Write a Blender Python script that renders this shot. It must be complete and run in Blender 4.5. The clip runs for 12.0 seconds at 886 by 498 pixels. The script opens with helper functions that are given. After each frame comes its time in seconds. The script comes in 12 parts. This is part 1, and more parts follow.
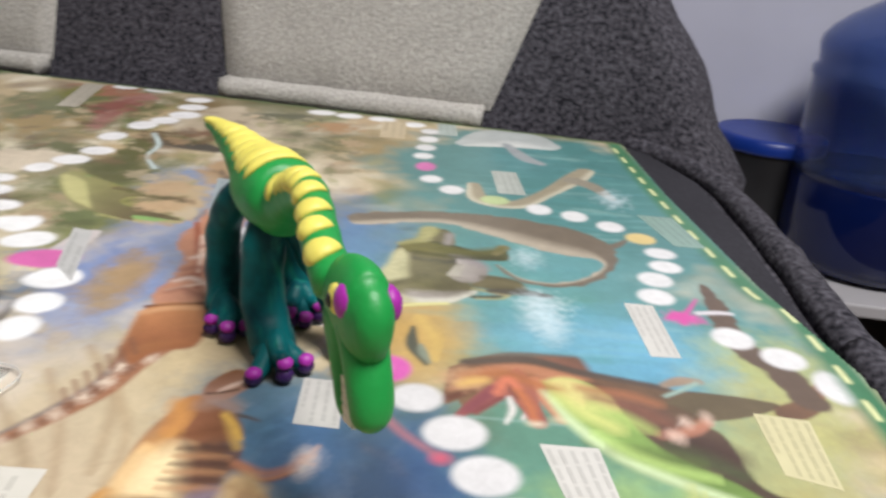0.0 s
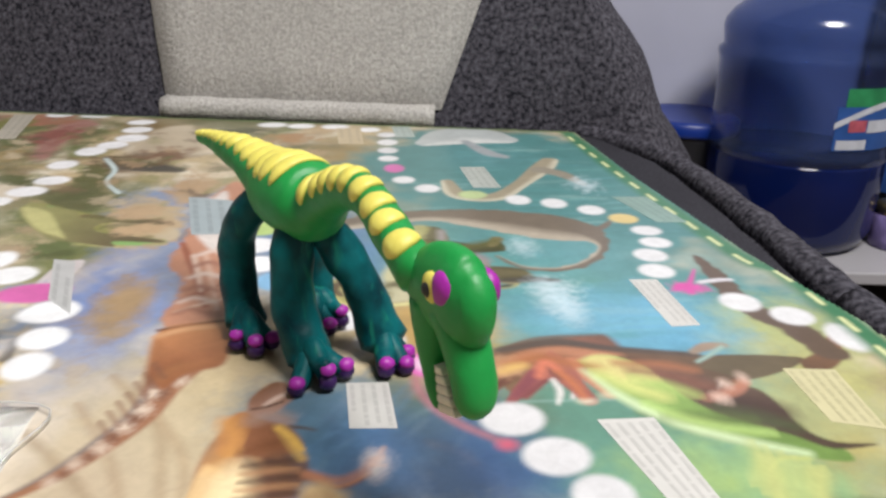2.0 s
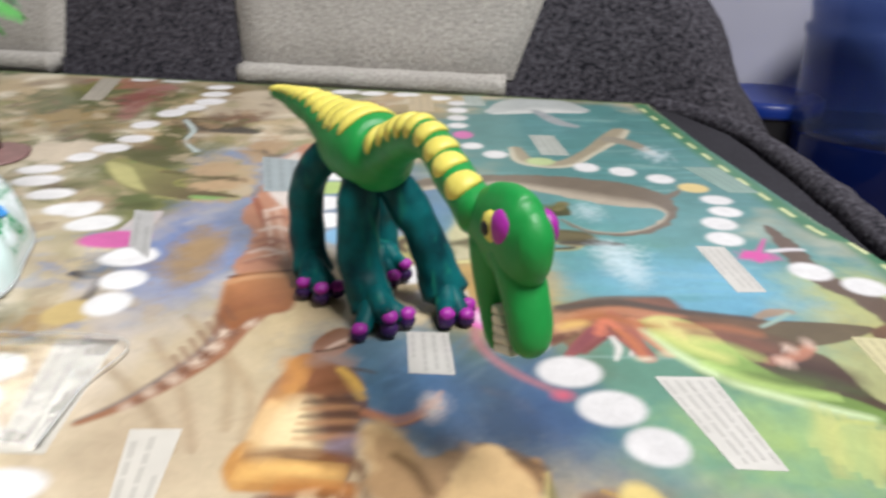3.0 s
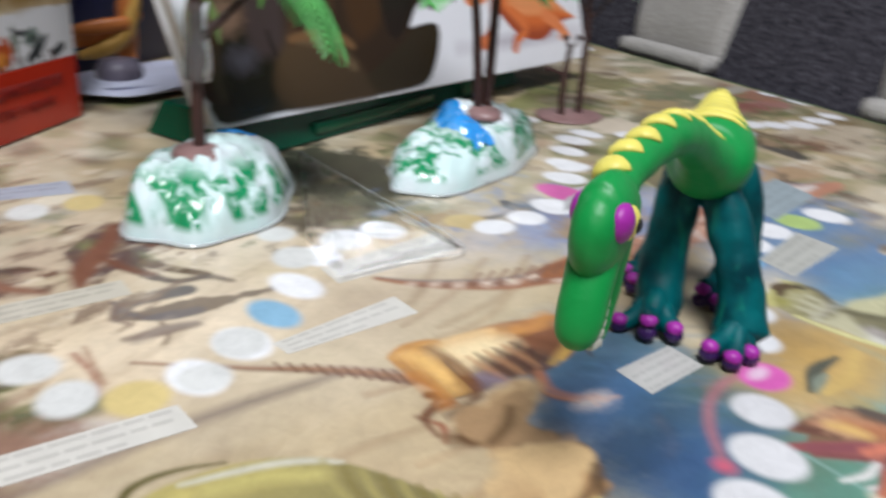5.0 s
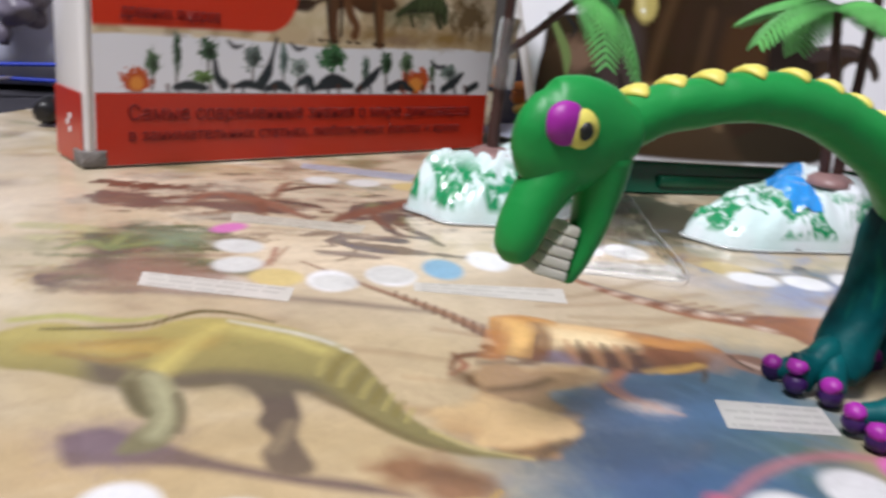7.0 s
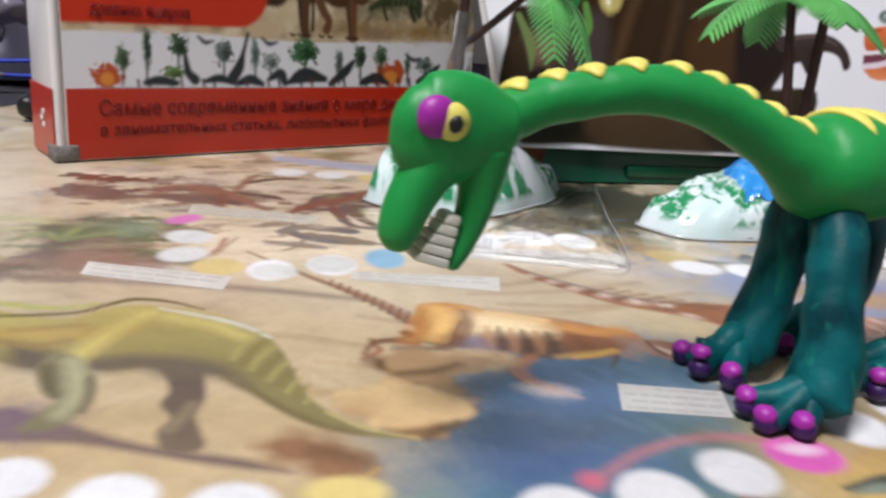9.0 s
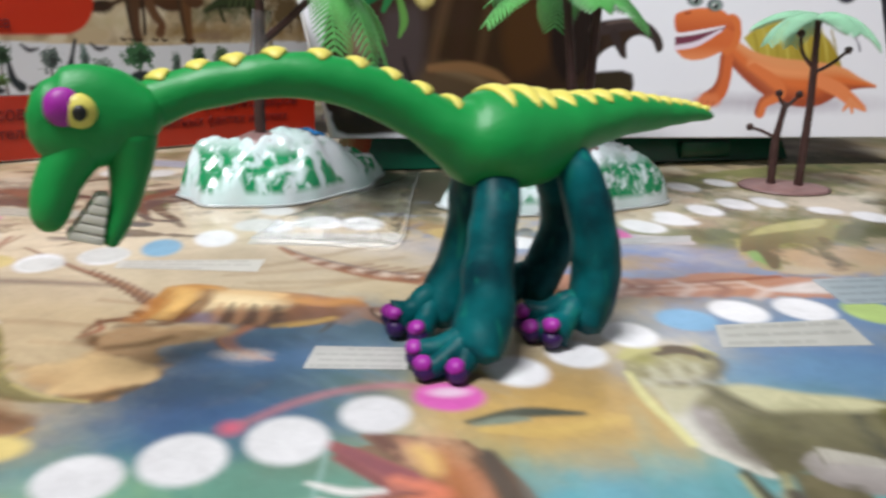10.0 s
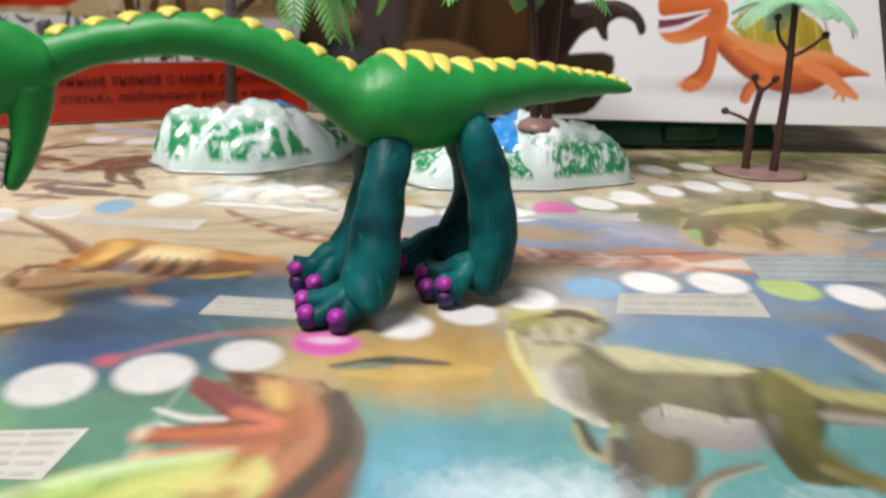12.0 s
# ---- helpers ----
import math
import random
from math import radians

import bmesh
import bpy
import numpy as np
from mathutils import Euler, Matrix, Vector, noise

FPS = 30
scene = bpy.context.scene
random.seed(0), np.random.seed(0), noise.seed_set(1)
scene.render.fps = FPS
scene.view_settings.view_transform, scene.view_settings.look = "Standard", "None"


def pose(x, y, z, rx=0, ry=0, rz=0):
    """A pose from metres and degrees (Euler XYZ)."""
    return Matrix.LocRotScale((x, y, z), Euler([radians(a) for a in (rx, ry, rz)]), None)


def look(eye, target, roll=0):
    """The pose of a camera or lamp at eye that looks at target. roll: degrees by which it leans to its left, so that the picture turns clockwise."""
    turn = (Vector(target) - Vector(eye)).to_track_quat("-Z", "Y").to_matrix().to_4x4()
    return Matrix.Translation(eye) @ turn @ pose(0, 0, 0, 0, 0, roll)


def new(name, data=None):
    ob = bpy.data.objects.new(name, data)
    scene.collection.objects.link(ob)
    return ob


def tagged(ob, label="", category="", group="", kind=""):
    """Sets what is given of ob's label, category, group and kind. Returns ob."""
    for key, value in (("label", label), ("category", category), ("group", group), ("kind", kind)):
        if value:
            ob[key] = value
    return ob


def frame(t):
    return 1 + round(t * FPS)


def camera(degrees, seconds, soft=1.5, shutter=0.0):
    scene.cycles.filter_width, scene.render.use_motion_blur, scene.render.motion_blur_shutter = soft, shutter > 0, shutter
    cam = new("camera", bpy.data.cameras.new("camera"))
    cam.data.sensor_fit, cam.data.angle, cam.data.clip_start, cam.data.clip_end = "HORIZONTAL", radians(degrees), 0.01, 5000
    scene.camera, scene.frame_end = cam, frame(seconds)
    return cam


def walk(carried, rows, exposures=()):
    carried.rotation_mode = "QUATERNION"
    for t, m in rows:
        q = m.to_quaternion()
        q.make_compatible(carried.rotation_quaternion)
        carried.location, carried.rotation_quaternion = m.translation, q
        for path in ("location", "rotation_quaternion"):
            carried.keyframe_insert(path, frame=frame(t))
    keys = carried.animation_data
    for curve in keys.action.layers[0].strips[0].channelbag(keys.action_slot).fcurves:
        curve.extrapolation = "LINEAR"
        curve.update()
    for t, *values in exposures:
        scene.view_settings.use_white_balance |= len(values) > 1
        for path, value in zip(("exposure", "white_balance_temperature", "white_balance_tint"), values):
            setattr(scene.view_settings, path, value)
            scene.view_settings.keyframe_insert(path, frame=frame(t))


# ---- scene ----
# ======== camera and its walk ========
cam = camera(57.57, 12.0, soft=2.7, shutter=0.5)
walk(cam, [
    (0.0, look((0.05173, 0.06416, 0.13708), (0.02917, 0.24801, 0.06164), 4.36)),
    (0.5, look((0.04434, 0.07115, 0.12842), (0.04057, 0.25716, 0.05503), 3.09)),
    (1.0, look((0.02271, 0.06323, 0.13061), (0.02572, 0.25061, 0.06075), 1.99)),
    (1.5, look((0.01367, 0.06003, 0.13144), (0.01278, 0.24715, 0.06085), 1.81)),
    (2.0, look((0.01614, 0.05982, 0.13035), (0.01418, 0.24614, 0.05768), 1.22)),
    (2.5, look((0.02121, 0.06016, 0.12453), (0.01253, 0.24464, 0.04778), 0.72)),
    (3.0, look((0.01857, 0.05362, 0.12353), (-0.00024, 0.23710, 0.04618), 1.06)),
    (3.2, look((0.02491, 0.04505, 0.12646), (-0.00579, 0.22632, 0.04773), 2.12)),
    (4.8, look((0.11685, 0.09346, 0.11839), (-0.02179, 0.21296, 0.03777), 2.77)),
    (5.0, look((0.12962, 0.10388, 0.11747), (-0.02646, 0.20170, 0.03956), 4.06)),
    (5.5, look((0.14754, 0.13068, 0.11293), (-0.02400, 0.20186, 0.03873), 2.37)),
    (6.0, look((0.16030, 0.16349, 0.09740), (-0.01955, 0.21568, 0.02718), 3.52)),
    (6.5, look((0.16640, 0.19504, 0.08988), (-0.02134, 0.22766, 0.02913), 5.80)),
    (7.0, look((0.16752, 0.21101, 0.08037), (-0.02263, 0.18473, 0.02425), 5.27)),
    (7.2, look((0.16580, 0.21113, 0.07824), (-0.02415, 0.18072, 0.02352), 6.75)),
    (8.9, look((0.17015, 0.23414, 0.08385), (-0.01856, 0.20281, 0.02549), 4.88)),
    (9.0, look((0.16946, 0.23779, 0.08388), (-0.01923, 0.20676, 0.02530), 4.62)),
    (9.5, look((0.17411, 0.26895, 0.08849), (-0.01489, 0.23873, 0.03049), 3.12)),
    (10.0, look((0.17708, 0.30692, 0.08693), (-0.01295, 0.28505, 0.02851), 2.43)),
    (10.5, look((0.18263, 0.32956, 0.08811), (-0.00854, 0.30635, 0.03411), 1.67)),
    (11.0, look((0.18638, 0.34510, 0.08993), (-0.00308, 0.31177, 0.03522), 1.18)),
    (11.5, look((0.18454, 0.35059, 0.08654), (-0.00460, 0.31440, 0.03254), 2.00)),
    (12.0, look((0.18110, 0.34848, 0.08331), (-0.00642, 0.31534, 0.02216), 3.29)),
], [(0.0, -0.07, 6650, 10), (3.2, -0.07, 6600, 10), (4.8, -0.26, 6150, 10), (6.5, -0.26, 6100, 10), (7.2, -0.15, 6350, 16), (8.9, -0.19, 6350, 15), (9.5, -0.21, 6250, 11), (10.5, -0.15, 6550, 10), (12.0, -0.15, 6900, 10)])

# ======== light ========
world = bpy.data.worlds.new("room_air")
scene.world = world
world.use_nodes = True
world.node_tree.nodes["Background"].inputs["Color"].default_value = (0.80, 0.88, 1.0, 1)
world.node_tree.nodes["Background"].inputs["Strength"].default_value = 0.25


def area_lamp(name, eye, target, size, watts, colour):
    data = bpy.data.lights.new(name, "AREA")
    data.shape, data.size, data.energy, data.color = "DISK", size, watts, colour
    ob = new(name, data)
    ob.matrix_world = look(eye, target)
    return ob


area_lamp("ceiling_light_glow", (0.72, -0.22, 1.97), (0.71, -0.21, 0.0), 0.85, 92, (1.0, 0.99, 0.985))

# ======== helpers ========
def part(name, bm, material, parent=None, label="", smooth=True):
    """Links a bmesh as one mesh object under a thing or a part."""
    me = bpy.data.meshes.new(name)
    bm.to_mesh(me)
    bm.free()
    ob = new(name, me)
    me.materials.append(material)
    if smooth:
        me.polygons.foreach_set("use_smooth", [True] * len(me.polygons))
    ob.parent = parent
    if label:
        ob["label"] = label
    return ob


def thing(name, m, label, category, group="", kind=""):
    """An empty at the base of a thing that has parts."""
    ob = new(name)
    ob.empty_display_size = 0.01
    ob.matrix_world = m
    return tagged(ob, label, category, group, kind)


def spline(points, steps=6):
    """Catmull-Rom through rows of any width."""
    p = np.array(points, float)
    p = np.vstack([2 * p[0] - p[1], p, 2 * p[-1] - p[-2]])
    out = []
    for k in range(1, len(p) - 2):
        for n in range(steps):
            t = n / steps
            a, b, c, d = p[k - 1:k + 3]
            out.append(0.5 * (2 * b + (c - a) * t + (2 * a - 5 * b + 4 * c - d) * t * t + (3 * b - a - 3 * c + d) * t ** 3))
    out.append(p[-2])
    return np.array(out)


def ring_frame(rows, k, side):
    ahead = Vector(rows[min(k + 1, len(rows) - 1)][:3]) - Vector(rows[max(k - 1, 0)][:3])
    ahead.normalize()
    across = side - ahead * side.dot(ahead)
    across.normalize()
    return ahead, across, ahead.cross(across)


def sweep(rows, seg=16, steps=6, side=(0, 1, 0), caps=True, lumps=0.0, scale=0.001, seed=0.0, bm=None):
    """A round body along rows of x, y, z, half width, half height (millimetres), with slight lumps."""
    rows = spline(rows, steps)
    bm = bm or bmesh.new()
    side = Vector(side)
    rings = []
    for k, row in enumerate(rows):
        _, across, up = ring_frame(rows, k, side)
        ring = []
        for n in range(seg):
            a = 2 * math.pi * n / seg
            off = across * (math.cos(a) * row[3]) + up * (math.sin(a) * row[4])
            co = Vector(row[:3]) + off
            if lumps:
                co += off.normalized() * lumps * noise.noise(co * 0.13 + Vector((seed, 0, 0)))
            ring.append(bm.verts.new(co * scale))
        rings.append(ring)
    for a, b in zip(rings, rings[1:]):
        for n in range(seg):
            bm.faces.new((a[n], a[(n + 1) % seg], b[(n + 1) % seg], b[n]))
    if caps:
        for ring, row, way in ((rings[0], rows[0], -1), (rings[-1], rows[-1], 1)):
            ahead = ring_frame(rows, 0 if way < 0 else len(rows) - 1, side)[0]
            r = min(row[3], row[4])
            mid = [bm.verts.new((Vector(row[:3]) * (1 - f) * scale) + v.co * f + ahead * way * r * g * scale) for v in ring for f, g in ((0.62, 0.42),)]
            tip = bm.verts.new((Vector(row[:3]) + ahead * way * r * 0.6) * scale)
            for n in range(seg):
                bm.faces.new((ring[n], ring[(n + 1) % seg], mid[(n + 1) % seg], mid[n]))
                bm.faces.new((mid[n], mid[(n + 1) % seg], tip))
    bmesh.ops.recalc_face_normals(bm, faces=bm.faces)
    return bm


def ball(at, radii, turn=(0, 0, 0), detail=2, lumps=0.0, scale=0.001, bm=None):
    bm = bm or bmesh.new()
    m = pose(*[c * scale for c in at], *turn) @ Matrix.Diagonal((*[r * scale for r in radii], 1))
    made = bmesh.ops.create_icosphere(bm, subdivisions=detail, radius=1)["verts"]
    for v in made:
        if lumps:
            v.co *= 1 + lumps * noise.noise(v.co * 1.7 + Vector(at))
        v.co = m @ v.co
    return bm


def box(x0, x1, y0, y1, z0, z1, bevel=0.0, segments=2, bm=None):
    bm = bm or bmesh.new()
    made = bmesh.ops.create_cube(bm, size=1)["verts"]
    for v in made:
        v.co = Vector(((x0 + x1) / 2 + v.co.x * (x1 - x0), (y0 + y1) / 2 + v.co.y * (y1 - y0), (z0 + z1) / 2 + v.co.z * (z1 - z0)))
    if bevel:
        edges = list({e for v in made for e in v.link_edges})
        bmesh.ops.bevel(bm, geom=edges, offset=bevel, segments=segments, affect="EDGES", profile=0.5)
    return bm


def lathe(profile, seg=48, bm=None):
    """A turned body from rows of radius, z (metres)."""
    bm = bm or bmesh.new()
    rings = [[bm.verts.new((r * math.cos(2 * math.pi * n / seg), r * math.sin(2 * math.pi * n / seg), z)) for n in range(seg)] for r, z in profile]
    for a, b in zip(rings, rings[1:]):
        for n in range(seg):
            bm.faces.new((a[n], a[(n + 1) % seg], b[(n + 1) % seg], b[n]))
    bm.faces.new(rings[0][::-1])
    bm.faces.new(rings[-1])
    return bm


def slab(outline, z0, z1, bm=None):
    """A flat plate with the given outline (x, y)."""
    bm = bm or bmesh.new()
    low, top = ([bm.verts.new((x, y, z)) for x, y in outline] for z in (z0, z1))
    bm.faces.new(low[::-1])
    bm.faces.new(top)
    for n in range(len(outline)):
        m = (n + 1) % len(outline)
        bm.faces.new((low[n], low[m], top[m], top[n]))
    bmesh.ops.recalc_face_normals(bm, faces=bm.faces)
    return bm


# ======== materials ========
def material(name, colour, rough=0.5, metal=0.0, grain=0.0, grain_size=400.0, spots=0.0, spot_size=40.0, bump=0.0, bump_size=600.0, sss=0.0, coat=0.0,
             second=None, ior=1.45, clear=0.0, sheen=0.5):
    """A surface with a fine grain and larger patches of tone, and a fine relief. Sizes are cycles per metre."""
    mat = bpy.data.materials.new(name)
    mat.use_nodes = True
    nodes, links = mat.node_tree.nodes, mat.node_tree.links
    out = nodes["Principled BSDF"]
    out.inputs["Roughness"].default_value, out.inputs["Metallic"].default_value, out.inputs["IOR"].default_value = rough, metal, ior
    out.inputs["Coat Weight"].default_value, out.inputs["Coat Roughness"].default_value = coat, 0.15
    out.inputs["Transmission Weight"].default_value = clear
    out.inputs["Specular IOR Level"].default_value = sheen
    if sss:
        out.inputs["Subsurface Weight"].default_value = sss
        out.inputs["Subsurface Radius"].default_value = (1, 1, 1)
        out.inputs["Subsurface Scale"].default_value = 0.002
    place = nodes.new("ShaderNodeTexCoord")

    def texture(size, detail):
        tex = nodes.new("ShaderNodeTexNoise")
        tex.inputs["Scale"].default_value, tex.inputs["Detail"].default_value = size, detail
        links.new(place.outputs["Object"], tex.inputs["Vector"])
        return tex.outputs["Fac"]

    base = nodes.new("ShaderNodeRGB")
    base.outputs[0].default_value = (*colour, 1)
    tone = base.outputs[0]
    for amount, size, detail in ((spots, spot_size, 3), (grain, grain_size, 2)):
        if not amount:
            continue
        ramp = nodes.new("ShaderNodeValToRGB")
        ramp.color_ramp.elements[0].position, ramp.color_ramp.elements[1].position = 0.32, 0.68
        links.new(texture(size, detail), ramp.inputs["Fac"])
        mix = nodes.new("ShaderNodeMix")
        mix.data_type = "RGBA"
        other = second or [c * (1 - amount) for c in colour]
        mix.inputs[6].default_value = (*other, 1)
        links.new(ramp.outputs["Color"], mix.inputs[0])
        links.new(tone, mix.inputs[7])
        tone = mix.outputs[2]
    links.new(tone, out.inputs["Base Color"])
    if bump:
        relief = nodes.new("ShaderNodeBump")
        relief.inputs["Strength"].default_value, relief.inputs["Distance"].default_value = bump, 0.001
        links.new(texture(bump_size, 4), relief.inputs["Height"])
        links.new(relief.outputs["Normal"], out.inputs["Normal"])
    return mat


def clay(name, colour):
    return material(name, colour, rough=0.46, spots=0.20, spot_size=75, grain=0.10, grain_size=420, bump=0.42, bump_size=160, sss=0.04, sheen=0.45)


CLAY_GREEN = clay("green_plasticine", (0.0070, 0.2600, 0.0500))
CLAY_TEAL = material("teal_plasticine", (0.0018, 0.1000, 0.1090), rough=0.46, spots=1, spot_size=95, second=(0.0007, 0.0270, 0.0360), bump=0.45, bump_size=170, sss=0.03, sheen=0.16)
CLAY_YELLOW = clay("yellow_plasticine", (0.7254, 0.6417, 0.1302))
CLAY_MAGENTA = clay("magenta_plasticine", (0.3250, 0.0190, 0.3150))
CLAY_NAVY = clay("dark_purple_plasticine", (0.035, 0.008, 0.085))
CLAY_BLACK = clay("black_plasticine", (0.012, 0.012, 0.012))
CLAY_WHITE = clay("white_plasticine", (0.78, 0.75, 0.65))



def streaked(mat, colour, size, low, high):
    """Pale streaks worked into clay, drawn out along the limb."""
    nodes, links = mat.node_tree.nodes, mat.node_tree.links
    out = nodes["Principled BSDF"]
    place, turn, tex, ramp, mix = (nodes.new("ShaderNode" + kind) for kind in ("TexCoord", "Mapping", "TexNoise", "MapRange", "Mix"))
    turn.inputs["Scale"].default_value = (1.0, 1.0, 0.22)
    tex.inputs["Scale"].default_value, tex.inputs["Detail"].default_value, tex.inputs["Distortion"].default_value = size, 3, 1.0
    ramp.inputs["From Min"].default_value, ramp.inputs["From Max"].default_value = low, high
    mix.data_type = "RGBA"
    links.new(place.outputs["Object"], turn.inputs["Vector"])
    links.new(turn.outputs["Vector"], tex.inputs["Vector"])
    links.new(tex.outputs["Fac"], ramp.inputs["Value"])
    links.new(ramp.outputs["Result"], mix.inputs[0])
    links.new(out.inputs["Base Color"].links[0].from_socket, mix.inputs[6])
    mix.inputs[7].default_value = (*colour, 1)
    links.new(mix.outputs[2], out.inputs["Base Color"])


streaked(CLAY_TEAL, (0.010, 0.175, 0.120), 210, 0.60, 0.78)
streaked(CLAY_GREEN, (0.004, 0.150, 0.030), 90, 0.62, 0.85)

FABRIC_DARK = material("speckled_charcoal_fabric", (0.084, 0.080, 0.096), rough=0.95, grain=1, grain_size=330, second=(0.0120, 0.0118, 0.0160), bump=1.0, bump_size=500, sheen=0.12)
FABRIC_SEAT = material("dark_grey_fabric", (0.050, 0.049, 0.060), rough=0.95, grain=0.5, grain_size=700, spots=0.25, spot_size=12, bump=0.5, bump_size=700, sheen=0.12)
FABRIC_CREAM = material("cream_fabric", (0.4368, 0.4200, 0.3948), rough=0.95, grain=0.38, grain_size=420, spots=0.10, spot_size=20, bump=0.8, bump_size=380)
# dark tone for the unseen walls, chosen to hold down bounced light
BOUNCE_GREY = material("bounce_limiting_grey", (0.17, 0.160, 0.150), rough=0.9, spots=0.15, spot_size=5, bump=0.1, bump_size=80)
WALL_PAINT = material("pale_wall_paint", (0.47, 0.48, 0.59), rough=0.8, spots=0.08, spot_size=6, bump=0.1, bump_size=120)
FLOOR_WOOD = material("brown_laminate", (0.09, 0.058, 0.042), rough=0.5, spots=0.3, spot_size=8)
WHITE_LAMINATE = material("white_laminate", (0.40, 0.39, 0.41), rough=0.35, spots=0.06, spot_size=9)
CEILING_PAINT = material("white_ceiling_paint", (0.78, 0.78, 0.78), rough=0.9, spots=0.05, spot_size=3)
BOTTLE_BLUE = material("blue_bottle_plastic", (0.105, 0.175, 0.46), rough=0.06, spots=0.15, spot_size=9, clear=0.88, ior=1.03, coat=0.9)
WATER_BLUE = material("deep_blue_water", (0.0038, 0.0110, 0.0780), rough=0.08, spots=0.3, spot_size=7)
LABEL_BLUE = material("blue_label_paper", (0.03, 0.10, 0.34), rough=0.4, spots=0.3, spot_size=30)
LABEL_GREEN = material("green_label_paper", (0.03, 0.26, 0.10), rough=0.4, spots=0.3, spot_size=50)
LABEL_RED = material("red_label_paper", (0.55, 0.12, 0.16), rough=0.4, spots=0.4, spot_size=60)
LABEL_WHITE = material("white_label_paper", (0.60, 0.62, 0.68), rough=0.4, spots=0.2, spot_size=50)
JAR_PURPLE = material("purple_label_paper", (0.28, 0.22, 0.50), rough=0.3, spots=0.5, spot_size=45)
GOLD = material("gold_lid_metal", (0.60, 0.46, 0.20), rough=0.3, metal=1.0)
DARK_GLASS = material("dark_bottle_glass", (0.010, 0.010, 0.012), rough=0.08, spots=0.2, spot_size=20, coat=0.5)
CAP_BLUE = material("blue_lid_plastic", (0.0044, 0.0275, 0.2090), rough=0.35, spots=0.1)
BLACK_PLASTIC = material("black_plastic", (0.012, 0.012, 0.014), rough=0.4, spots=0.3, spot_size=30)
PAPER_WHITE = material("white_gloss_card", (0.7812, 0.7812, 0.7998), rough=0.22, spots=0.04, spot_size=12)
PAGE_EDGE = material("page_edges", (0.70, 0.67, 0.60), rough=0.8, grain=0.25, grain_size=1500)
RED_CARD = material("red_gloss_card", (0.4592, 0.0262, 0.0090), rough=0.28, spots=0.12, spot_size=15, coat=0.2)
INK_DARK = material("dark_red_ink", (0.16, 0.006, 0.006), rough=0.4)
TRAY_GREEN = material("dark_green_plastic", (0.0030, 0.0850, 0.0430), rough=0.22, spots=0.3, spot_size=25, coat=0.1)
TRUNK_BROWN = material("dark_brown_plastic", (0.060, 0.026, 0.022), rough=0.5, spots=0.35, spot_size=150, bump=0.5, bump_size=500)
BASE_MAUVE = material("mauve_brown_plastic", (0.24, 0.14, 0.135), rough=0.4, spots=0.25, spot_size=150)
FROND_GREEN = material("light_green_plastic", (0.1148, 0.4264, 0.1066), rough=0.4, spots=0.35, spot_size=90, sss=0.2)
FROND_PALE = material("pale_mint_plastic", (0.2952, 0.5740, 0.3772), rough=0.4, spots=0.25, spot_size=90, sss=0.2)

# ======== the room and the sofa ========
FLOOR_Z = -0.47
tagged(part("floor", box(-2.2, 2.2, -2.0, 1.75, FLOOR_Z - 0.05, FLOOR_Z), FLOOR_WOOD, smooth=False), "brown laminate floor beside the sofa", "floor", kind="structure")
tagged(part("wall_north", box(-2.2, 2.2, 1.55, 1.65, FLOOR_Z, 2.0), WALL_PAINT, smooth=False), "unseen wall, dark grey to limit bounced light behind the sofa", "wall", kind="structure")
# three walls out of view, added dark so that little light bounces back
tagged(part("wall_south", box(-2.2, 2.2, -2.0, -1.9, FLOOR_Z, 2.0), BOUNCE_GREY, smooth=False), "unseen wall, dark grey to limit bounced light", "wall", kind="structure")
tagged(part("wall_west", box(-2.3, -2.2, -2.0, 1.65, FLOOR_Z, 2.0), BOUNCE_GREY, smooth=False), "unseen wall, dark grey to limit bounced light", "wall", kind="structure")
tagged(part("wall_east", box(2.2, 2.3, -2.0, 1.65, FLOOR_Z, 2.0), BOUNCE_GREY, smooth=False), "unseen wall, dark grey to limit bounced light", "wall", kind="structure")
tagged(part("ceiling", box(-2.3, 2.3, -2.0, 1.65, 2.0, 2.1), CEILING_PAINT, smooth=False), "white painted ceiling", "ceiling", kind="structure")


SEAT_Z = -0.004
sofa = thing("sofa", pose(0, 0, FLOOR_Z), "dark charcoal fabric sofa with a cream panel in its arm", "sofa")


def under(parent, ob):
    """Keeps an object's place in the world while it hangs under a thing."""
    ob.matrix_parent_inverse = parent.matrix_world.inverted()
    return ob


EDGE = [(0.176, -0.9), (0.174, 0.10), (0.170, 0.33), (0.1685, 0.36), (0.166, 0.411), (0.161, 0.482), (0.150, 0.568), (0.126, 0.624), (0.102, 0.650)]
under(sofa, part("seat", slab([(-1.1, -0.9)] + [(x - 0.004, y) for x, y in EDGE] + [(0.095, 0.80), (-1.1, 0.80)], -0.20, SEAT_Z), FABRIC_SEAT, sofa, "smooth dark grey seat"))
front = bmesh.new()
rings = []
for x, y in spline([(x, y) for x, y in EDGE] + [(0.095, 0.80)], 5):
    rings.append([front.verts.new((x + dx, y + dy, z)) for dx, dy, z in ((-0.004, 0, -0.010), (0.004, 0.001, -0.008), (0.012, 0.004, -0.009), (0.020, 0.008, -0.014), (0.027, 0.012, -0.030), (0.031, 0.014, -0.10), (0.028, 0.014, -0.33))])
for a, b in zip(rings, rings[1:]):
    for n in range(len(a) - 1):
        front.faces.new((a[n], b[n], b[n + 1], a[n + 1]))
bmesh.ops.recalc_face_normals(front, faces=front.faces)
under(sofa, part("seat_front", front, FABRIC_DARK, sofa, "speckled charcoal front edge"))
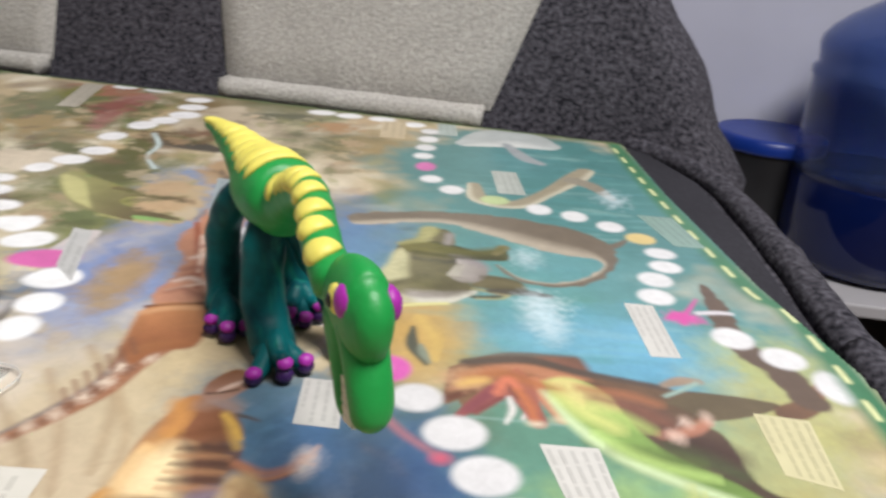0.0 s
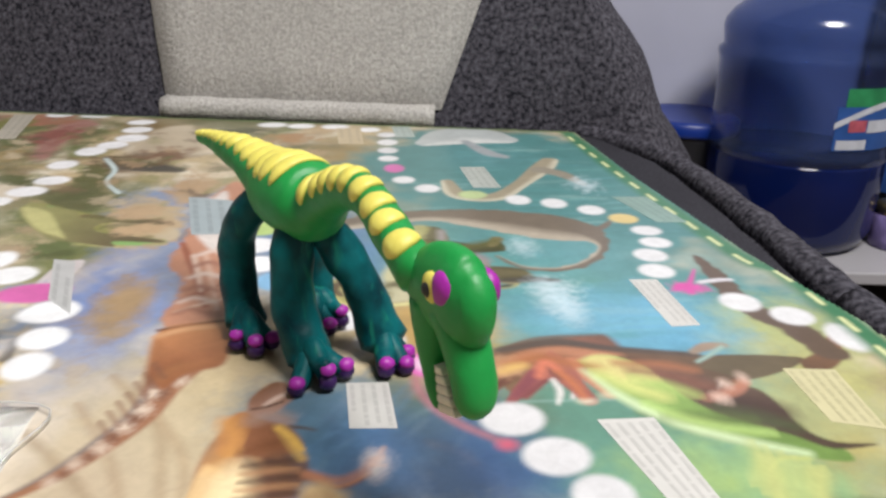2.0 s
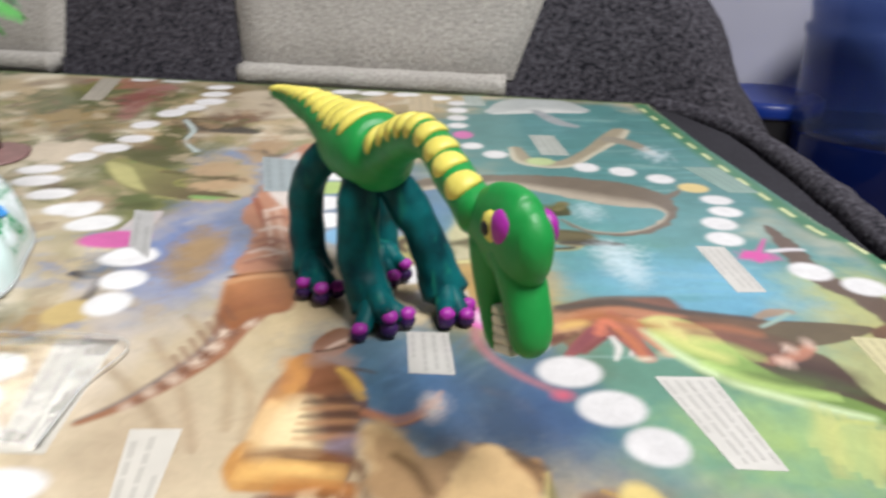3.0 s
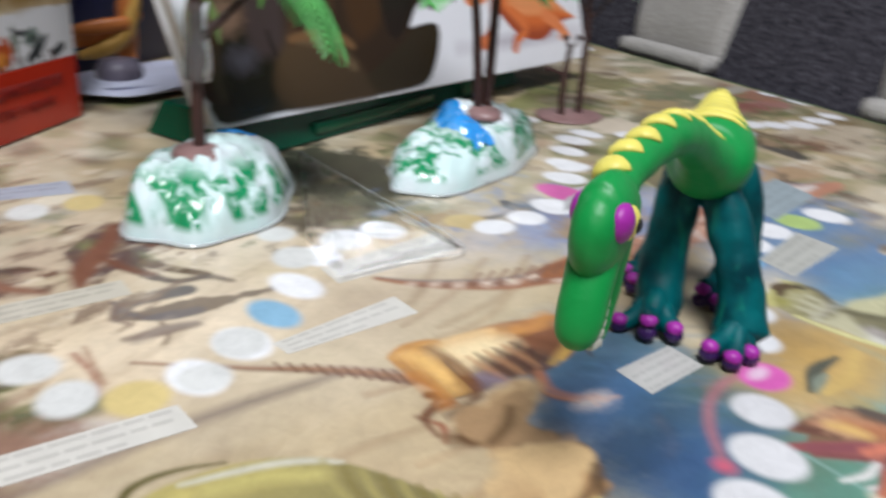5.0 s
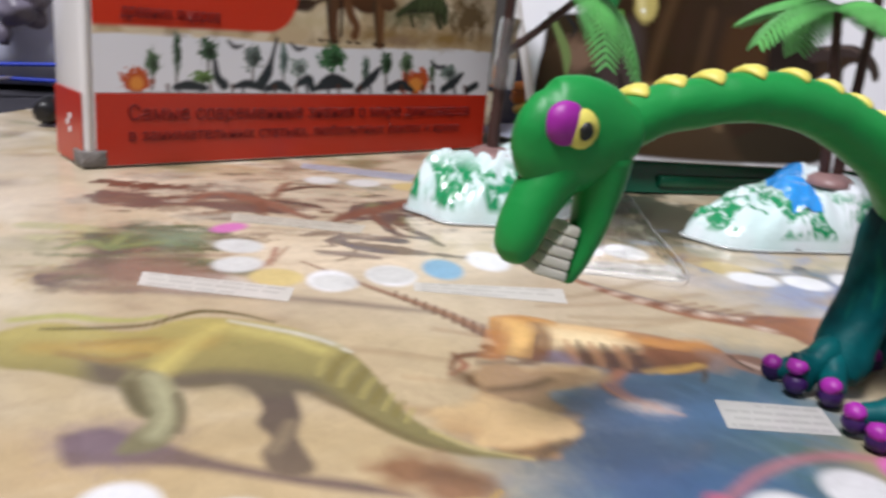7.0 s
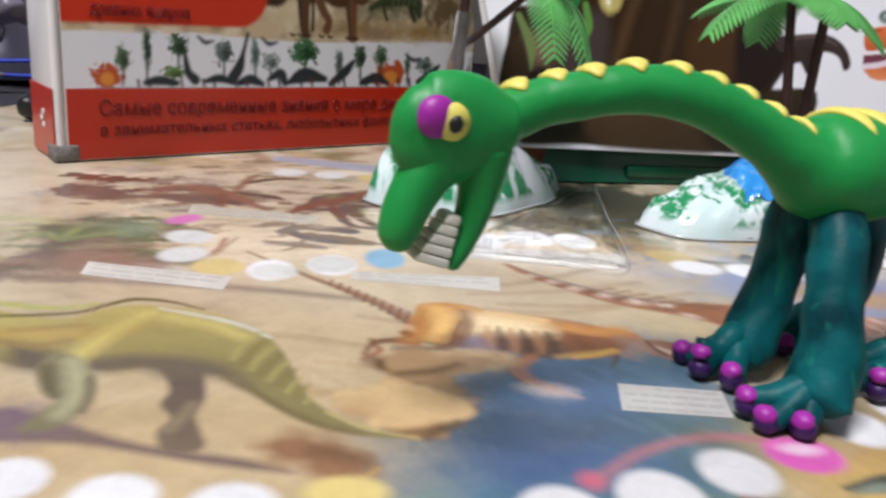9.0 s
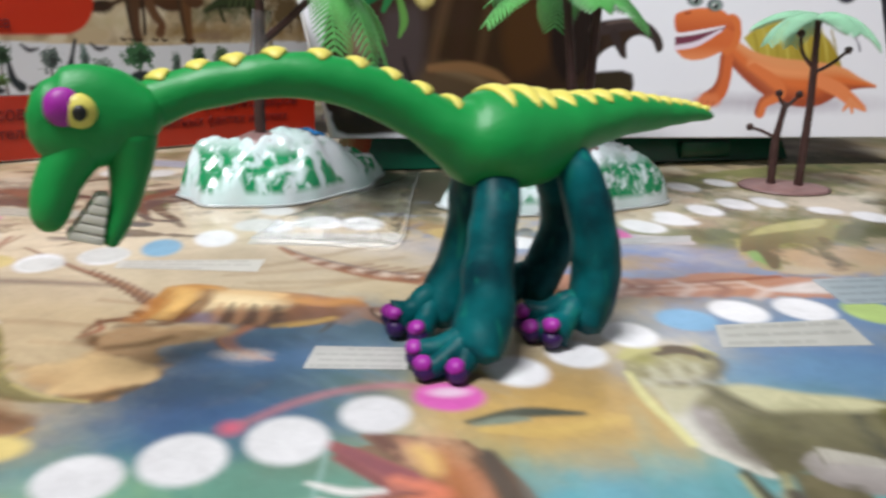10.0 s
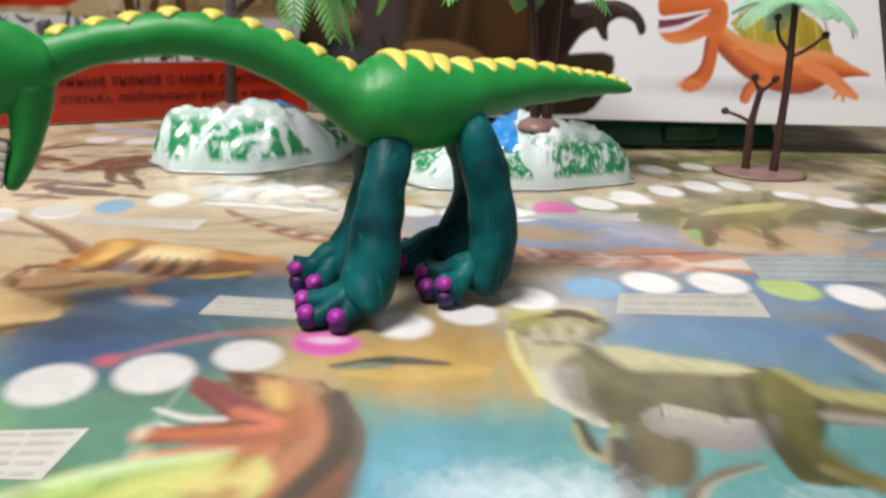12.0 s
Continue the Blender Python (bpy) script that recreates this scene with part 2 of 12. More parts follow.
under(sofa, part("piping", sweep([(x * 1000 + 11, y * 1000 + 4, -7.5, 8.4, 9.0) for x, y in EDGE], 18, 5, (0, 0, 1), lumps=1.4), FABRIC_DARK, sofa, "thick speckled roll along the seat edge"))

# the arm across the far end of the seat: it leans back and narrows towards its outer end
ARM_Y, ARM_LEAN, ARM_SKEW = 0.658, 0.24, 0.071


def arm_right(z):
    """The outer end of the arm at a height."""
    return float(np.interp(z, (-0.03, -0.012, 0.0, 0.02, 0.045, 0.07, 0.10, 0.31), (0.205, 0.194, 0.182, 0.174, 0.166, 0.148, 0.122, 0.10)))


arm = bmesh.new()
rings = []
for z in [-0.20, -0.03, -0.01, 0.005, 0.02, 0.035, 0.05, 0.065, 0.08, 0.11, 0.16, 0.22, 0.28, 0.31]:
    ring = []
    right, y0 = arm_right(z), ARM_Y + max(z, -0.02) * ARM_LEAN
    for x in np.linspace(-1.1, right - 0.035, 40):
        ring.append(arm.verts.new((x, y0 - ARM_SKEW * x + 0.004 * noise.noise(Vector((x * 9, 0, z * 14))), z)))
    for a in np.linspace(0, math.pi / 2, 7)[1:]:
        ring.append(arm.verts.new((right - 0.035 + 0.035 * math.sin(a), y0 - ARM_SKEW * right + 0.06 * (1 - math.cos(a)), z)))
    ring.append(arm.verts.new((right, y0 + 0.25, z)))
    rings.append(ring)
for a, b in zip(rings, rings[1:]):
    for n in range(len(a) - 1):
        arm.faces.new((a[n], a[n + 1], b[n + 1], b[n]))
top = arm.verts.new((-1.1, ARM_Y + 0.33, 0.33))
for n in range(len(rings[-1]) - 1):
    arm.faces.new((rings[-1][n], rings[-1][n + 1], top))
bmesh.ops.recalc_face_normals(arm, faces=arm.faces)
under(sofa, part("arm", arm, FABRIC_DARK, sofa, "speckled charcoal arm"))


def arm_face(x, z):
    """The front of the arm's upholstery."""
    return ARM_Y + max(z, -0.02) * ARM_LEAN - ARM_SKEW * x


def cream_panel(left, right, flare=0.35):
    """A padded cream field in the arm, wider at its top, with a narrow ledge at its foot."""
    bm = bmesh.new()
    rows, depth = [], 0.010
    for z in np.linspace(0.008, 0.30, 20):
        row = []
        for n, x in enumerate(np.linspace(left - 0.15 * z, right + flare * z, 26)):
            side = min(n, 25 - n)
            puff = depth * min(1, side / 2.0) ** 0.5 * min(1, 0.4 + (z - 0.008) * 40) + 0.0012 * noise.noise(Vector((x * 40, z * 40, 2)))
            row.append(bm.verts.new((x, arm_face(x, z) - 0.001 - puff, z)))
        rows.append(row)
    for a, b in zip(rows, rows[1:]):
        for n in range(25):
            bm.faces.new((a[n], a[n + 1], b[n + 1], b[n]))
    bmesh.ops.recalc_face_normals(bm, faces=bm.faces)
    under(sofa, part("cream_panel", bm, FABRIC_CREAM, sofa, "padded cream fabric panel"))
    bm = bmesh.new()
    rows = []
    for x in np.linspace(left, right - 0.002, 24):
        y, w = arm_face(x, 0), 0.0008 * noise.noise(Vector((x * 60, 0, 5)))
        rows.append([bm.verts.new((x, y + dy, z + w)) for dy, z in ((0.0, -0.003), (-0.018, -0.003), (-0.020, 0.004), (-0.019, 0.010), (-0.016, 0.0125), (0.0, 0.0125))])
    for a, b in zip(rows, rows[1:]):
        for n in range(5):
            bm.faces.new((a[n], b[n], b[n + 1], a[n + 1]))
    bm.faces.new(rows[0])
    bm.faces.new(rows[-1][::-1])
    bmesh.ops.recalc_face_normals(bm, faces=bm.faces)
    under(sofa, part("cream_ledge", bm, FABRIC_CREAM, sofa, "narrow cream fabric strip at the foot of the panel"))


cream_panel(-0.2035, 0.0035)
cream_panel(-0.478, -0.360, 0.05)

# ======== the game board ========
BOARD = [(-0.75, -0.12), (0.215, -0.12), (0.170, 0.3286), (0.1488, 0.3992), (0.1214, 0.523), (0.1022, 0.6328), (-0.62, 0.672), (-0.75, 0.55)]


class Print:
    """The printed picture: a colour for each point of a fine grid."""

    def __init__(self, xs, ys):
        self.x, self.y = (a.ravel() for a in np.meshgrid(xs, ys))
        self.rgb = np.zeros((len(self.x), 3))
        self.nx, self.ny = len(xs), len(ys)

    def wobble(self, size, amount, seed, some=slice(None)):
        """A smooth random field made of a few waves."""
        px, py = self.x[some], self.y[some]
        rng = np.random.RandomState(seed)
        out = np.zeros(len(px))
        for _ in range(7):
            a, f, p = rng.uniform(0, 6.28), rng.uniform(0.5, 1.6) * 6.28 / size, rng.uniform(0, 6.28)
            out += np.sin((px * np.cos(a) + py * np.sin(a)) * f + p + 1.5 * np.sin((px * np.sin(a) - py * np.cos(a)) * f * 0.7 + p))
        return out / 7 * amount * 2

    def lay(self, cover, colour):
        cover = np.clip(cover, 0, 1)[:, None]
        self.rgb = self.rgb * (1 - cover) + np.array(colour, float).reshape(-1, 3) * cover

    def blob(self, x, y, rx, ry, turn, colour, soft=0.0012, rough=0.0, seed=1, amount=1.0):
        reach = 1.7 * max(rx, ry) + soft
        near = np.nonzero((np.abs(self.x - x) < reach) & (np.abs(self.y - y) < reach))[0]
        c, s = np.cos(np.radians(turn)), np.sin(np.radians(turn))
        px, py = (self.x[near] - x) * c + (self.y[near] - y) * s, (self.y[near] - y) * c - (self.x[near] - x) * s
        d = np.sqrt((px / rx) ** 2 + (py / ry) ** 2) - 1
        if rough:
            d = d + self.wobble(max(rx, ry) * 0.9, rough, seed, near) + self.wobble(max(rx, ry) * 0.25, rough * 0.5, seed + 7, near)
        cover = (np.clip(0.5 - d * min(rx, ry) / soft / 2, 0, 1) * amount)[:, None]
        self.rgb[near] = self.rgb[near] * (1 - cover) + np.array(colour, float) * cover

    def dabs(self, x, y, rx, ry, count, size, thin, palette, seed, amount=0.6, turn=None):
        """Many small brush dabs strewn over an oval."""
        rng = np.random.RandomState(seed)
        for k in range(count):
            a, r, s = rng.uniform(0, 6.28), np.sqrt(rng.uniform()), rng.uniform(*size)
            way = rng.uniform(0, 180) if turn is None else turn + rng.uniform(-12, 12)
            self.blob(x + rx * r * np.cos(a), y + ry * r * np.sin(a), s, s * rng.uniform(*thin), way, palette[rng.randint(len(palette))], 0.0009, 0.4, seed + k, amount * rng.uniform(0.5, 1.0))

    def stroke(self, points, colour, soft=0.0009, belly=None, back=None, bands=None, rough=0.0, seed=1):
        """A tapered brush stroke through rows of x, y, half width; belly and back tint its two sides, bands cross it."""
        rows = spline(points, 5)
        lo, hi = rows[:, :2].min(0) - rows[:, 2].max() * 1.8, rows[:, :2].max(0) + rows[:, 2].max() * 1.8
        near = np.nonzero((self.x > lo[0]) & (self.x < hi[0]) & (self.y > lo[1]) & (self.y < hi[1]))[0]
        px, py = self.x[near], self.y[near]
        best, side, along = np.full(len(near), 1e9), np.zeros(len(near)), np.zeros(len(near))
        run = 0.0
        for a, b in zip(rows, rows[1:]):
            d = b[:2] - a[:2]
            n = np.hypot(*d) + 1e-9
            t = np.clip(((px - a[0]) * d[0] + (py - a[1]) * d[1]) / n ** 2, 0, 1)
            qx, qy, w = px - a[0] - t * d[0], py - a[1] - t * d[1], a[2] + t * (b[2] - a[2])
            away = np.hypot(qx, qy) - w
            closer = away < best
            best = np.where(closer, away, best)
            side = np.where(closer, (qx * -d[1] + qy * d[0]) / n / np.maximum(w, 1e-5), side)
            along = np.where(closer, run + t * n, along)
            run += n
        if rough:
            best = best + self.wobble(0.012, rough, seed, near)
        tone = np.tile(np.array(colour, float), (len(near), 1))
        for tint, way in ((back, side), (belly, -side)):
            if tint is not None:
                k = np.clip((way - 0.1) / 0.6, 0, 1)[:, None]
                tone = tone * (1 - k) + np.array(tint) * k
        if bands is not None:
            k = (np.sin(along * 6.28 / bands[0]) * np.clip(side + 0.9, 0, 1) > 0.25)[:, None] * 0.55
            tone = tone * (1 - k) + np.array(bands[1]) * k
        cover = np.clip(0.5 - best / soft / 2, 0, 1)[:, None]
        self.rgb[near] = self.rgb[near] * (1 - cover) + tone * cover

    def shape(self, outline, colour, soft=0.0006, fade=None, rough=0.0, seed=1):
        """A filled shape with a curved outline; fade is a line x0, y0, x1, y1 along which its colour turns into another."""
        pts = spline(outline + outline[:1], 4)
        lo, hi = pts.min(0) - 0.002 - soft, pts.max(0) + 0.002 + soft
        near = np.nonzero((self.x > lo[0]) & (self.x < hi[0]) & (self.y > lo[1]) & (self.y < hi[1]))[0]
        px, py = self.x[near], self.y[near]
        away, within = np.full(len(near), 1e9), np.zeros(len(near), bool)
        for (ax, ay), (bx, by) in zip(pts, pts[1:]):
            dx, dy = bx - ax, by - ay
            t = np.clip(((px - ax) * dx + (py - ay) * dy) / (dx * dx + dy * dy + 1e-14), 0, 1)
            away = np.minimum(away, np.hypot(px - ax - t * dx, py - ay - t * dy))
            within ^= ((ay > py) != (by > py)) & (px < dx * (py - ay) / (dy if abs(dy) > 1e-12 else 1e-12) + ax)
        d = np.where(within, -away, away)
        if rough:
            d = d + self.wobble(0.010, rough, seed, near)
        tone = np.tile(np.array(colour, float), (len(near), 1))
        if fade is not None:
            x0, y0, x1, y1, other = fade
            k = np.clip(((px - x0) * (x1 - x0) + (py - y0) * (y1 - y0)) / ((x1 - x0) ** 2 + (y1 - y0) ** 2), 0, 1)[:, None]
            tone = tone * (1 - k) + np.array(other) * k
        cover = np.clip(0.5 - d / soft / 2, 0, 1)[:, None]
        self.rgb[near] = self.rgb[near] * (1 - cover) + tone * cover

    def plate(self, corners, colour, soft=0.0012):
        """A filled outline with straight sides, given in anticlockwise order."""
        d = np.full(len(self.x), -1e9)
        for (ax, ay), (bx, by) in zip(corners, corners[1:] + corners[:1]):
            n = math.hypot(bx - ax, by - ay)
            d = np.maximum(d, ((self.x - ax) * (by - ay) - (self.y - ay) * (bx - ax)) / n)
        self.lay(0.5 - d / soft / 2, colour)


def spread(*stops):
    """Grid lines at steps that vary from stretch to stretch: start, step, next start, step, ..., end."""
    out = []
    for a, step, b in zip(stops[::2], stops[1::2], stops[2::2]):
        out += list(np.arange(a, b - step * 0.3, step))
    return np.array(out + [stops[-1]])


# art begins
pr = Print(spread(-0.75, 0.004, -0.42, 0.0018, -0.22, 0.0009, 0.17, 0.0016, 0.215), spread(-0.12, 0.0030, -0.02, 0.0013, 0.12, 0.0008, 0.42, 0.0013, 0.52, 0.0020, 0.672))
pr.rgb[:] = (0.42, 0.33, 0.20)
# ground tones of sand, scrub and rock
mix = pr.wobble(0.09, 1.0, 3)
pr.lay(0.5 + 1.2 * mix, (0.464, 0.396, 0.284))
pr.lay(0.9 * pr.wobble(0.05, 1.0, 5) - 0.05, (0.215, 0.163, 0.112))
pr.lay(0.9 * pr.wobble(0.06, 1.0, 9) - 0.12, (0.172, 0.181, 0.077))
pr.lay(1.0 * pr.wobble(0.045, 1.0, 12) - 0.15, (0.602, 0.542, 0.430))
# scrub along the far side
pr.blob(-0.2721, 0.5758, 0.0402, 0.0387, 5, (0.108, 0.1, 0.038), soft=0.02, rough=0.35, seed=20)
pr.blob(-0.1693, 0.4474, 0.0256, 0.0305, 5, (0.081, 0.1, 0.04), soft=0.02, rough=0.35, seed=21)
pr.blob(-0.1543, 0.6412, 0.0491, 0.0199, 6, (0.09, 0.09, 0.041), soft=0.02, rough=0.35, seed=22)
pr.blob(-0.0808, 0.5627, 0.0287, 0.0209, 5, (0.1, 0.1, 0.047), soft=0.02, rough=0.35, seed=23)
pr.blob(-0.1962, 0.6179, 0.0236, 0.0190, 6, (0.189, 0.133, 0.063), soft=0.02, rough=0.35, seed=24)
pr.blob(-0.1843, 0.4192, 0.0186, 0.0228, 5, (0.111, 0.133, 0.043), soft=0.02, rough=0.35, seed=25)
pr.blob(-0.1298, 0.6437, 0.0370, 0.0238, 6, (0.133, 0.133, 0.069), soft=0.02, rough=0.35, seed=26)
pr.blob(-0.0572, 0.5504, 0.0211, 0.0283, 5, (0.253, 0.186, 0.083), soft=0.02, rough=0.35, seed=27)
pr.blob(-0.2458, 0.5066, 0.0161, 0.0273, 5, (0.126, 0.111, 0.045), soft=0.02, rough=0.35, seed=28)
pr.blob(-0.0467, 0.0752, 0.0261, 0.0108, 116, (0.111, 0.122, 0.043), soft=0.012, rough=0.4, seed=40)
pr.blob(-0.0561, 0.0947, 0.0102, 0.0244, 116, (0.068, 0.057, 0.022), soft=0.012, rough=0.4, seed=41)
pr.blob(-0.1405, 0.0880, 0.0604, 0.0141, 120, (0.184, 0.111, 0.069), soft=0.012, rough=0.4, seed=42)
pr.blob(-0.1676, 0.1343, 0.0308, 0.0152, 120, (0.184, 0.111, 0.069), soft=0.012, rough=0.4, seed=43)
pr.blob(-0.4057, 0.7229, 0.0682, 0.0495, 79, (0.081, 0.111, 0.045), soft=0.014, rough=0.4, seed=60)
pr.blob(-0.2739, 0.5783, 0.0512, 0.0421, 76, (0.111, 0.122, 0.054), soft=0.014, rough=0.4, seed=61)
pr.blob(-0.2153, 0.4437, 0.0239, 0.0193, 75, (0.207, 0.186, 0.101), soft=0.014, rough=0.4, seed=62)
pr.blob(-0.1939, 0.2482, 0.0315, 0.0261, 74, (0.122, 0.122, 0.068), soft=0.014, rough=0.4, seed=63)
pr.blob(-0.1462, 0.2467, 0.0211, 0.0137, 73, (0.13, 0.122, 0.062), soft=0.014, rough=0.4, seed=64)
# pale sand
pr.blob(-0.0785, 0.1721, 0.0723, 0.0175, 72, (0.478, 0.392, 0.259), soft=0.03, rough=0.25, seed=80)
pr.blob(-0.0411, 0.1428, 0.0596, 0.0220, 71, (0.35, 0.264, 0.15), soft=0.03, rough=0.25, seed=81)
pr.blob(-0.0593, 0.2303, 0.0321, 0.0158, 72, (0.438, 0.344, 0.214), soft=0.03, rough=0.25, seed=82)
pr.blob(-0.0062, 0.1704, 0.0454, 0.0129, 71, (0.307, 0.223, 0.129), soft=0.03, rough=0.25, seed=83)
pr.blob(-0.1324, 0.1339, 0.0460, 0.0207, 72, (0.399, 0.324, 0.209), soft=0.03, rough=0.25, seed=84)
pr.blob(-0.0737, 0.2502, 0.0298, 0.0400, 4, (0.411, 0.332, 0.21), soft=0.012, rough=0.2, seed=90)
pr.blob(-0.1044, 0.2734, 0.0103, 0.0226, 4, (0.39, 0.344, 0.247), soft=0.012, rough=0.2, seed=91)
pr.blob(-0.0636, 0.2727, 0.0069, 0.0176, 4, (0.431, 0.324, 0.156), soft=0.012, rough=0.2, seed=92)
pr.blob(0.0536, 0.1261, 0.0121, 0.0119, 108, (0.385, 0.285, 0.161), soft=0.016, rough=0.25, seed=100)
pr.blob(0.0319, 0.1799, 0.0261, 0.0128, 108, (0.346, 0.25, 0.136), soft=0.016, rough=0.25, seed=101)
pr.blob(0.0547, 0.1522, 0.0278, 0.0052, 107, (0.321, 0.217, 0.124), soft=0.016, rough=0.25, seed=102)
pr.blob(-0.0088, 0.1859, 0.0166, 0.0098, 110, (0.247, 0.158, 0.083), soft=0.016, rough=0.25, seed=103)
pr.blob(0.0182, 0.2073, 0.0131, 0.0119, 108, (0.289, 0.217, 0.139), soft=0.016, rough=0.25, seed=104)
# sand ripples
pr.stroke([(-0.0698, 0.1118, 0.0009), (-0.0583, 0.1554, 0.0013), (-0.0356, 0.1974, 0.0009), (-0.0187, 0.2338, 0.0006)], (0.24, 0.164, 0.094), rough=0.002, seed=220, soft=0.0022)
pr.stroke([(-0.0597, 0.1107, 0.0012), (-0.0486, 0.1539, 0.0012), (-0.0284, 0.1949, 0.0008), (-0.0098, 0.2288, 0.0005)], (0.221, 0.151, 0.092), rough=0.002, seed=221, soft=0.0022)
pr.stroke([(-0.0504, 0.1097, 0.0014), (-0.0428, 0.153, 0.0011), (-0.0217, 0.1925, 0.0008), (-0.0015, 0.2242, 0.0005)], (0.203, 0.138, 0.09), rough=0.002, seed=222, soft=0.0022)
pr.stroke([(-0.0481, 0.1085, 0.0008), (-0.0342, 0.1517, 0.001), (-0.0154, 0.1903, 0.0007), (-0.0002, 0.2234, 0.0005)], (0.24, 0.164, 0.094), rough=0.002, seed=223, soft=0.0022)
pr.stroke([(-0.0397, 0.1076, 0.001), (-0.0291, 0.1509, 0.001), (-0.0095, 0.1882, 0.0007), (0.0072, 0.2193, 0.0005)], (0.221, 0.151, 0.092), rough=0.002, seed=224, soft=0.0022)
pr.stroke([(-0.0319, 0.1067, 0.0011), (-0.0215, 0.1497, 0.0009), (-0.0039, 0.1862, 0.0007), (0.0141, 0.2154, 0.0004)], (0.203, 0.138, 0.09), rough=0.002, seed=225, soft=0.0022)
pr.stroke([(-0.03, 0.1057, 0.0006), (-0.017, 0.149, 0.0009), (0.0014, 0.1843, 0.0006), (0.0152, 0.2148, 0.0004)], (0.24, 0.164, 0.094), rough=0.002, seed=226, soft=0.0022)
pr.stroke([(-0.0229, 0.1049, 0.0008), (-0.0102, 0.148, 0.0008), (0.0064, 0.1825, 0.0006), (0.0216, 0.2112, 0.0004)], (0.221, 0.151, 0.092), rough=0.002, seed=227, soft=0.0022)
pr.stroke([(-0.0162, 0.1043, 0.001), (-0.0061, 0.1474, 0.0008), (0.0111, 0.1808, 0.0006), (0.0274, 0.2079, 0.0004)], (0.203, 0.138, 0.09), rough=0.002, seed=228, soft=0.0022)
# water
pr.blob(-0.1014, 0.3229, 0.0184, 0.0521, 4, (0.195, 0.250, 0.420), soft=0.01, rough=0.3, seed=110)
pr.blob(-0.1266, 0.4509, 0.0229, 0.0278, 5, (0.195, 0.257, 0.390), soft=0.01, rough=0.3, seed=111)
pr.blob(-0.1182, 0.3424, 0.0130, 0.0412, 4, (0.167, 0.225, 0.412), soft=0.01, rough=0.3, seed=112)
pr.blob(-0.1048, 0.2541, 0.0048, 0.0131, 4, (0.257, 0.274, 0.390), soft=0.01, rough=0.3, seed=113)
pr.blob(0.0247, 0.2389, 0.0275, 0.0425, 70, (0.057, 0.124, 0.195), soft=0.012, rough=0.2, seed=120)
pr.blob(-0.0111, 0.2469, 0.0186, 0.0179, 71, (0.081, 0.155, 0.219), soft=0.012, rough=0.2, seed=121)
pr.blob(0.0149, 0.2579, 0.0171, 0.0205, 71, (0.066, 0.131, 0.181), soft=0.012, rough=0.2, seed=122)
pr.blob(-0.0810, 0.4141, 0.0349, 0.0311, 73, (0.120, 0.195, 0.329), soft=0.012, rough=0.2, seed=123)
pr.blob(-0.0503, 0.3747, 0.0239, 0.0179, 72, (0.142, 0.225, 0.369), soft=0.012, rough=0.2, seed=124)
pr.blob(0.0024, 0.2364, 0.0295, 0.0223, 4, (0.068, 0.124, 0.181), soft=0.01, rough=0.2, seed=130)
pr.blob(-0.0228, 0.2593, 0.0227, 0.0183, 4, (0.090, 0.155, 0.210), soft=0.01, rough=0.2, seed=131)
pr.blob(0.0259, 0.2284, 0.0255, 0.0206, 3, (0.051, 0.100, 0.167), soft=0.01, rough=0.2, seed=132)
pr.blob(-0.0285, 0.3987, 0.0479, 0.0164, 108, (0.090, 0.167, 0.299), soft=0.01, rough=0.2, seed=140)
pr.blob(-0.0657, 0.4052, 0.0486, 0.0109, 109, (0.131, 0.210, 0.329), soft=0.01, rough=0.2, seed=141)
pr.blob(0.0175, 0.2465, 0.0343, 0.0155, 108, (0.090, 0.142, 0.195), soft=0.01, rough=0.2, seed=142)
pr.blob(0.0359, 0.2395, 0.0192, 0.0150, 107, (0.073, 0.142, 0.225), soft=0.01, rough=0.2, seed=143)
pr.blob(-0.0945, 0.3726, 0.0334, 0.0122, 110, (0.195, 0.240, 0.348), soft=0.01, rough=0.2, seed=144)
# the sea
pr.blob(0.0413, 0.5455, 0.0872, 0.0837, 5, (0.070, 0.187, 0.187), soft=0.016, rough=0.12, seed=150)
pr.blob(0.0820, 0.4586, 0.0964, 0.0790, 5, (0.077, 0.200, 0.200), soft=0.016, rough=0.12, seed=151)
pr.blob(0.0873, 0.3362, 0.0698, 0.0634, 4, (0.091, 0.230, 0.230), soft=0.016, rough=0.12, seed=152)
pr.blob(0.0873, 0.2547, 0.0522, 0.0513, 4, (0.105, 0.245, 0.187), soft=0.016, rough=0.12, seed=153)
pr.blob(0.0363, 0.3840, 0.0559, 0.0613, 4, (0.095, 0.230, 0.230), soft=0.016, rough=0.12, seed=154)
pr.blob(0.0548, 0.3406, 0.0433, 0.0274, 106, (0.119, 0.286, 0.245), soft=0.012, rough=0.1, seed=160)
pr.blob(0.0363, 0.3927, 0.0340, 0.0332, 106, (0.099, 0.252, 0.230), soft=0.012, rough=0.1, seed=161)
pr.blob(0.0629, 0.2789, 0.0333, 0.0238, 106, (0.095, 0.215, 0.160), soft=0.012, rough=0.1, seed=162)
pr.blob(0.0292, 0.3494, 0.0313, 0.0120, 107, (0.136, 0.261, 0.230), soft=0.012, rough=0.1, seed=163)
pr.blob(0.0618, 0.3158, 0.0278, 0.0179, 4, (0.077, 0.252, 0.286), soft=0.02, rough=0.2, seed=170)
pr.blob(0.0473, 0.3334, 0.0189, 0.0250, 4, (0.102, 0.272, 0.300), soft=0.02, rough=0.2, seed=171)
pr.blob(0.0878, 0.3090, 0.0233, 0.0129, 4, (0.095, 0.265, 0.286), soft=0.02, rough=0.2, seed=172)
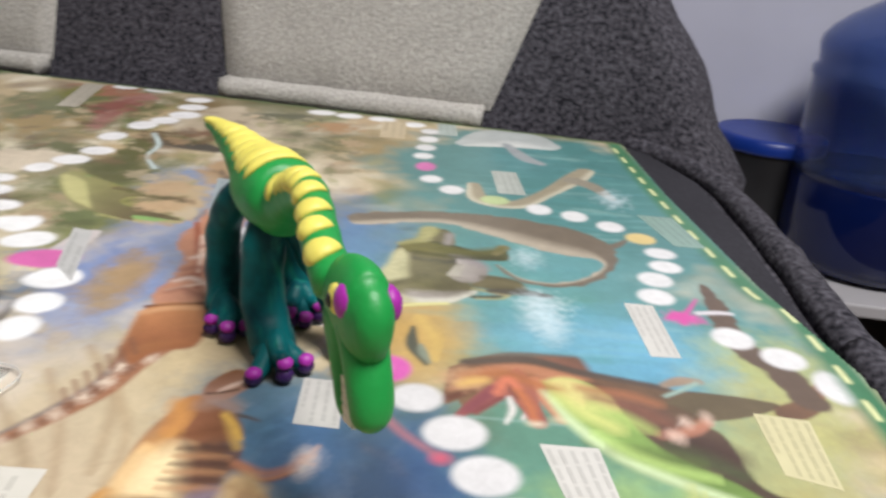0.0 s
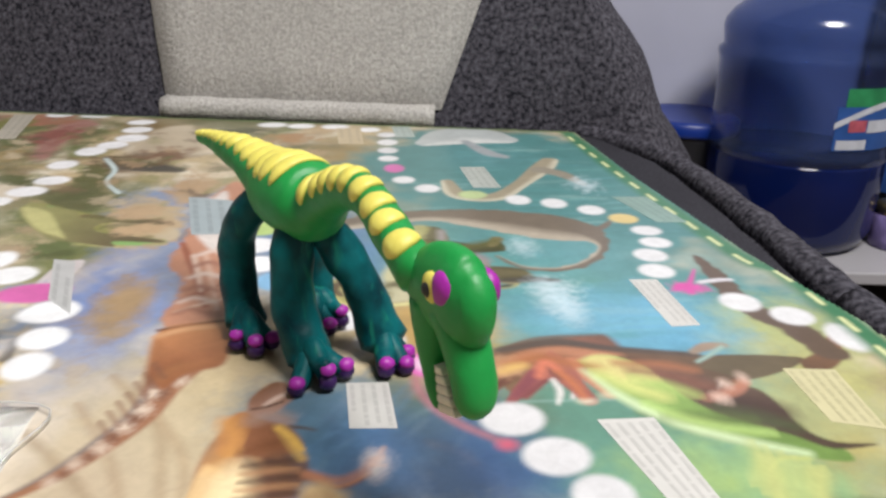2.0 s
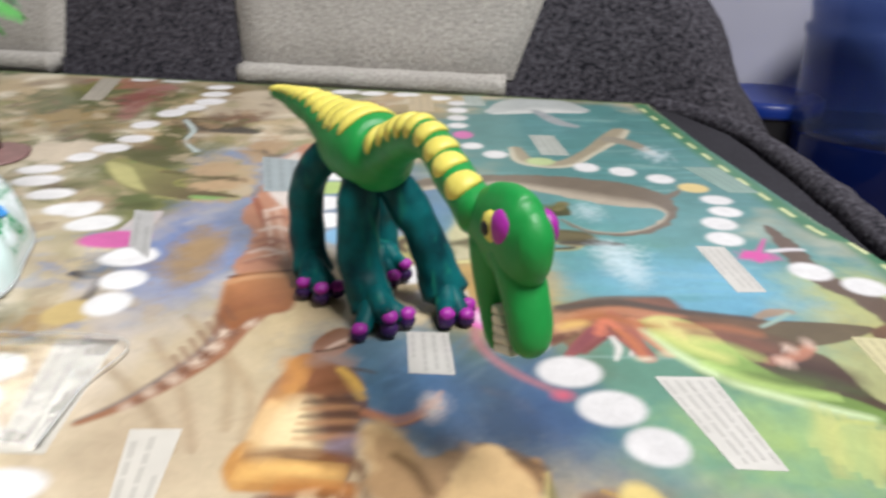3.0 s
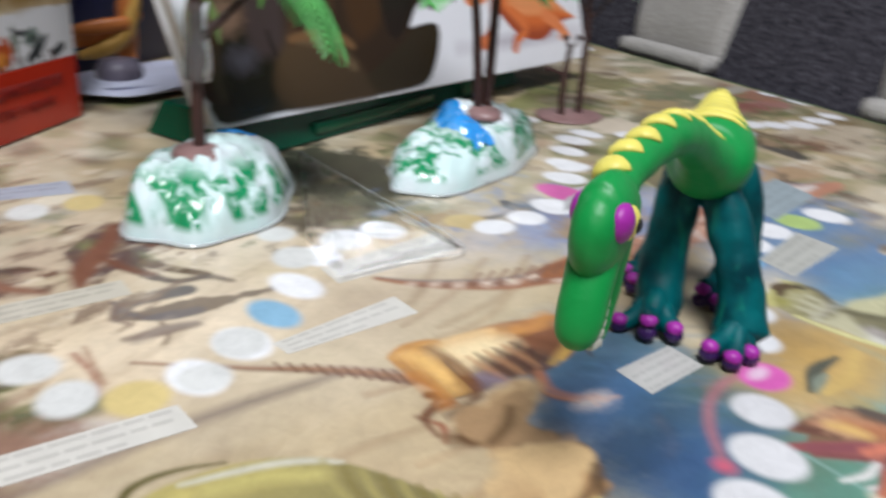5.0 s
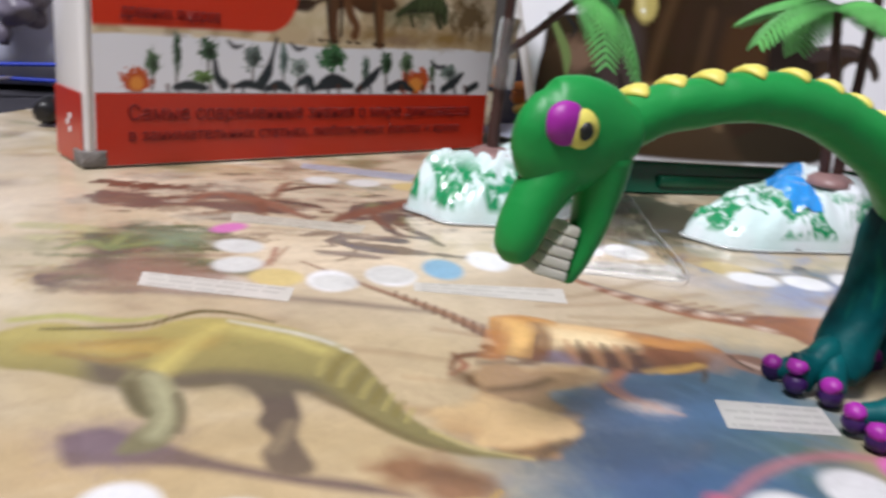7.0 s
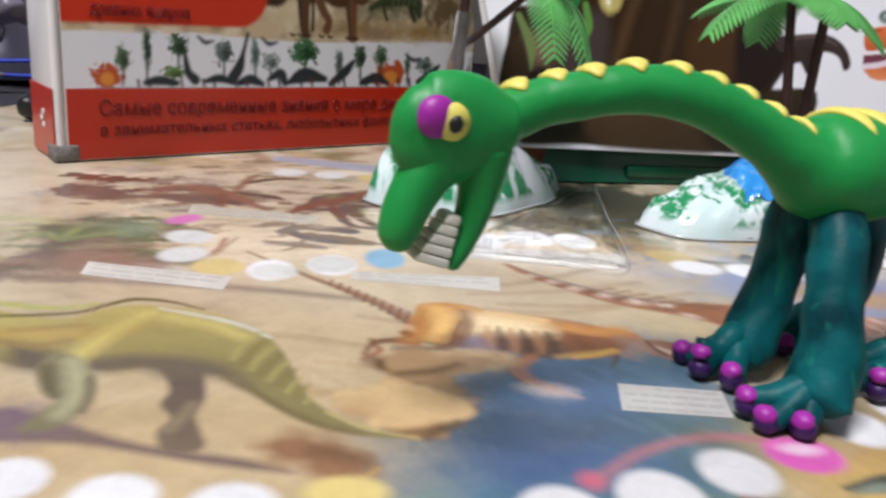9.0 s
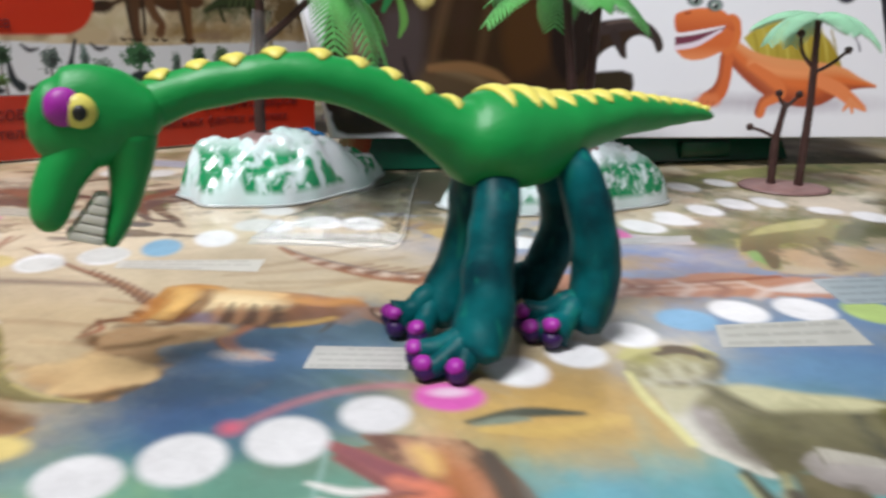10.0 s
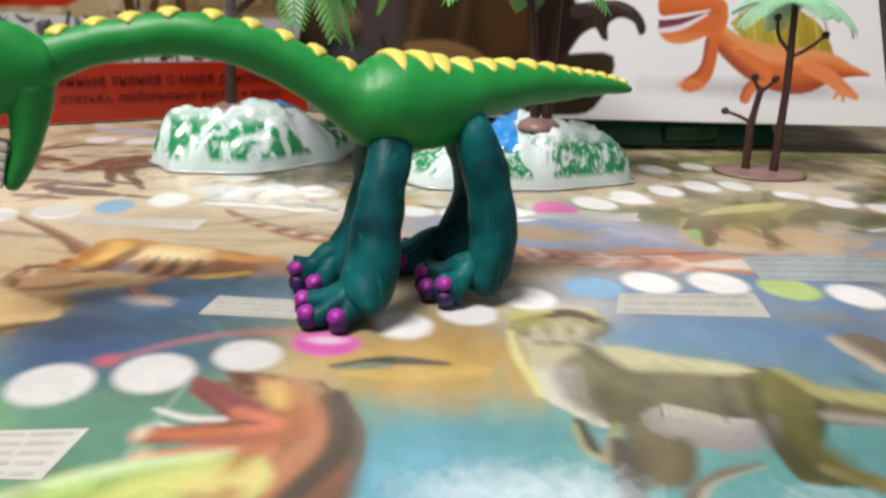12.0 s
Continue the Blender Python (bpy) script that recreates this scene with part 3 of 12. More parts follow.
pr.blob(0.0613, 0.3926, 0.0274, 0.0209, 4, (0.119, 0.279, 0.300), soft=0.02, rough=0.2, seed=173)
pr.blob(0.0346, 0.5588, 0.0215, 0.0258, 5, (0.095, 0.230, 0.245), soft=0.02, rough=0.2, seed=174)
pr.blob(0.1376, 0.3210, 0.0242, 0.0242, 4, (0.337, 0.372, 0.169), soft=0.014, rough=0.25, seed=180)
pr.blob(0.1366, 0.2892, 0.0198, 0.0237, 4, (0.366, 0.353, 0.152), soft=0.014, rough=0.25, seed=181)
pr.blob(0.0936, 0.2348, 0.0232, 0.0149, 3, (0.261, 0.372, 0.138), soft=0.014, rough=0.25, seed=182)
pr.blob(0.1277, 0.2518, 0.0125, 0.0149, 4, (0.369, 0.315, 0.116), soft=0.014, rough=0.25, seed=183)
pr.blob(0.1185, 0.2683, 0.0150, 0.0133, 4, (0.315, 0.333, 0.165), soft=0.014, rough=0.25, seed=184)
pr.blob(0.0191, 0.3171, 0.0244, 0.0101, 107, (0.374, 0.265, 0.117), soft=0.01, rough=0.2, seed=190)
pr.blob(0.0231, 0.3269, 0.0188, 0.0074, 107, (0.393, 0.300, 0.136), soft=0.01, rough=0.2, seed=191)
pr.blob(0.0394, 0.2988, 0.0104, 0.0071, 107, (0.187, 0.215, 0.111), soft=0.01, rough=0.2, seed=192)
pr.blob(0.0018, 0.3117, 0.0118, 0.0263, 4, (0.371, 0.279, 0.134), soft=0.012, rough=0.2, seed=200)
# dark water by the trail
pr.blob(0.0180, 0.2390, 0.0122, 0.0207, 71, (0.043, 0.098, 0.169), soft=0.012, rough=0.25, seed=67)
pr.blob(-0.0097, 0.2425, 0.0137, 0.0145, 71, (0.076, 0.158, 0.25), soft=0.012, rough=0.2, seed=68)
pr.blob(-0.0007, 0.2436, 0.0177, 0.0043, 71, (0.049, 0.098, 0.133), soft=0.006, rough=0.3, seed=69)
pr.stroke([(0.0111, 0.2472, 0.0009), (0.0195, 0.2435, 0.001), (0.0251, 0.237, 0.0006)], (0.134, 0.115, 0.134), soft=0.0022)
pr.blob(0.0182, 0.2673, 0.0086, 0.0183, 71, (0.069, 0.124, 0.098), soft=0.012, rough=0.2, seed=70)
pr.blob(0.0017, 0.3124, 0.0150, 0.0178, 71, (0.251, 0.18, 0.095), soft=0.01, rough=0.2, seed=75)
pr.blob(0.0392, 0.2617, 0.0064, 0.0043, 70, (0.083, 0.129, 0.077), soft=0.006, rough=0.2, seed=76)
# far growth seen over the back
pr.shape([(-0.2387, 0.531), (-0.2585, 0.5854), (-0.2627, 0.6206), (-0.2487, 0.6356), (-0.2299, 0.6055), (-0.2384, 0.5856), (-0.231, 0.5458), (-0.2282, 0.5185)], (0.29, 0.153, 0.127), rough=0.002, seed=63, soft=0.0024)
pr.shape([(-0.1854, 0.4413), (-0.1915, 0.4762), (-0.1982, 0.5186), (-0.1839, 0.5122), (-0.1716, 0.4779), (-0.1651, 0.4458), (-0.1684, 0.4326)], (0.106, 0.106, 0.045), rough=0.003, seed=64, soft=0.003)
pr.shape([(-0.185, 0.5386), (-0.1913, 0.5835), (-0.1871, 0.6151), (-0.1679, 0.6207), (-0.1582, 0.5555), (-0.1631, 0.527)], (0.407, 0.34, 0.249), soft=0.0024)
pr.stroke([(-0.1806, 0.5189, 0.0088), (-0.1618, 0.5141, 0.0098), (-0.1434, 0.5095, 0.0054)], (0.076, 0.069, 0.056), soft=0.0022)
pr.stroke([(-0.1837, 0.4278, 0.0013), (-0.171, 0.4079, 0.0028), (-0.1524, 0.3977, 0.0059), (-0.133, 0.3948, 0.006), (-0.1207, 0.4033, 0.0039)], (0.293, 0.357, 0.151), soft=0.0011)
pr.blob(-0.1462, 0.4075, 0.0103, 0.0083, 5, (0.119, 0.09, 0.051), soft=0.003, rough=0.3, seed=65)
pr.shape([(-0.1391, 0.4128), (-0.1402, 0.4404), (-0.1338, 0.4465), (-0.1184, 0.4287), (-0.11, 0.4119)], (0.428, 0.324, 0.21), soft=0.0018)
pr.shape([(-0.1277, 0.3945), (-0.1304, 0.4079), (-0.1126, 0.4117), (-0.108, 0.3967)], (0.442, 0.366, 0.26), soft=0.0012)
pr.blob(-0.1213, 0.4694, 0.0102, 0.0192, 5, (0.363, 0.264, 0.173), soft=0.004, rough=0.2, seed=66)
pr.stroke([(-0.1413, 0.304, 0.0025), (-0.1334, 0.3041, 0.0038), (-0.1314, 0.3141, 0.0011)], (0.052, 0.049, 0.052))
pr.stroke([(-0.1262, 0.2773, 0.0024), (-0.1269, 0.2866, 0.0022), (-0.1303, 0.2984, 0.0017)], (0.082, 0.073, 0.069))
pr.blob(-0.1326, 0.2941, 0.0026, 0.0063, 4, (0.43, 0.41, 0.429), soft=0.003)
pr.shape([(-0.1141, 0.2559), (-0.0934, 0.2579), (-0.0891, 0.2279), (-0.0942, 0.2207)], (0.506, 0.477, 0.483), soft=0.0018)
pr.shape([(-0.1465, 0.3689), (-0.1367, 0.3696), (-0.1361, 0.3444), (-0.1453, 0.3437)], (0.497, 0.448, 0.45))
pr.shape([(-0.1128, 0.4463), (-0.1065, 0.4645), (-0.0899, 0.3981), (-0.1009, 0.3973)], (0.51, 0.467, 0.484))
# bright blue in the sea
pr.blob(0.0852, 0.3294, 0.0273, 0.0220, 8, (0.139, 0.363, 0.541), soft=0.016, rough=0.2, seed=1240, amount=0.75)
pr.blob(0.0604, 0.3257, 0.0188, 0.0143, 8, (0.165, 0.355, 0.457), soft=0.016, rough=0.2, seed=1120, amount=0.6)
pr.blob(0.0969, 0.3104, 0.0138, 0.0097, 8, (0.120, 0.321, 0.508), soft=0.016, rough=0.2, seed=1320, amount=0.6)
# far sand, painted paler to stand in for the lamp's sheen on the card
pr.blob(-0.1340, 0.0576, 0.0791, 0.0370, 120, (0.565, 0.464, 0.338), soft=0.02, rough=0.2, seed=580, amount=0.75)
pr.blob(-0.0763, 0.1082, 0.0504, 0.0224, 116, (0.678, 0.553, 0.393), soft=0.02, rough=0.2, seed=750, amount=0.8)
pr.blob(-0.0859, 0.1596, 0.0446, 0.0238, 115, (0.691, 0.577, 0.433), soft=0.02, rough=0.2, seed=1040, amount=0.8)
pr.blob(-0.1457, 0.1792, 0.0400, 0.0330, 117, (0.614, 0.518, 0.403), soft=0.02, rough=0.2, seed=1140, amount=0.7)
pr.blob(-0.1604, 0.1255, 0.0359, 0.0255, 119, (0.601, 0.496, 0.356), soft=0.02, rough=0.2, seed=900, amount=0.7)
pr.blob(-0.0918, 0.2178, 0.0419, 0.0154, 114, (0.691, 0.589, 0.443), soft=0.02, rough=0.2, seed=1370, amount=0.8)
pr.blob(-0.0358, 0.0911, 0.0256, 0.0123, 114, (0.614, 0.496, 0.347), soft=0.02, rough=0.2, seed=590, amount=0.6)
# dark scrub bush and rocks
pr.blob(-0.0669, 0.0882, 0.0124, 0.0198, 117, (0.076, 0.083, 0.029), soft=0.006, rough=0.5, seed=230)
pr.blob(-0.0489, 0.0933, 0.0099, 0.0116, 115, (0.092, 0.057, 0.032), soft=0.006, rough=0.5, seed=231)
pr.blob(-0.0691, 0.0700, 0.0125, 0.0070, 117, (0.155, 0.146, 0.048), soft=0.006, rough=0.5, seed=232)
pr.blob(-0.0303, 0.0794, 0.0091, 0.0074, 115, (0.346, 0.25, 0.109), soft=0.006, rough=0.5, seed=233)
pr.blob(-0.0830, 0.0894, 0.0076, 0.0073, 117, (0.073, 0.09, 0.03), soft=0.006, rough=0.5, seed=234)
pr.stroke([(-0.1103, 0.0547, 0.005), (-0.1369, 0.0719, 0.008), (-0.1383, 0.094, 0.0058), (-0.1649, 0.1088, 0.0034)], (0.127, 0.063, 0.041), rough=0.003, seed=240, soft=0.0011)
pr.stroke([(-0.112, 0.0849, 0.0031), (-0.1373, 0.102, 0.0067), (-0.1392, 0.1284, 0.0045)], (0.127, 0.063, 0.041), rough=0.003, seed=241, soft=0.0011)
pr.stroke([(-0.1599, 0.1211, 0.0041), (-0.1504, 0.1445, 0.0076), (-0.1425, 0.1589, 0.0042)], (0.127, 0.063, 0.041), rough=0.003, seed=242, soft=0.0011)
pr.stroke([(-0.1385, 0.0237, 0.0049), (-0.1405, 0.0517, 0.0074), (-0.1541, 0.0655, 0.0043)], (0.127, 0.063, 0.041), rough=0.003, seed=243, soft=0.0011)
pr.stroke([(-0.1571, 0.0748, 0.0036), (-0.1524, 0.0981, 0.0073), (-0.1436, 0.1169, 0.0035)], (0.127, 0.063, 0.041), rough=0.003, seed=244, soft=0.0011)
pr.blob(-0.1608, 0.0371, 0.0145, 0.0084, 123, (0.348, 0.308, 0.24), soft=0.003, rough=0.3, seed=250)
pr.blob(-0.1523, 0.0877, 0.0120, 0.0085, 121, (0.436, 0.349, 0.242), soft=0.003, rough=0.3, seed=251)
pr.blob(-0.1897, 0.1050, 0.0122, 0.0075, 122, (0.348, 0.308, 0.24), soft=0.003, rough=0.3, seed=252)
pr.blob(-0.1550, 0.1229, 0.0147, 0.0093, 120, (0.436, 0.349, 0.242), soft=0.003, rough=0.3, seed=253)
pr.blob(-0.1082, 0.0869, 0.0124, 0.0068, 119, (0.348, 0.308, 0.24), soft=0.003, rough=0.3, seed=254)
pr.blob(-0.1197, 0.1167, 0.0131, 0.0068, 118, (0.436, 0.349, 0.242), soft=0.003, rough=0.3, seed=255)
pr.blob(-0.1108, 0.0372, 0.0123, 0.0075, 120, (0.348, 0.308, 0.24), soft=0.003, rough=0.3, seed=256)
pr.blob(-0.0846, 0.0438, 0.0131, 0.0065, 119, (0.436, 0.349, 0.242), soft=0.003, rough=0.3, seed=257)
pr.blob(-0.1895, 0.1275, 0.0110, 0.0061, 122, (0.348, 0.308, 0.24), soft=0.003, rough=0.3, seed=258)
pr.blob(-0.0888, 0.0682, 0.0096, 0.0047, 118, (0.436, 0.349, 0.242), soft=0.003, rough=0.3, seed=259)
pr.stroke([(-0.1452, 0.1102, 0.0052), (-0.1517, 0.1251, 0.0113), (-0.1623, 0.1395, 0.0145), (-0.145, 0.1462, 0.0042), (-0.126, 0.1541, 0.002)], (0.089, 0.049, 0.034), rough=0.002, seed=9)
pr.stroke([(-0.1514, 0.1448, 0.0017), (-0.1323, 0.1509, 0.0028), (-0.1169, 0.1662, 0.002)], (0.109, 0.06, 0.039))
pr.stroke([(-0.0971, 0.1345, 0.0016), (-0.0956, 0.1454, 0.0042), (-0.096, 0.1576, 0.0051), (-0.0963, 0.1702, 0.0025), (-0.0999, 0.188, 0.0013)], (0.196, 0.153, 0.115), rough=0.001, seed=11)
pr.stroke([(-0.0936, 0.1452, 0.0007), (-0.0814, 0.1456, 0.0006), (-0.0764, 0.1435, 0.0006)], (0.136, 0.09, 0.062))
pr.blob(-0.1588, 0.1024, 0.0177, 0.0105, 73, (0.498, 0.429, 0.316), soft=0.004, rough=0.3, seed=261)
pr.blob(-0.1665, 0.1156, 0.0144, 0.0074, 73, (0.41, 0.349, 0.25), soft=0.004, rough=0.3, seed=262)
pr.stroke([(-0.0571, 0.0965, 0.0023), (-0.0736, 0.1006, 0.0036), (-0.085, 0.1071, 0.0025)], (0.079, 0.069, 0.026), rough=0.004, seed=12)
pr.stroke([(-0.0805, 0.1205, 0.001), (-0.0657, 0.1239, 0.0011), (-0.0542, 0.1216, 0.0008)], (0.321, 0.158, 0.106))
# brown beasts and growth on the far sand
pr.shape([(-0.0266, 0.0712), (-0.0392, 0.0728), (-0.0473, 0.0764), (-0.069, 0.0624), (-0.0747, 0.0641), (-0.0888, 0.0682), (-0.0777, 0.0791), (-0.084, 0.0849), (-0.0646, 0.0981), (-0.0476, 0.1037), (-0.0395, 0.0992), (-0.028, 0.101), (-0.021, 0.0969), (-0.0214, 0.086), (-0.0178, 0.0781)], (0.092, 0.063, 0.052), rough=0.002, seed=61, soft=0.0018)
pr.stroke([(-0.069, 0.0376, 0.0041), (-0.0738, 0.056, 0.0039), (-0.0733, 0.0737, 0.003)], (0.376, 0.34, 0.175), soft=0.00165)
pr.stroke([(-0.058, 0.0484, 0.0032), (-0.0626, 0.0618, 0.0038), (-0.0627, 0.068, 0.0023)], (0.376, 0.34, 0.175), soft=0.00165)
pr.stroke([(-0.0576, 0.0978, 0.0032), (-0.0518, 0.1127, 0.0041), (-0.0533, 0.1238, 0.0032)], (0.102, 0.106, 0.055), soft=0.00165)
pr.stroke([(-0.0792, 0.0742, 0.0058), (-0.0881, 0.0865, 0.0058), (-0.0855, 0.1021, 0.0029)], (0.102, 0.106, 0.055), soft=0.00165)
pr.stroke([(-0.0675, 0.0626, 0.0038), (-0.0702, 0.0799, 0.0044), (-0.0737, 0.0988, 0.0026)], (0.102, 0.106, 0.055), soft=0.00165)
pr.shape([(-0.1122, 0.0301), (-0.1306, 0.0316), (-0.1335, 0.0402), (-0.123, 0.0618), (-0.1473, 0.0691), (-0.1537, 0.0796), (-0.1397, 0.0984), (-0.14, 0.1183), (-0.12, 0.0976), (-0.1173, 0.0725), (-0.1045, 0.0464)], (0.146, 0.09, 0.071), rough=0.0015, seed=62, soft=0.0012)
pr.stroke([(-0.1317, 0.0921, 0.004), (-0.1254, 0.1072, 0.0037), (-0.1253, 0.118, 0.0025)], (0.109, 0.063, 0.049))
pr.shape([(-0.1252, 0.1287), (-0.147, 0.1307), (-0.1575, 0.1373), (-0.1696, 0.1462), (-0.1449, 0.1539), (-0.136, 0.1487), (-0.1179, 0.15), (-0.1316, 0.1406), (-0.1224, 0.1343)], (0.102, 0.06, 0.051))
pr.stroke([(-0.0961, 0.134, 0.0018), (-0.1058, 0.1402, 0.0038), (-0.1077, 0.157, 0.0037)], (0.136, 0.119, 0.112))
pr.shape([(-0.0375, 0.0948), (-0.0466, 0.1042), (-0.0483, 0.1184), (-0.0411, 0.1276), (-0.0328, 0.1212), (-0.0283, 0.1062)], (0.521, 0.477, 0.454), soft=0.0018)
pr.shape([(-0.1514, 0.1046), (-0.1635, 0.1156), (-0.1676, 0.1285), (-0.1778, 0.1426), (-0.1702, 0.1454), (-0.1511, 0.1457), (-0.1475, 0.1385), (-0.133, 0.132), (-0.1412, 0.1193)], (0.436, 0.349, 0.253), soft=0.0012)
pr.shape([(-0.1511, 0.127), (-0.1635, 0.1354), (-0.1745, 0.1445), (-0.1672, 0.1464), (-0.1449, 0.1466), (-0.1392, 0.143), (-0.1307, 0.1393), (-0.1286, 0.1328), (-0.1339, 0.1293)], (0.109, 0.069, 0.061))
pr.stroke([(-0.141, 0.1067, 0.004), (-0.1381, 0.0998, 0.0051), (-0.1359, 0.0915, 0.006)], (0.09, 0.057, 0.047), soft=0.0011)
pr.stroke([(-0.1347, 0.1434, 0.0016), (-0.1221, 0.1498, 0.002), (-0.115, 0.1565, 0.0018), (-0.115, 0.1659, 0.0019), (-0.1088, 0.1725, 0.0012)], (0.117, 0.083, 0.072))
pr.stroke([(-0.1617, 0.093, 0.0022), (-0.1745, 0.0998, 0.0028), (-0.1792, 0.1075, 0.0024)], (0.097, 0.063, 0.042))
pr.stroke([(-0.1077, 0.1352, 0.0009), (-0.0952, 0.1403, 0.0012), (-0.0925, 0.1485, 0.0029), (-0.0926, 0.1571, 0.0025)], (0.144, 0.124, 0.121))
pr.stroke([(-0.0831, 0.1345, 0.0015), (-0.0838, 0.1442, 0.0027), (-0.0844, 0.1543, 0.0015)], (0.189, 0.133, 0.1))
pr.shape([(-0.0876, 0.0939), (-0.0882, 0.0996), (-0.0819, 0.1057), (-0.0732, 0.102), (-0.0691, 0.0955)], (0.066, 0.076, 0.029), soft=0.0018)
pr.shape([(-0.06, 0.0963), (-0.0544, 0.1044), (-0.0536, 0.1109), (-0.0499, 0.1175), (-0.0466, 0.1098), (-0.0462, 0.0974)], (0.063, 0.069, 0.029), soft=0.0018)
pr.stroke([(-0.0831, 0.1236, 0.0006), (-0.0723, 0.1241, 0.0009), (-0.0621, 0.1253, 0.0007)], (0.346, 0.217, 0.146))
pr.stroke([(-0.0234, 0.1283, 0.0009), (-0.0265, 0.1505, 0.0017), (-0.0256, 0.1757, 0.001)], (0.399, 0.316, 0.221), soft=0.00275)
pr.stroke([(-0.0266, 0.131, 0.0009), (-0.029, 0.1536, 0.0018), (-0.0269, 0.1784, 0.001)], (0.274, 0.204, 0.133), soft=0.00275)
pr.stroke([(-0.03, 0.1338, 0.001), (-0.0316, 0.1568, 0.0018), (-0.0282, 0.1812, 0.0011)], (0.399, 0.316, 0.221), soft=0.00275)
pr.stroke([(-0.0336, 0.1366, 0.001), (-0.0343, 0.1602, 0.0019), (-0.0295, 0.184, 0.0011)], (0.274, 0.204, 0.133), soft=0.00275)
pr.stroke([(-0.0373, 0.1397, 0.0011), (-0.0371, 0.1637, 0.0019), (-0.0309, 0.1869, 0.0011)], (0.399, 0.316, 0.221), soft=0.00275)
pr.stroke([(-0.0411, 0.1428, 0.0011), (-0.04, 0.1673, 0.002), (-0.0323, 0.1899, 0.0011)], (0.274, 0.204, 0.133), soft=0.00275)
pr.stroke([(-0.0452, 0.1461, 0.0011), (-0.043, 0.171, 0.0021), (-0.0337, 0.1929, 0.0012)], (0.399, 0.316, 0.221), soft=0.00275)
pr.dabs(-0.055, 0.085, 0.035, 0.028, 90, (0.003, 0.011), (0.10, 0.28), [(0.10, 0.12, 0.04), (0.24, 0.23, 0.11), (0.08, 0.055, 0.04), (0.28, 0.19, 0.12), (0.40, 0.34, 0.22)], 2101, 0.75, 118)
pr.dabs(-0.15, 0.10, 0.07, 0.07, 110, (0.002, 0.007), (0.15, 0.4), [(0.52, 0.42, 0.30), (0.60, 0.52, 0.40), (0.14, 0.09, 0.06), (0.24, 0.16, 0.10)], 2301, 0.8, 118)
# small green dinosaur and far shapes
pr.stroke([(-0.1284, 0.3876, 0.0018), (-0.15, 0.3963, 0.008), (-0.1557, 0.4093, 0.0142), (-0.1746, 0.426, 0.0097), (-0.1918, 0.4399, 0.0049)], (0.241, 0.236, 0.085), back=(0.384, 0.366, 0.15))
pr.stroke([(-0.136, 0.4001, 0.0025), (-0.1207, 0.4003, 0.0021)], (0.131, 0.124, 0.057))
pr.stroke([(-0.1605, 0.4257, 0.0029), (-0.1365, 0.4233, 0.002), (-0.122, 0.4176, 0.0014)], (0.141, 0.124, 0.058))
pr.blob(-0.1304, 0.4078, 0.0181, 0.0114, 106, (0.44, 0.34, 0.202), soft=0.006, rough=0.35, seed=280)
pr.blob(-0.1399, 0.4406, 0.0161, 0.0086, 106, (0.402, 0.324, 0.222), soft=0.006, rough=0.35, seed=281)
pr.blob(-0.2701, 0.4198, 0.0389, 0.0195, 108, (0.366, 0.308, 0.148), soft=0.006, rough=0.35, seed=282)
pr.blob(-0.2411, 0.4487, 0.0331, 0.0171, 108, (0.521, 0.477, 0.359), soft=0.006, rough=0.35, seed=283)
pr.blob(-0.1783, 0.4543, 0.0205, 0.0148, 107, (0.111, 0.111, 0.054), soft=0.006, rough=0.35, seed=284)
pr.blob(-0.2267, 0.4740, 0.0174, 0.0188, 107, (0.09, 0.098, 0.041), soft=0.006, rough=0.35, seed=285)
pr.blob(-0.3558, 0.4921, 0.0344, 0.0270, 109, (0.111, 0.133, 0.054), soft=0.006, rough=0.35, seed=286)
pr.blob(-0.2782, 0.4446, 0.0361, 0.0234, 108, (0.186, 0.186, 0.076), soft=0.006, rough=0.35, seed=287)
pr.stroke([(-0.2447, 0.365, 0.0074), (-0.2601, 0.3892, 0.0144), (-0.2867, 0.4219, 0.0162), (-0.3277, 0.4663, 0.0119)], (0.217, 0.217, 0.085), rough=0.002, seed=17)
pr.blob(-0.2829, 0.6282, 0.0239, 0.0166, 6, (0.283, 0.133, 0.086), soft=0.006, rough=0.45, seed=290)
pr.blob(-0.2503, 0.5862, 0.0149, 0.0214, 6, (0.214, 0.083, 0.066), soft=0.006, rough=0.45, seed=291)
pr.blob(-0.2970, 0.6079, 0.0154, 0.0197, 6, (0.158, 0.158, 0.049), soft=0.006, rough=0.45, seed=292)
pr.blob(-0.0943, 0.5929, 0.0151, 0.0133, 5, (0.321, 0.186, 0.09), soft=0.006, rough=0.45, seed=293)
pr.blob(-0.0759, 0.6207, 0.0119, 0.0109, 6, (0.389, 0.285, 0.172), soft=0.006, rough=0.45, seed=294)
pr.blob(-0.1798, 0.5255, 0.0201, 0.0138, 5, (0.117, 0.083, 0.044), soft=0.006, rough=0.45, seed=295)
pr.blob(-0.1494, 0.5715, 0.0182, 0.0223, 5, (0.407, 0.34, 0.249), soft=0.006, rough=0.45, seed=296)
pr.blob(-0.1611, 0.5408, 0.0138, 0.0173, 5, (0.184, 0.111, 0.07), soft=0.006, rough=0.45, seed=297)
pr.blob(-0.1363, 0.6058, 0.0193, 0.0141, 6, (0.073, 0.076, 0.039), soft=0.006, rough=0.45, seed=298)
pr.stroke([(-0.1847, 0.4367, 0.0027), (-0.1602, 0.4088, 0.0036), (-0.1358, 0.3953, 0.0053), (-0.1145, 0.3933, 0.0041)], (0.217, 0.366, 0.129))
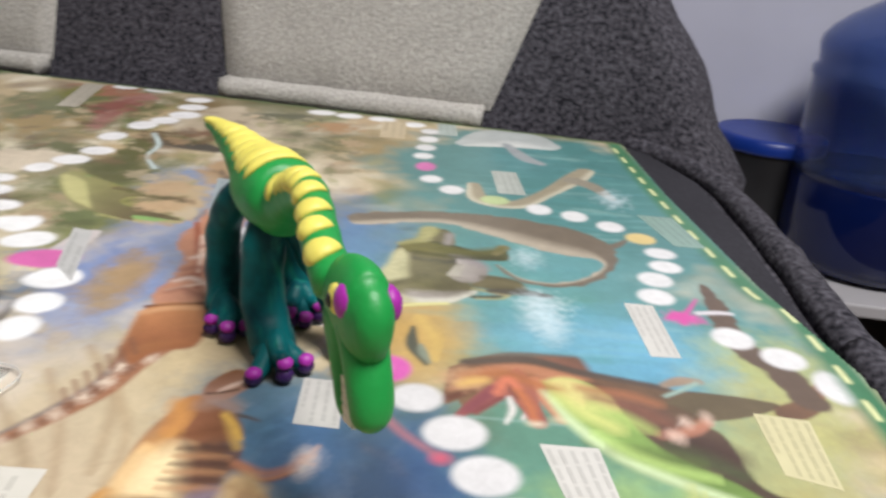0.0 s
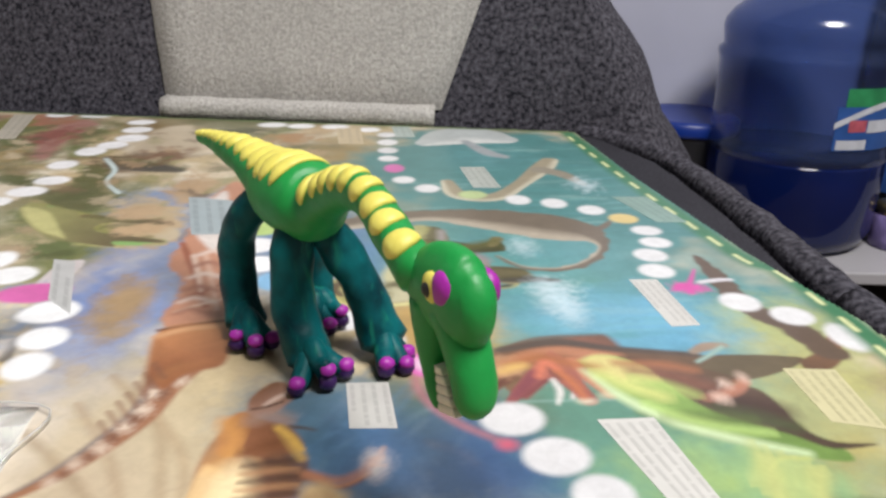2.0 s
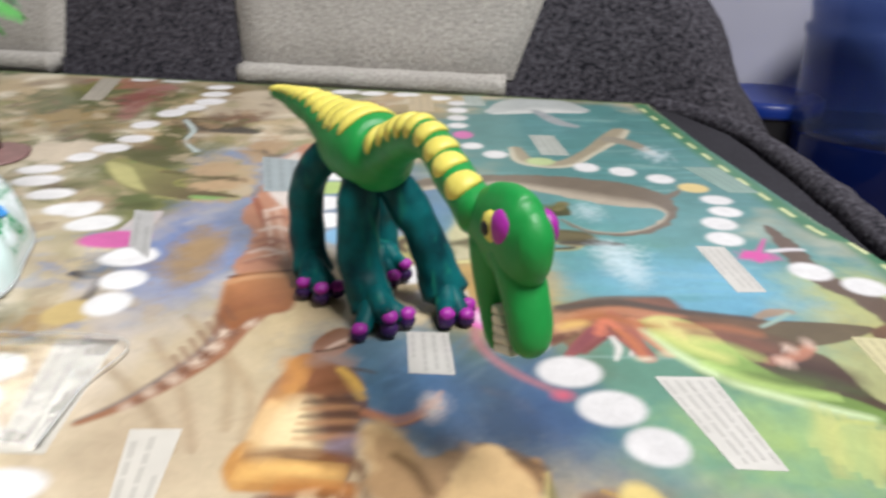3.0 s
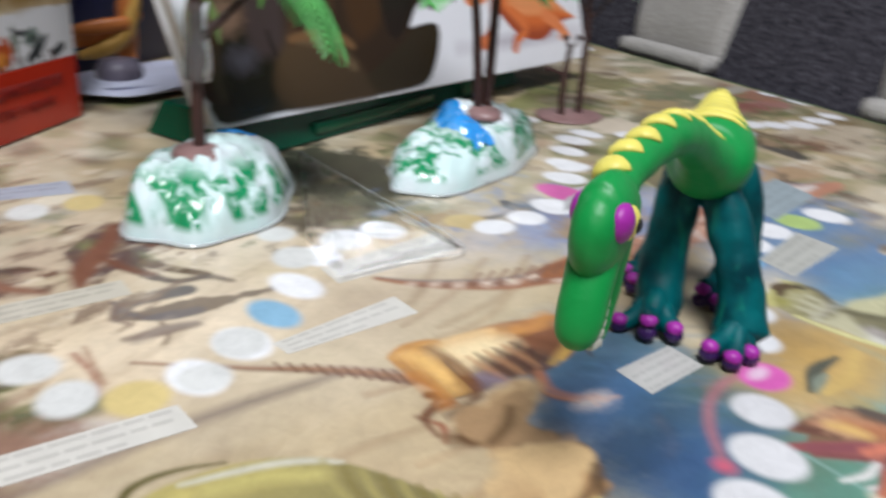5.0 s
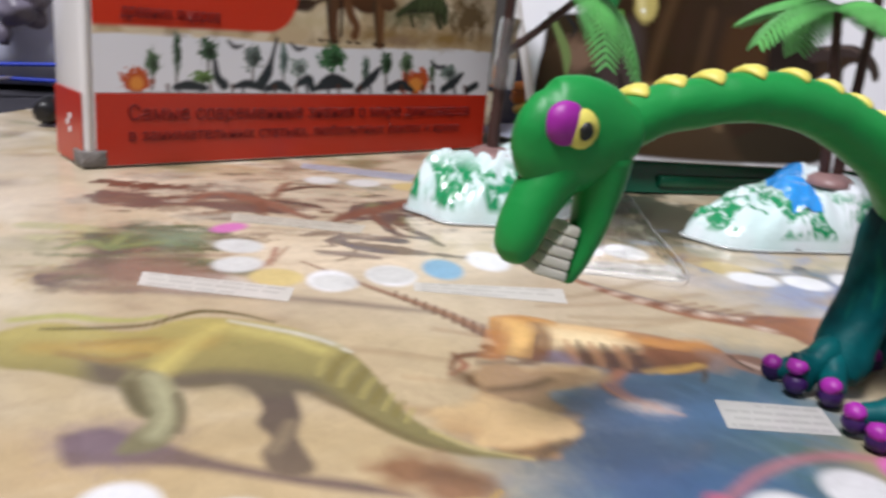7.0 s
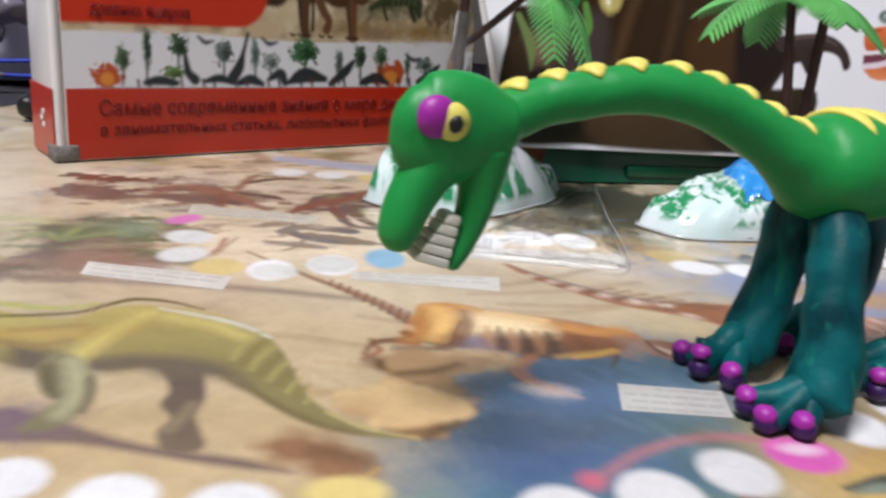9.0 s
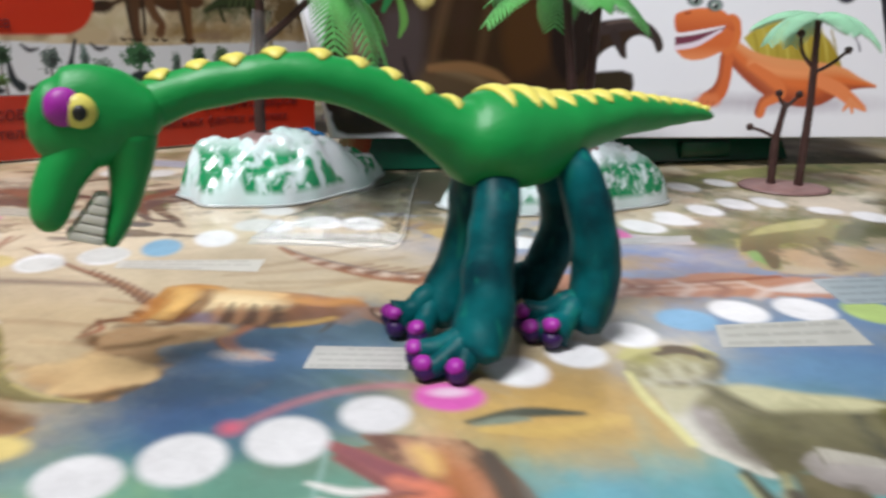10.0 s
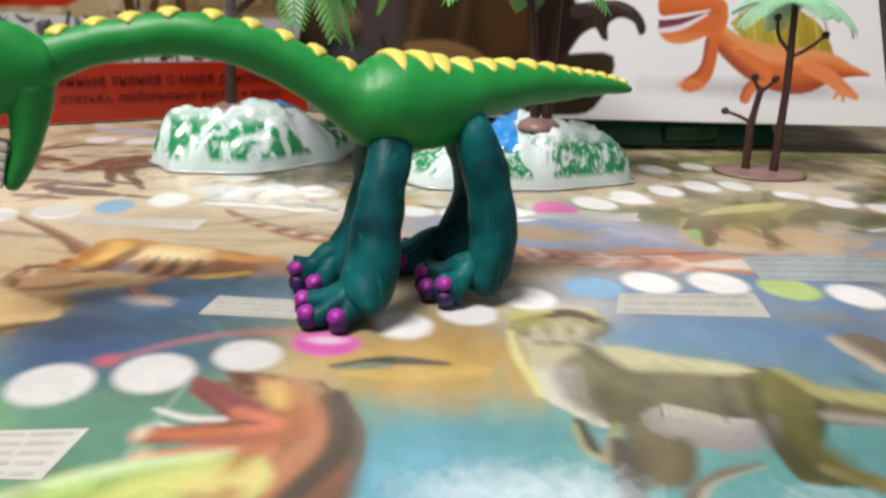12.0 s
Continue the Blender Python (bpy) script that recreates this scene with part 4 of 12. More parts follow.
pr.stroke([(-0.1942, 0.5309, 0.0015), (-0.1788, 0.5064, 0.0015), (-0.1741, 0.4833, 0.0012), (-0.1595, 0.4631, 0.0014)], (0.438, 0.519, 0.519))
pr.blob(-0.1054, 0.3275, 0.0091, 0.0233, 4, (0.268, 0.186, 0.11), soft=0.005, rough=0.3, seed=300)
pr.blob(-0.1314, 0.4321, 0.0137, 0.0202, 5, (0.396, 0.308, 0.196), soft=0.005, rough=0.3, seed=301)
pr.blob(-0.1247, 0.4820, 0.0123, 0.0180, 5, (0.363, 0.25, 0.148), soft=0.005, rough=0.3, seed=302)
pr.blob(-0.1557, 0.3830, 0.0121, 0.0150, 4, (0.111, 0.133, 0.054), soft=0.005, rough=0.3, seed=303)
pr.blob(-0.1332, 0.3113, 0.0059, 0.0099, 4, (0.158, 0.186, 0.217), soft=0.005, rough=0.3, seed=304)
pr.blob(-0.2154, 0.2383, 0.0244, 0.0150, 74, (0.08, 0.073, 0.044), soft=0.005, rough=0.5, seed=310)
pr.blob(-0.1739, 0.2574, 0.0203, 0.0112, 74, (0.101, 0.098, 0.053), soft=0.005, rough=0.5, seed=311)
pr.blob(-0.1339, 0.2642, 0.0139, 0.0080, 73, (0.321, 0.217, 0.106), soft=0.005, rough=0.5, seed=312)
pr.blob(-0.1569, 0.2356, 0.0166, 0.0085, 73, (0.104, 0.09, 0.053), soft=0.005, rough=0.5, seed=313)
pr.blob(-0.1092, 0.1902, 0.0117, 0.0049, 72, (0.523, 0.438, 0.295), soft=0.005, rough=0.5, seed=314)
pr.blob(-0.3466, 0.5235, 0.0405, 0.0279, 77, (0.207, 0.186, 0.093), soft=0.005, rough=0.5, seed=315)
pr.blob(-0.2692, 0.5244, 0.0242, 0.0226, 76, (0.253, 0.186, 0.083), soft=0.005, rough=0.5, seed=316)
pr.blob(-0.1922, 0.2454, 0.0315, 0.0396, 78, (0.075, 0.073, 0.047), soft=0.01, rough=0.35, seed=91)
pr.blob(-0.1537, 0.2190, 0.0162, 0.0169, 77, (0.102, 0.083, 0.057), soft=0.008, rough=0.4, seed=92)
pr.blob(-0.2103, 0.2516, 0.0335, 0.0371, 119, (0.061, 0.057, 0.039), soft=0.008, rough=0.4, seed=93)
# brush dabs over sand, scrub and water
EARTH = [(0.138, 0.086, 0.060), (0.189, 0.129, 0.086), (0.473, 0.378, 0.267), (0.568, 0.490, 0.378), (0.258, 0.189, 0.120), (0.103, 0.086, 0.052)]
SCRUB = [(0.077, 0.086, 0.034), (0.120, 0.138, 0.052), (0.241, 0.232, 0.103), (0.172, 0.112, 0.069), (0.482, 0.396, 0.275), (0.086, 0.060, 0.043), (0.387, 0.275, 0.172)]
pr.dabs(-0.19, 0.10, 0.12, 0.085, 190, (0.002, 0.008), (0.2, 0.6), EARTH, 501, 0.75, 118)
pr.dabs(-0.17, 0.19, 0.05, 0.07, 70, (0.002, 0.006), (0.3, 0.7), SCRUB, 701, 0.6)
pr.dabs(-0.20, 0.49, 0.16, 0.12, 260, (0.003, 0.011), (0.25, 0.7), SCRUB, 901, 0.7)
pr.dabs(-0.28, 0.36, 0.10, 0.10, 120, (0.003, 0.010), (0.25, 0.7), SCRUB, 1201, 0.65)
pr.dabs(-0.07, 0.15, 0.06, 0.06, 90, (0.006, 0.020), (0.05, 0.14), EARTH[1:5], 1401, 0.28, 125)
pr.dabs(0.02, 0.15, 0.05, 0.06, 60, (0.006, 0.018), (0.06, 0.16), EARTH[1:5], 1501, 0.26, 125)
pr.dabs(0.00, 0.255, 0.035, 0.05, 70, (0.004, 0.012), (0.08, 0.25), [(0.043, 0.095, 0.172), (0.086, 0.172, 0.258), (0.172, 0.241, 0.292), (0.034, 0.069, 0.112)], 1601, 0.4, 60)
pr.dabs(0.06, 0.44, 0.06, 0.17, 120, (0.006, 0.020), (0.05, 0.16), [(0.172, 0.378, 0.361), (0.086, 0.258, 0.267), (0.292, 0.447, 0.430), (0.120, 0.310, 0.344)], 1701, 0.35, 8)
pr.dabs(-0.13, 0.29, 0.07, 0.06, 90, (0.003, 0.009), (0.15, 0.5), [(0.172, 0.232, 0.396), (0.275, 0.327, 0.447), (0.361, 0.275, 0.181), (0.112, 0.155, 0.258)], 1801, 0.5)
# smooth sand with soft streaks; its paleness includes glare painted into the colour
pr.blob(0.0058, 0.1243, 0.0445, 0.0357, 111, (0.391, 0.314, 0.193), soft=0.016, rough=0.15, seed=150, amount=0.7)
pr.blob(0.0362, 0.1777, 0.0372, 0.0160, 108, (0.439, 0.338, 0.193), soft=0.016, rough=0.15, seed=420, amount=0.75)
pr.blob(-0.0128, 0.1830, 0.0309, 0.0278, 111, (0.479, 0.382, 0.239), soft=0.016, rough=0.15, seed=600, amount=0.8)
pr.blob(-0.0637, 0.2209, 0.0569, 0.0189, 112, (0.522, 0.439, 0.314), soft=0.016, rough=0.15, seed=900, amount=0.7)
pr.blob(-0.0508, 0.1708, 0.0534, 0.0141, 113, (0.544, 0.459, 0.330), soft=0.016, rough=0.15, seed=600, amount=0.6)
pr.blob(0.0571, 0.1583, 0.0324, 0.0105, 108, (0.420, 0.314, 0.164), soft=0.016, rough=0.15, seed=150, amount=0.7)
pr.blob(-0.0768, 0.2503, 0.0165, 0.0348, 8, (0.469, 0.391, 0.275), soft=0.014, rough=0.15, seed=330, amount=0.8)
pr.blob(-0.0740, 0.2119, 0.0196, 0.0242, 8, (0.420, 0.330, 0.232), soft=0.014, rough=0.15, seed=240, amount=0.75)
pr.blob(-0.0610, 0.2592, 0.0085, 0.0163, 8, (0.439, 0.364, 0.246), soft=0.014, rough=0.15, seed=440, amount=0.7)
pr.stroke([(-0.0259, 0.0997, 0.0013), (-0.0367, 0.1411, 0.0019), (-0.0420, 0.1805, 0.0011)], (0.199, 0.153, 0.123), soft=0.0024)
pr.stroke([(-0.0295, 0.1841, 0.0008), (-0.0305, 0.2029, 0.0010), (-0.0437, 0.2198, 0.0008)], (0.330, 0.232, 0.143), soft=0.0024)
pr.stroke([(-0.0071, 0.1580, 0.0007), (-0.0108, 0.1776, 0.0009), (-0.0109, 0.1895, 0.0004)], (0.314, 0.225, 0.133), soft=0.0024)
pr.stroke([(0.0169, 0.1821, 0.0007), (0.0145, 0.1969, 0.0011), (0.0079, 0.2159, 0.0007)], (0.330, 0.218, 0.114), soft=0.0024)
pr.stroke([(0.0016, 0.1820, 0.0004), (0.0000, 0.1954, 0.0006), (0.0002, 0.2037, 0.0004)], (0.356, 0.253, 0.148), soft=0.0024)
pr.stroke([(-0.1011, 0.2469, 0.0007), (-0.0778, 0.2265, 0.0008), (-0.0638, 0.2087, 0.0005)], (0.306, 0.225, 0.143), soft=0.0024)
pr.stroke([(-0.0881, 0.2776, 0.0008), (-0.0653, 0.2519, 0.0009), (-0.0534, 0.2195, 0.0006)], (0.338, 0.253, 0.159), soft=0.0024)
pr.stroke([(-0.0924, 0.2618, 0.0005), (-0.0723, 0.2356, 0.0006), (-0.0583, 0.2094, 0.0004)], (0.330, 0.239, 0.153), soft=0.0024)
pr.stroke([(-0.0736, 0.2644, 0.0005), (-0.0538, 0.2381, 0.0006), (-0.0476, 0.2155, 0.0004)], (0.356, 0.260, 0.159), soft=0.0024)
# deep water
pr.blob(0.0192, 0.2310, 0.0127, 0.0149, 64, (0.017, 0.036, 0.076), soft=0.008, rough=0.2, seed=1121, amount=0.9)
pr.blob(-0.0083, 0.2359, 0.0126, 0.0093, 65, (0.060, 0.108, 0.189), soft=0.008, rough=0.2, seed=1021, amount=0.8)
pr.blob(0.0052, 0.2459, 0.0093, 0.0104, 65, (0.038, 0.072, 0.125), soft=0.008, rough=0.2, seed=1131, amount=0.7)
pr.blob(0.0305, 0.2421, 0.0229, 0.0113, 108, (0.038, 0.079, 0.178), soft=0.008, rough=0.2, seed=1002, amount=0.8)
pr.blob(-0.0007, 0.2408, 0.0206, 0.0066, 109, (0.055, 0.116, 0.237), soft=0.008, rough=0.2, seed=1002, amount=0.7)
pr.blob(0.0170, 0.2356, 0.0198, 0.0042, 108, (0.030, 0.052, 0.079), soft=0.008, rough=0.2, seed=952, amount=0.6)
# bush and creatures on the far sand
pr.blob(-0.0413, 0.0930, 0.0179, 0.0137, 114, (0.205, 0.117, 0.083), soft=0.008, rough=0.35, seed=31, amount=0.9)
pr.blob(-0.0590, 0.0719, 0.0041, 0.0161, 116, (0.083, 0.053, 0.038), soft=0.005, rough=0.3, seed=32, amount=0.9)
pr.blob(-0.0422, 0.1056, 0.0098, 0.0094, 114, (0.238, 0.136, 0.095), soft=0.006, rough=0.35, seed=33, amount=0.8)
pr.stroke([(-0.0568, 0.0747, 0.0008), (-0.0579, 0.0636, 0.0012), (-0.0498, 0.0615, 0.0004)], (0.147, 0.168, 0.059), soft=0.0018)
pr.stroke([(-0.0568, 0.0747, 0.0008), (-0.0617, 0.0654, 0.0012), (-0.0556, 0.0633, 0.0004)], (0.238, 0.274, 0.095), soft=0.0018)
pr.stroke([(-0.0568, 0.0747, 0.0008), (-0.0656, 0.0673, 0.0012), (-0.0615, 0.0651, 0.0004)], (0.091, 0.117, 0.048), soft=0.0018)
pr.stroke([(-0.0568, 0.0747, 0.0008), (-0.0695, 0.0692, 0.0012), (-0.0677, 0.0671, 0.0004)], (0.147, 0.168, 0.059), soft=0.0018)
pr.stroke([(-0.0568, 0.0747, 0.0008), (-0.0736, 0.0712, 0.0013), (-0.0742, 0.0691, 0.0004)], (0.238, 0.274, 0.095), soft=0.0018)
pr.stroke([(-0.0568, 0.0747, 0.0008), (-0.0730, 0.0763, 0.0012), (-0.0724, 0.0767, 0.0004)], (0.091, 0.117, 0.048), soft=0.0018)
pr.stroke([(-0.0568, 0.0747, 0.0008), (-0.0724, 0.0814, 0.0012), (-0.0707, 0.0841, 0.0004)], (0.147, 0.168, 0.059), soft=0.0018)
pr.stroke([(-0.0568, 0.0747, 0.0008), (-0.0718, 0.0864, 0.0012), (-0.0690, 0.0914, 0.0004)], (0.238, 0.274, 0.095), soft=0.0018)
pr.stroke([(-0.0568, 0.0747, 0.0008), (-0.0712, 0.0914, 0.0012), (-0.0674, 0.0986, 0.0004)], (0.091, 0.117, 0.048), soft=0.0018)
pr.blob(-0.0780, 0.0865, 0.0074, 0.0096, 116, (0.168, 0.224, 0.141), soft=0.005, rough=0.35, seed=34, amount=0.85)
pr.blob(-0.0808, 0.0726, 0.0049, 0.0087, 117, (0.122, 0.152, 0.091), soft=0.005, rough=0.35, seed=35, amount=0.85)
pr.stroke([(-0.1231, 0.0684, 0.0009), (-0.1437, 0.0704, 0.0029), (-0.1395, 0.0880, 0.0052), (-0.1350, 0.1001, 0.0037), (-0.1219, 0.1179, 0.0013)], (0.205, 0.099, 0.063), soft=0.0018)
pr.stroke([(-0.1364, 0.0925, 0.0023), (-0.1222, 0.0997, 0.0018), (-0.1140, 0.1026, 0.0013)], (0.152, 0.069, 0.042), soft=0.0018)
pr.stroke([(-0.1486, 0.0939, 0.0015), (-0.1680, 0.0906, 0.0021), (-0.1788, 0.0904, 0.0011)], (0.186, 0.091, 0.056), soft=0.0018)
pr.stroke([(-0.1233, 0.1281, 0.0022), (-0.1346, 0.1309, 0.0041), (-0.1461, 0.1367, 0.0043), (-0.1583, 0.1428, 0.0035), (-0.1721, 0.1466, 0.0016)], (0.168, 0.069, 0.042), soft=0.0018)
pr.stroke([(-0.1425, 0.1379, 0.0023), (-0.1299, 0.1446, 0.0018), (-0.1234, 0.1504, 0.0013)], (0.147, 0.059, 0.035), soft=0.0018)
pr.stroke([(-0.0915, 0.1369, 0.0009), (-0.0980, 0.1339, 0.0008), (-0.1041, 0.1363, 0.0008), (-0.1066, 0.1464, 0.0006), (-0.1144, 0.1572, 0.0010)], (0.180, 0.126, 0.099), soft=0.0012)
pr.stroke([(-0.0811, 0.1369, 0.0011), (-0.0851, 0.1456, 0.0018), (-0.0847, 0.1539, 0.0014)], (0.274, 0.224, 0.186), soft=0.0024)
pr.blob(-0.1569, 0.0715, 0.0146, 0.0098, 120, (0.402, 0.356, 0.274), soft=0.005, rough=0.3, seed=36, amount=0.7)
# golden sand by the trail
pr.blob(0.0084, 0.3184, 0.0253, 0.0134, 102, (0.457, 0.282, 0.079), soft=0.014, rough=0.2, seed=61, amount=0.8)
pr.blob(0.0171, 0.3046, 0.0139, 0.0073, 101, (0.498, 0.329, 0.107), soft=0.01, rough=0.2, seed=62, amount=0.7)
pr.stroke([(0.0230, 0.3001, 0.0007), (0.0206, 0.3145, 0.0010), (0.0120, 0.3296, 0.0007)], (0.541, 0.381, 0.120), soft=0.0036)
# fold across the board
pr.stroke([(0.0328, 0.2688, 0.0002), (0.0497, 0.2705, 0.0003), (0.0666, 0.2719, 0.0002)], (0.217, 0.34, 0.308), soft=0.00088)
# striped brown lizard
pr.stroke([(-0.0923, 0.2173, 0.0015), (-0.087, 0.2234, 0.0022), (-0.0812, 0.2323, 0.0032), (-0.0758, 0.244, 0.0042), (-0.0714, 0.2568, 0.0048), (-0.0704, 0.2722, 0.0058), (-0.0687, 0.2905, 0.0091), (-0.0631, 0.3063, 0.0113)], (0.275, 0.129, 0.072), back=(0.198, 0.158, 0.137))
pr.blob(-0.0833, 0.2259, 0.0013, 0.0015, 3, (0.545, 0.438, 0.349), soft=0.002, rough=0.35, seed=95)
pr.blob(-0.0802, 0.2333, 0.0015, 0.0019, 4, (0.545, 0.438, 0.349), soft=0.002, rough=0.35, seed=140)
pr.blob(-0.0766, 0.2405, 0.0020, 0.0025, 4, (0.545, 0.438, 0.349), soft=0.002, rough=0.35, seed=185)
pr.blob(-0.0742, 0.2508, 0.0024, 0.0030, 4, (0.545, 0.438, 0.349), soft=0.002, rough=0.35, seed=228)
pr.blob(-0.0720, 0.2592, 0.0023, 0.0029, 4, (0.545, 0.438, 0.349), soft=0.002, rough=0.35, seed=262)
pr.blob(-0.0723, 0.2688, 0.0027, 0.0031, 4, (0.545, 0.438, 0.349), soft=0.002, rough=0.35, seed=282)
pr.blob(-0.0718, 0.2784, 0.0028, 0.0030, 4, (0.545, 0.438, 0.349), soft=0.002, rough=0.35, seed=305)
pr.blob(-0.0665, 0.2759, 0.0021, 0.0025, 4, (0.545, 0.438, 0.349), soft=0.002, rough=0.35, seed=330)
pr.blob(-0.0814, 0.2289, 0.0009, 0.0013, 3, (0.146, 0.063, 0.038), soft=0.0016, rough=0.35, seed=118)
pr.blob(-0.0779, 0.2365, 0.0012, 0.0016, 4, (0.146, 0.063, 0.038), soft=0.0016, rough=0.35, seed=165)
pr.blob(-0.0750, 0.2451, 0.0014, 0.0020, 4, (0.146, 0.063, 0.038), soft=0.0016, rough=0.35, seed=208)
pr.blob(-0.0727, 0.2544, 0.0016, 0.0022, 4, (0.146, 0.063, 0.038), soft=0.0016, rough=0.35, seed=246)
pr.blob(-0.0692, 0.2690, 0.0014, 0.0031, 4, (0.146, 0.063, 0.038), soft=0.0016, rough=0.35, seed=300)
# striped brown lizard: body
pr.shape([(-0.1038, 0.3777), (-0.1043, 0.3986), (-0.1071, 0.4290), (-0.1087, 0.4592), (-0.1058, 0.4884), (-0.0975, 0.4815), (-0.0907, 0.4414), (-0.0818, 0.3902), (-0.0724, 0.3500), (-0.0650, 0.3224), (-0.0735, 0.3150), (-0.0834, 0.3125), (-0.0878, 0.3201), (-0.0874, 0.3357), (-0.0921, 0.3565), (-0.0996, 0.3641)], (0.408, 0.200, 0.129), soft=0.00132, rough=0.001, seed=4)
pr.shape([(-0.1048, 0.4112), (-0.1081, 0.4518), (-0.1043, 0.4710), (-0.0918, 0.4222), (-0.0862, 0.3857), (-0.0947, 0.3945)], (0.586, 0.530, 0.498), soft=0.0015)
pr.stroke([(-0.1033, 0.3931, 0.0014), (-0.0885, 0.3617, 0.0016), (-0.0745, 0.3291, 0.0010)], (0.260, 0.087, 0.051), soft=0.00096)
pr.stroke([(-0.0863, 0.3335, 0.0011), (-0.0802, 0.3415, 0.0015), (-0.0742, 0.3497, 0.0011)], (0.282, 0.102, 0.062), soft=0.00096)
pr.stroke([(-0.0839, 0.3239, 0.0007), (-0.0775, 0.3303, 0.0010), (-0.0703, 0.3360, 0.0007)], (0.541, 0.381, 0.297), soft=0.00096)
pr.stroke([(-0.0892, 0.3800, 0.0013), (-0.0797, 0.3552, 0.0012), (-0.0695, 0.3271, 0.0010)], (0.519, 0.329, 0.246), soft=0.00096)
pr.stroke([(-0.0941, 0.3792, 0.0013), (-0.0867, 0.3607, 0.0012), (-0.0801, 0.3427, 0.0007)], (0.563, 0.408, 0.329), soft=0.00096)
pr.shape([(-0.0777, 0.2783), (-0.0838, 0.3022), (-0.0830, 0.3115), (-0.0738, 0.3159), (-0.0635, 0.3185), (-0.0587, 0.3059), (-0.0561, 0.2871), (-0.0655, 0.2809), (-0.0703, 0.2704)], (0.418, 0.200, 0.087), soft=0.0012, fade=(-0.0827, 0.3047, -0.0579, 0.2840, (0.226, 0.083, 0.036)))
pr.stroke([(-0.0848, 0.3093, 0.0010), (-0.0752, 0.3137, 0.0013), (-0.0639, 0.3184, 0.0010)], (0.139, 0.051, 0.024), soft=0.00084)
pr.blob(-0.1048, 0.3296, 0.0078, 0.0186, 9, (0.329, 0.226, 0.129), soft=0.006, rough=0.3, seed=77, amount=1)
# striped brown lizard: hide
pr.shape([(-0.0851, 0.3044), (-0.0790, 0.3121), (-0.0671, 0.3149), (-0.0610, 0.3041), (-0.0604, 0.2925), (-0.0703, 0.2868), (-0.0746, 0.2796), (-0.0749, 0.2679), (-0.0806, 0.2870)], (0.391, 0.175, 0.078), soft=0.0018, fade=(-0.0803, 0.3099, -0.0684, 0.2866, (0.232, 0.089, 0.041)))
pr.stroke([(-0.0837, 0.3046, 0.0009), (-0.0763, 0.3105, 0.0013), (-0.0648, 0.3142, 0.0010)], (0.511, 0.290, 0.153), soft=0.0018)
pr.stroke([(-0.0921, 0.3795, 0.0013), (-0.0870, 0.3848, 0.0017), (-0.0780, 0.3803, 0.0013)], (0.578, 0.459, 0.401), soft=0.0018)
pr.stroke([(-0.0901, 0.3669, 0.0012), (-0.0852, 0.3719, 0.0017), (-0.0765, 0.3677, 0.0012)], (0.267, 0.114, 0.078), soft=0.0018)
pr.stroke([(-0.0883, 0.3552, 0.0012), (-0.0835, 0.3599, 0.0016), (-0.0751, 0.3559, 0.0012)], (0.578, 0.459, 0.401), soft=0.0018)
pr.stroke([(-0.0866, 0.3429, 0.0011), (-0.0820, 0.3473, 0.0015), (-0.0739, 0.3436, 0.0011)], (0.267, 0.114, 0.078), soft=0.0018)
pr.stroke([(-0.0850, 0.3326, 0.0011), (-0.0805, 0.3367, 0.0014), (-0.0726, 0.3333, 0.0011)], (0.578, 0.459, 0.401), soft=0.0018)
pr.stroke([(-0.0835, 0.3229, 0.0010), (-0.0791, 0.3268, 0.0014), (-0.0715, 0.3236, 0.0010)], (0.267, 0.114, 0.078), soft=0.0018)
pr.stroke([(-0.0784, 0.2864, 0.0005), (-0.0721, 0.2775, 0.0005)], (0.175, 0.081, 0.049), soft=0.00156)
pr.stroke([(-0.0791, 0.2803, 0.0004), (-0.0729, 0.2717, 0.0005)], (0.175, 0.081, 0.049), soft=0.00156)
pr.stroke([(-0.0797, 0.2743, 0.0004), (-0.0736, 0.2661, 0.0005)], (0.175, 0.081, 0.049), soft=0.00156)
pr.stroke([(-0.0803, 0.2686, 0.0004), (-0.0743, 0.2608, 0.0005)], (0.175, 0.081, 0.049), soft=0.00156)
pr.stroke([(-0.0809, 0.2632, 0.0004), (-0.0750, 0.2556, 0.0005)], (0.175, 0.081, 0.049), soft=0.00156)
pr.stroke([(-0.0815, 0.2579, 0.0004), (-0.0757, 0.2507, 0.0005)], (0.175, 0.081, 0.049), soft=0.00156)
pr.stroke([(-0.0820, 0.2529, 0.0004), (-0.0763, 0.2459, 0.0005)], (0.175, 0.081, 0.049), soft=0.00156)
# golden raptor
pr.stroke([(-0.0698, 0.1336, 0.0007), (-0.0613, 0.1488, 0.0011), (-0.0534, 0.1628, 0.0015), (-0.0474, 0.1754, 0.0021), (-0.0401, 0.1877, 0.0027), (-0.0322, 0.1974, 0.0033)], (0.275, 0.154, 0.094), soft=0.00096, back=(0.36, 0.27, 0.20), belly=(0.19, 0.115, 0.08))
pr.stroke([(-0.0548, 0.1675, 0.0003), (-0.0497, 0.1682, 0.0003)], (0.120, 0.051, 0.027), soft=0.0006)
pr.stroke([(-0.0528, 0.1709, 0.0003), (-0.0472, 0.1716, 0.0003)], (0.120, 0.051, 0.027), soft=0.0006)
pr.stroke([(-0.0508, 0.1742, 0.0003), (-0.0448, 0.1750, 0.0003)], (0.120, 0.051, 0.027), soft=0.0006)
pr.stroke([(-0.0488, 0.1774, 0.0003), (-0.0424, 0.1783, 0.0003)], (0.120, 0.051, 0.027), soft=0.0006)
pr.stroke([(-0.0468, 0.1806, 0.0003), (-0.0401, 0.1815, 0.0003)], (0.120, 0.051, 0.027), soft=0.0006)
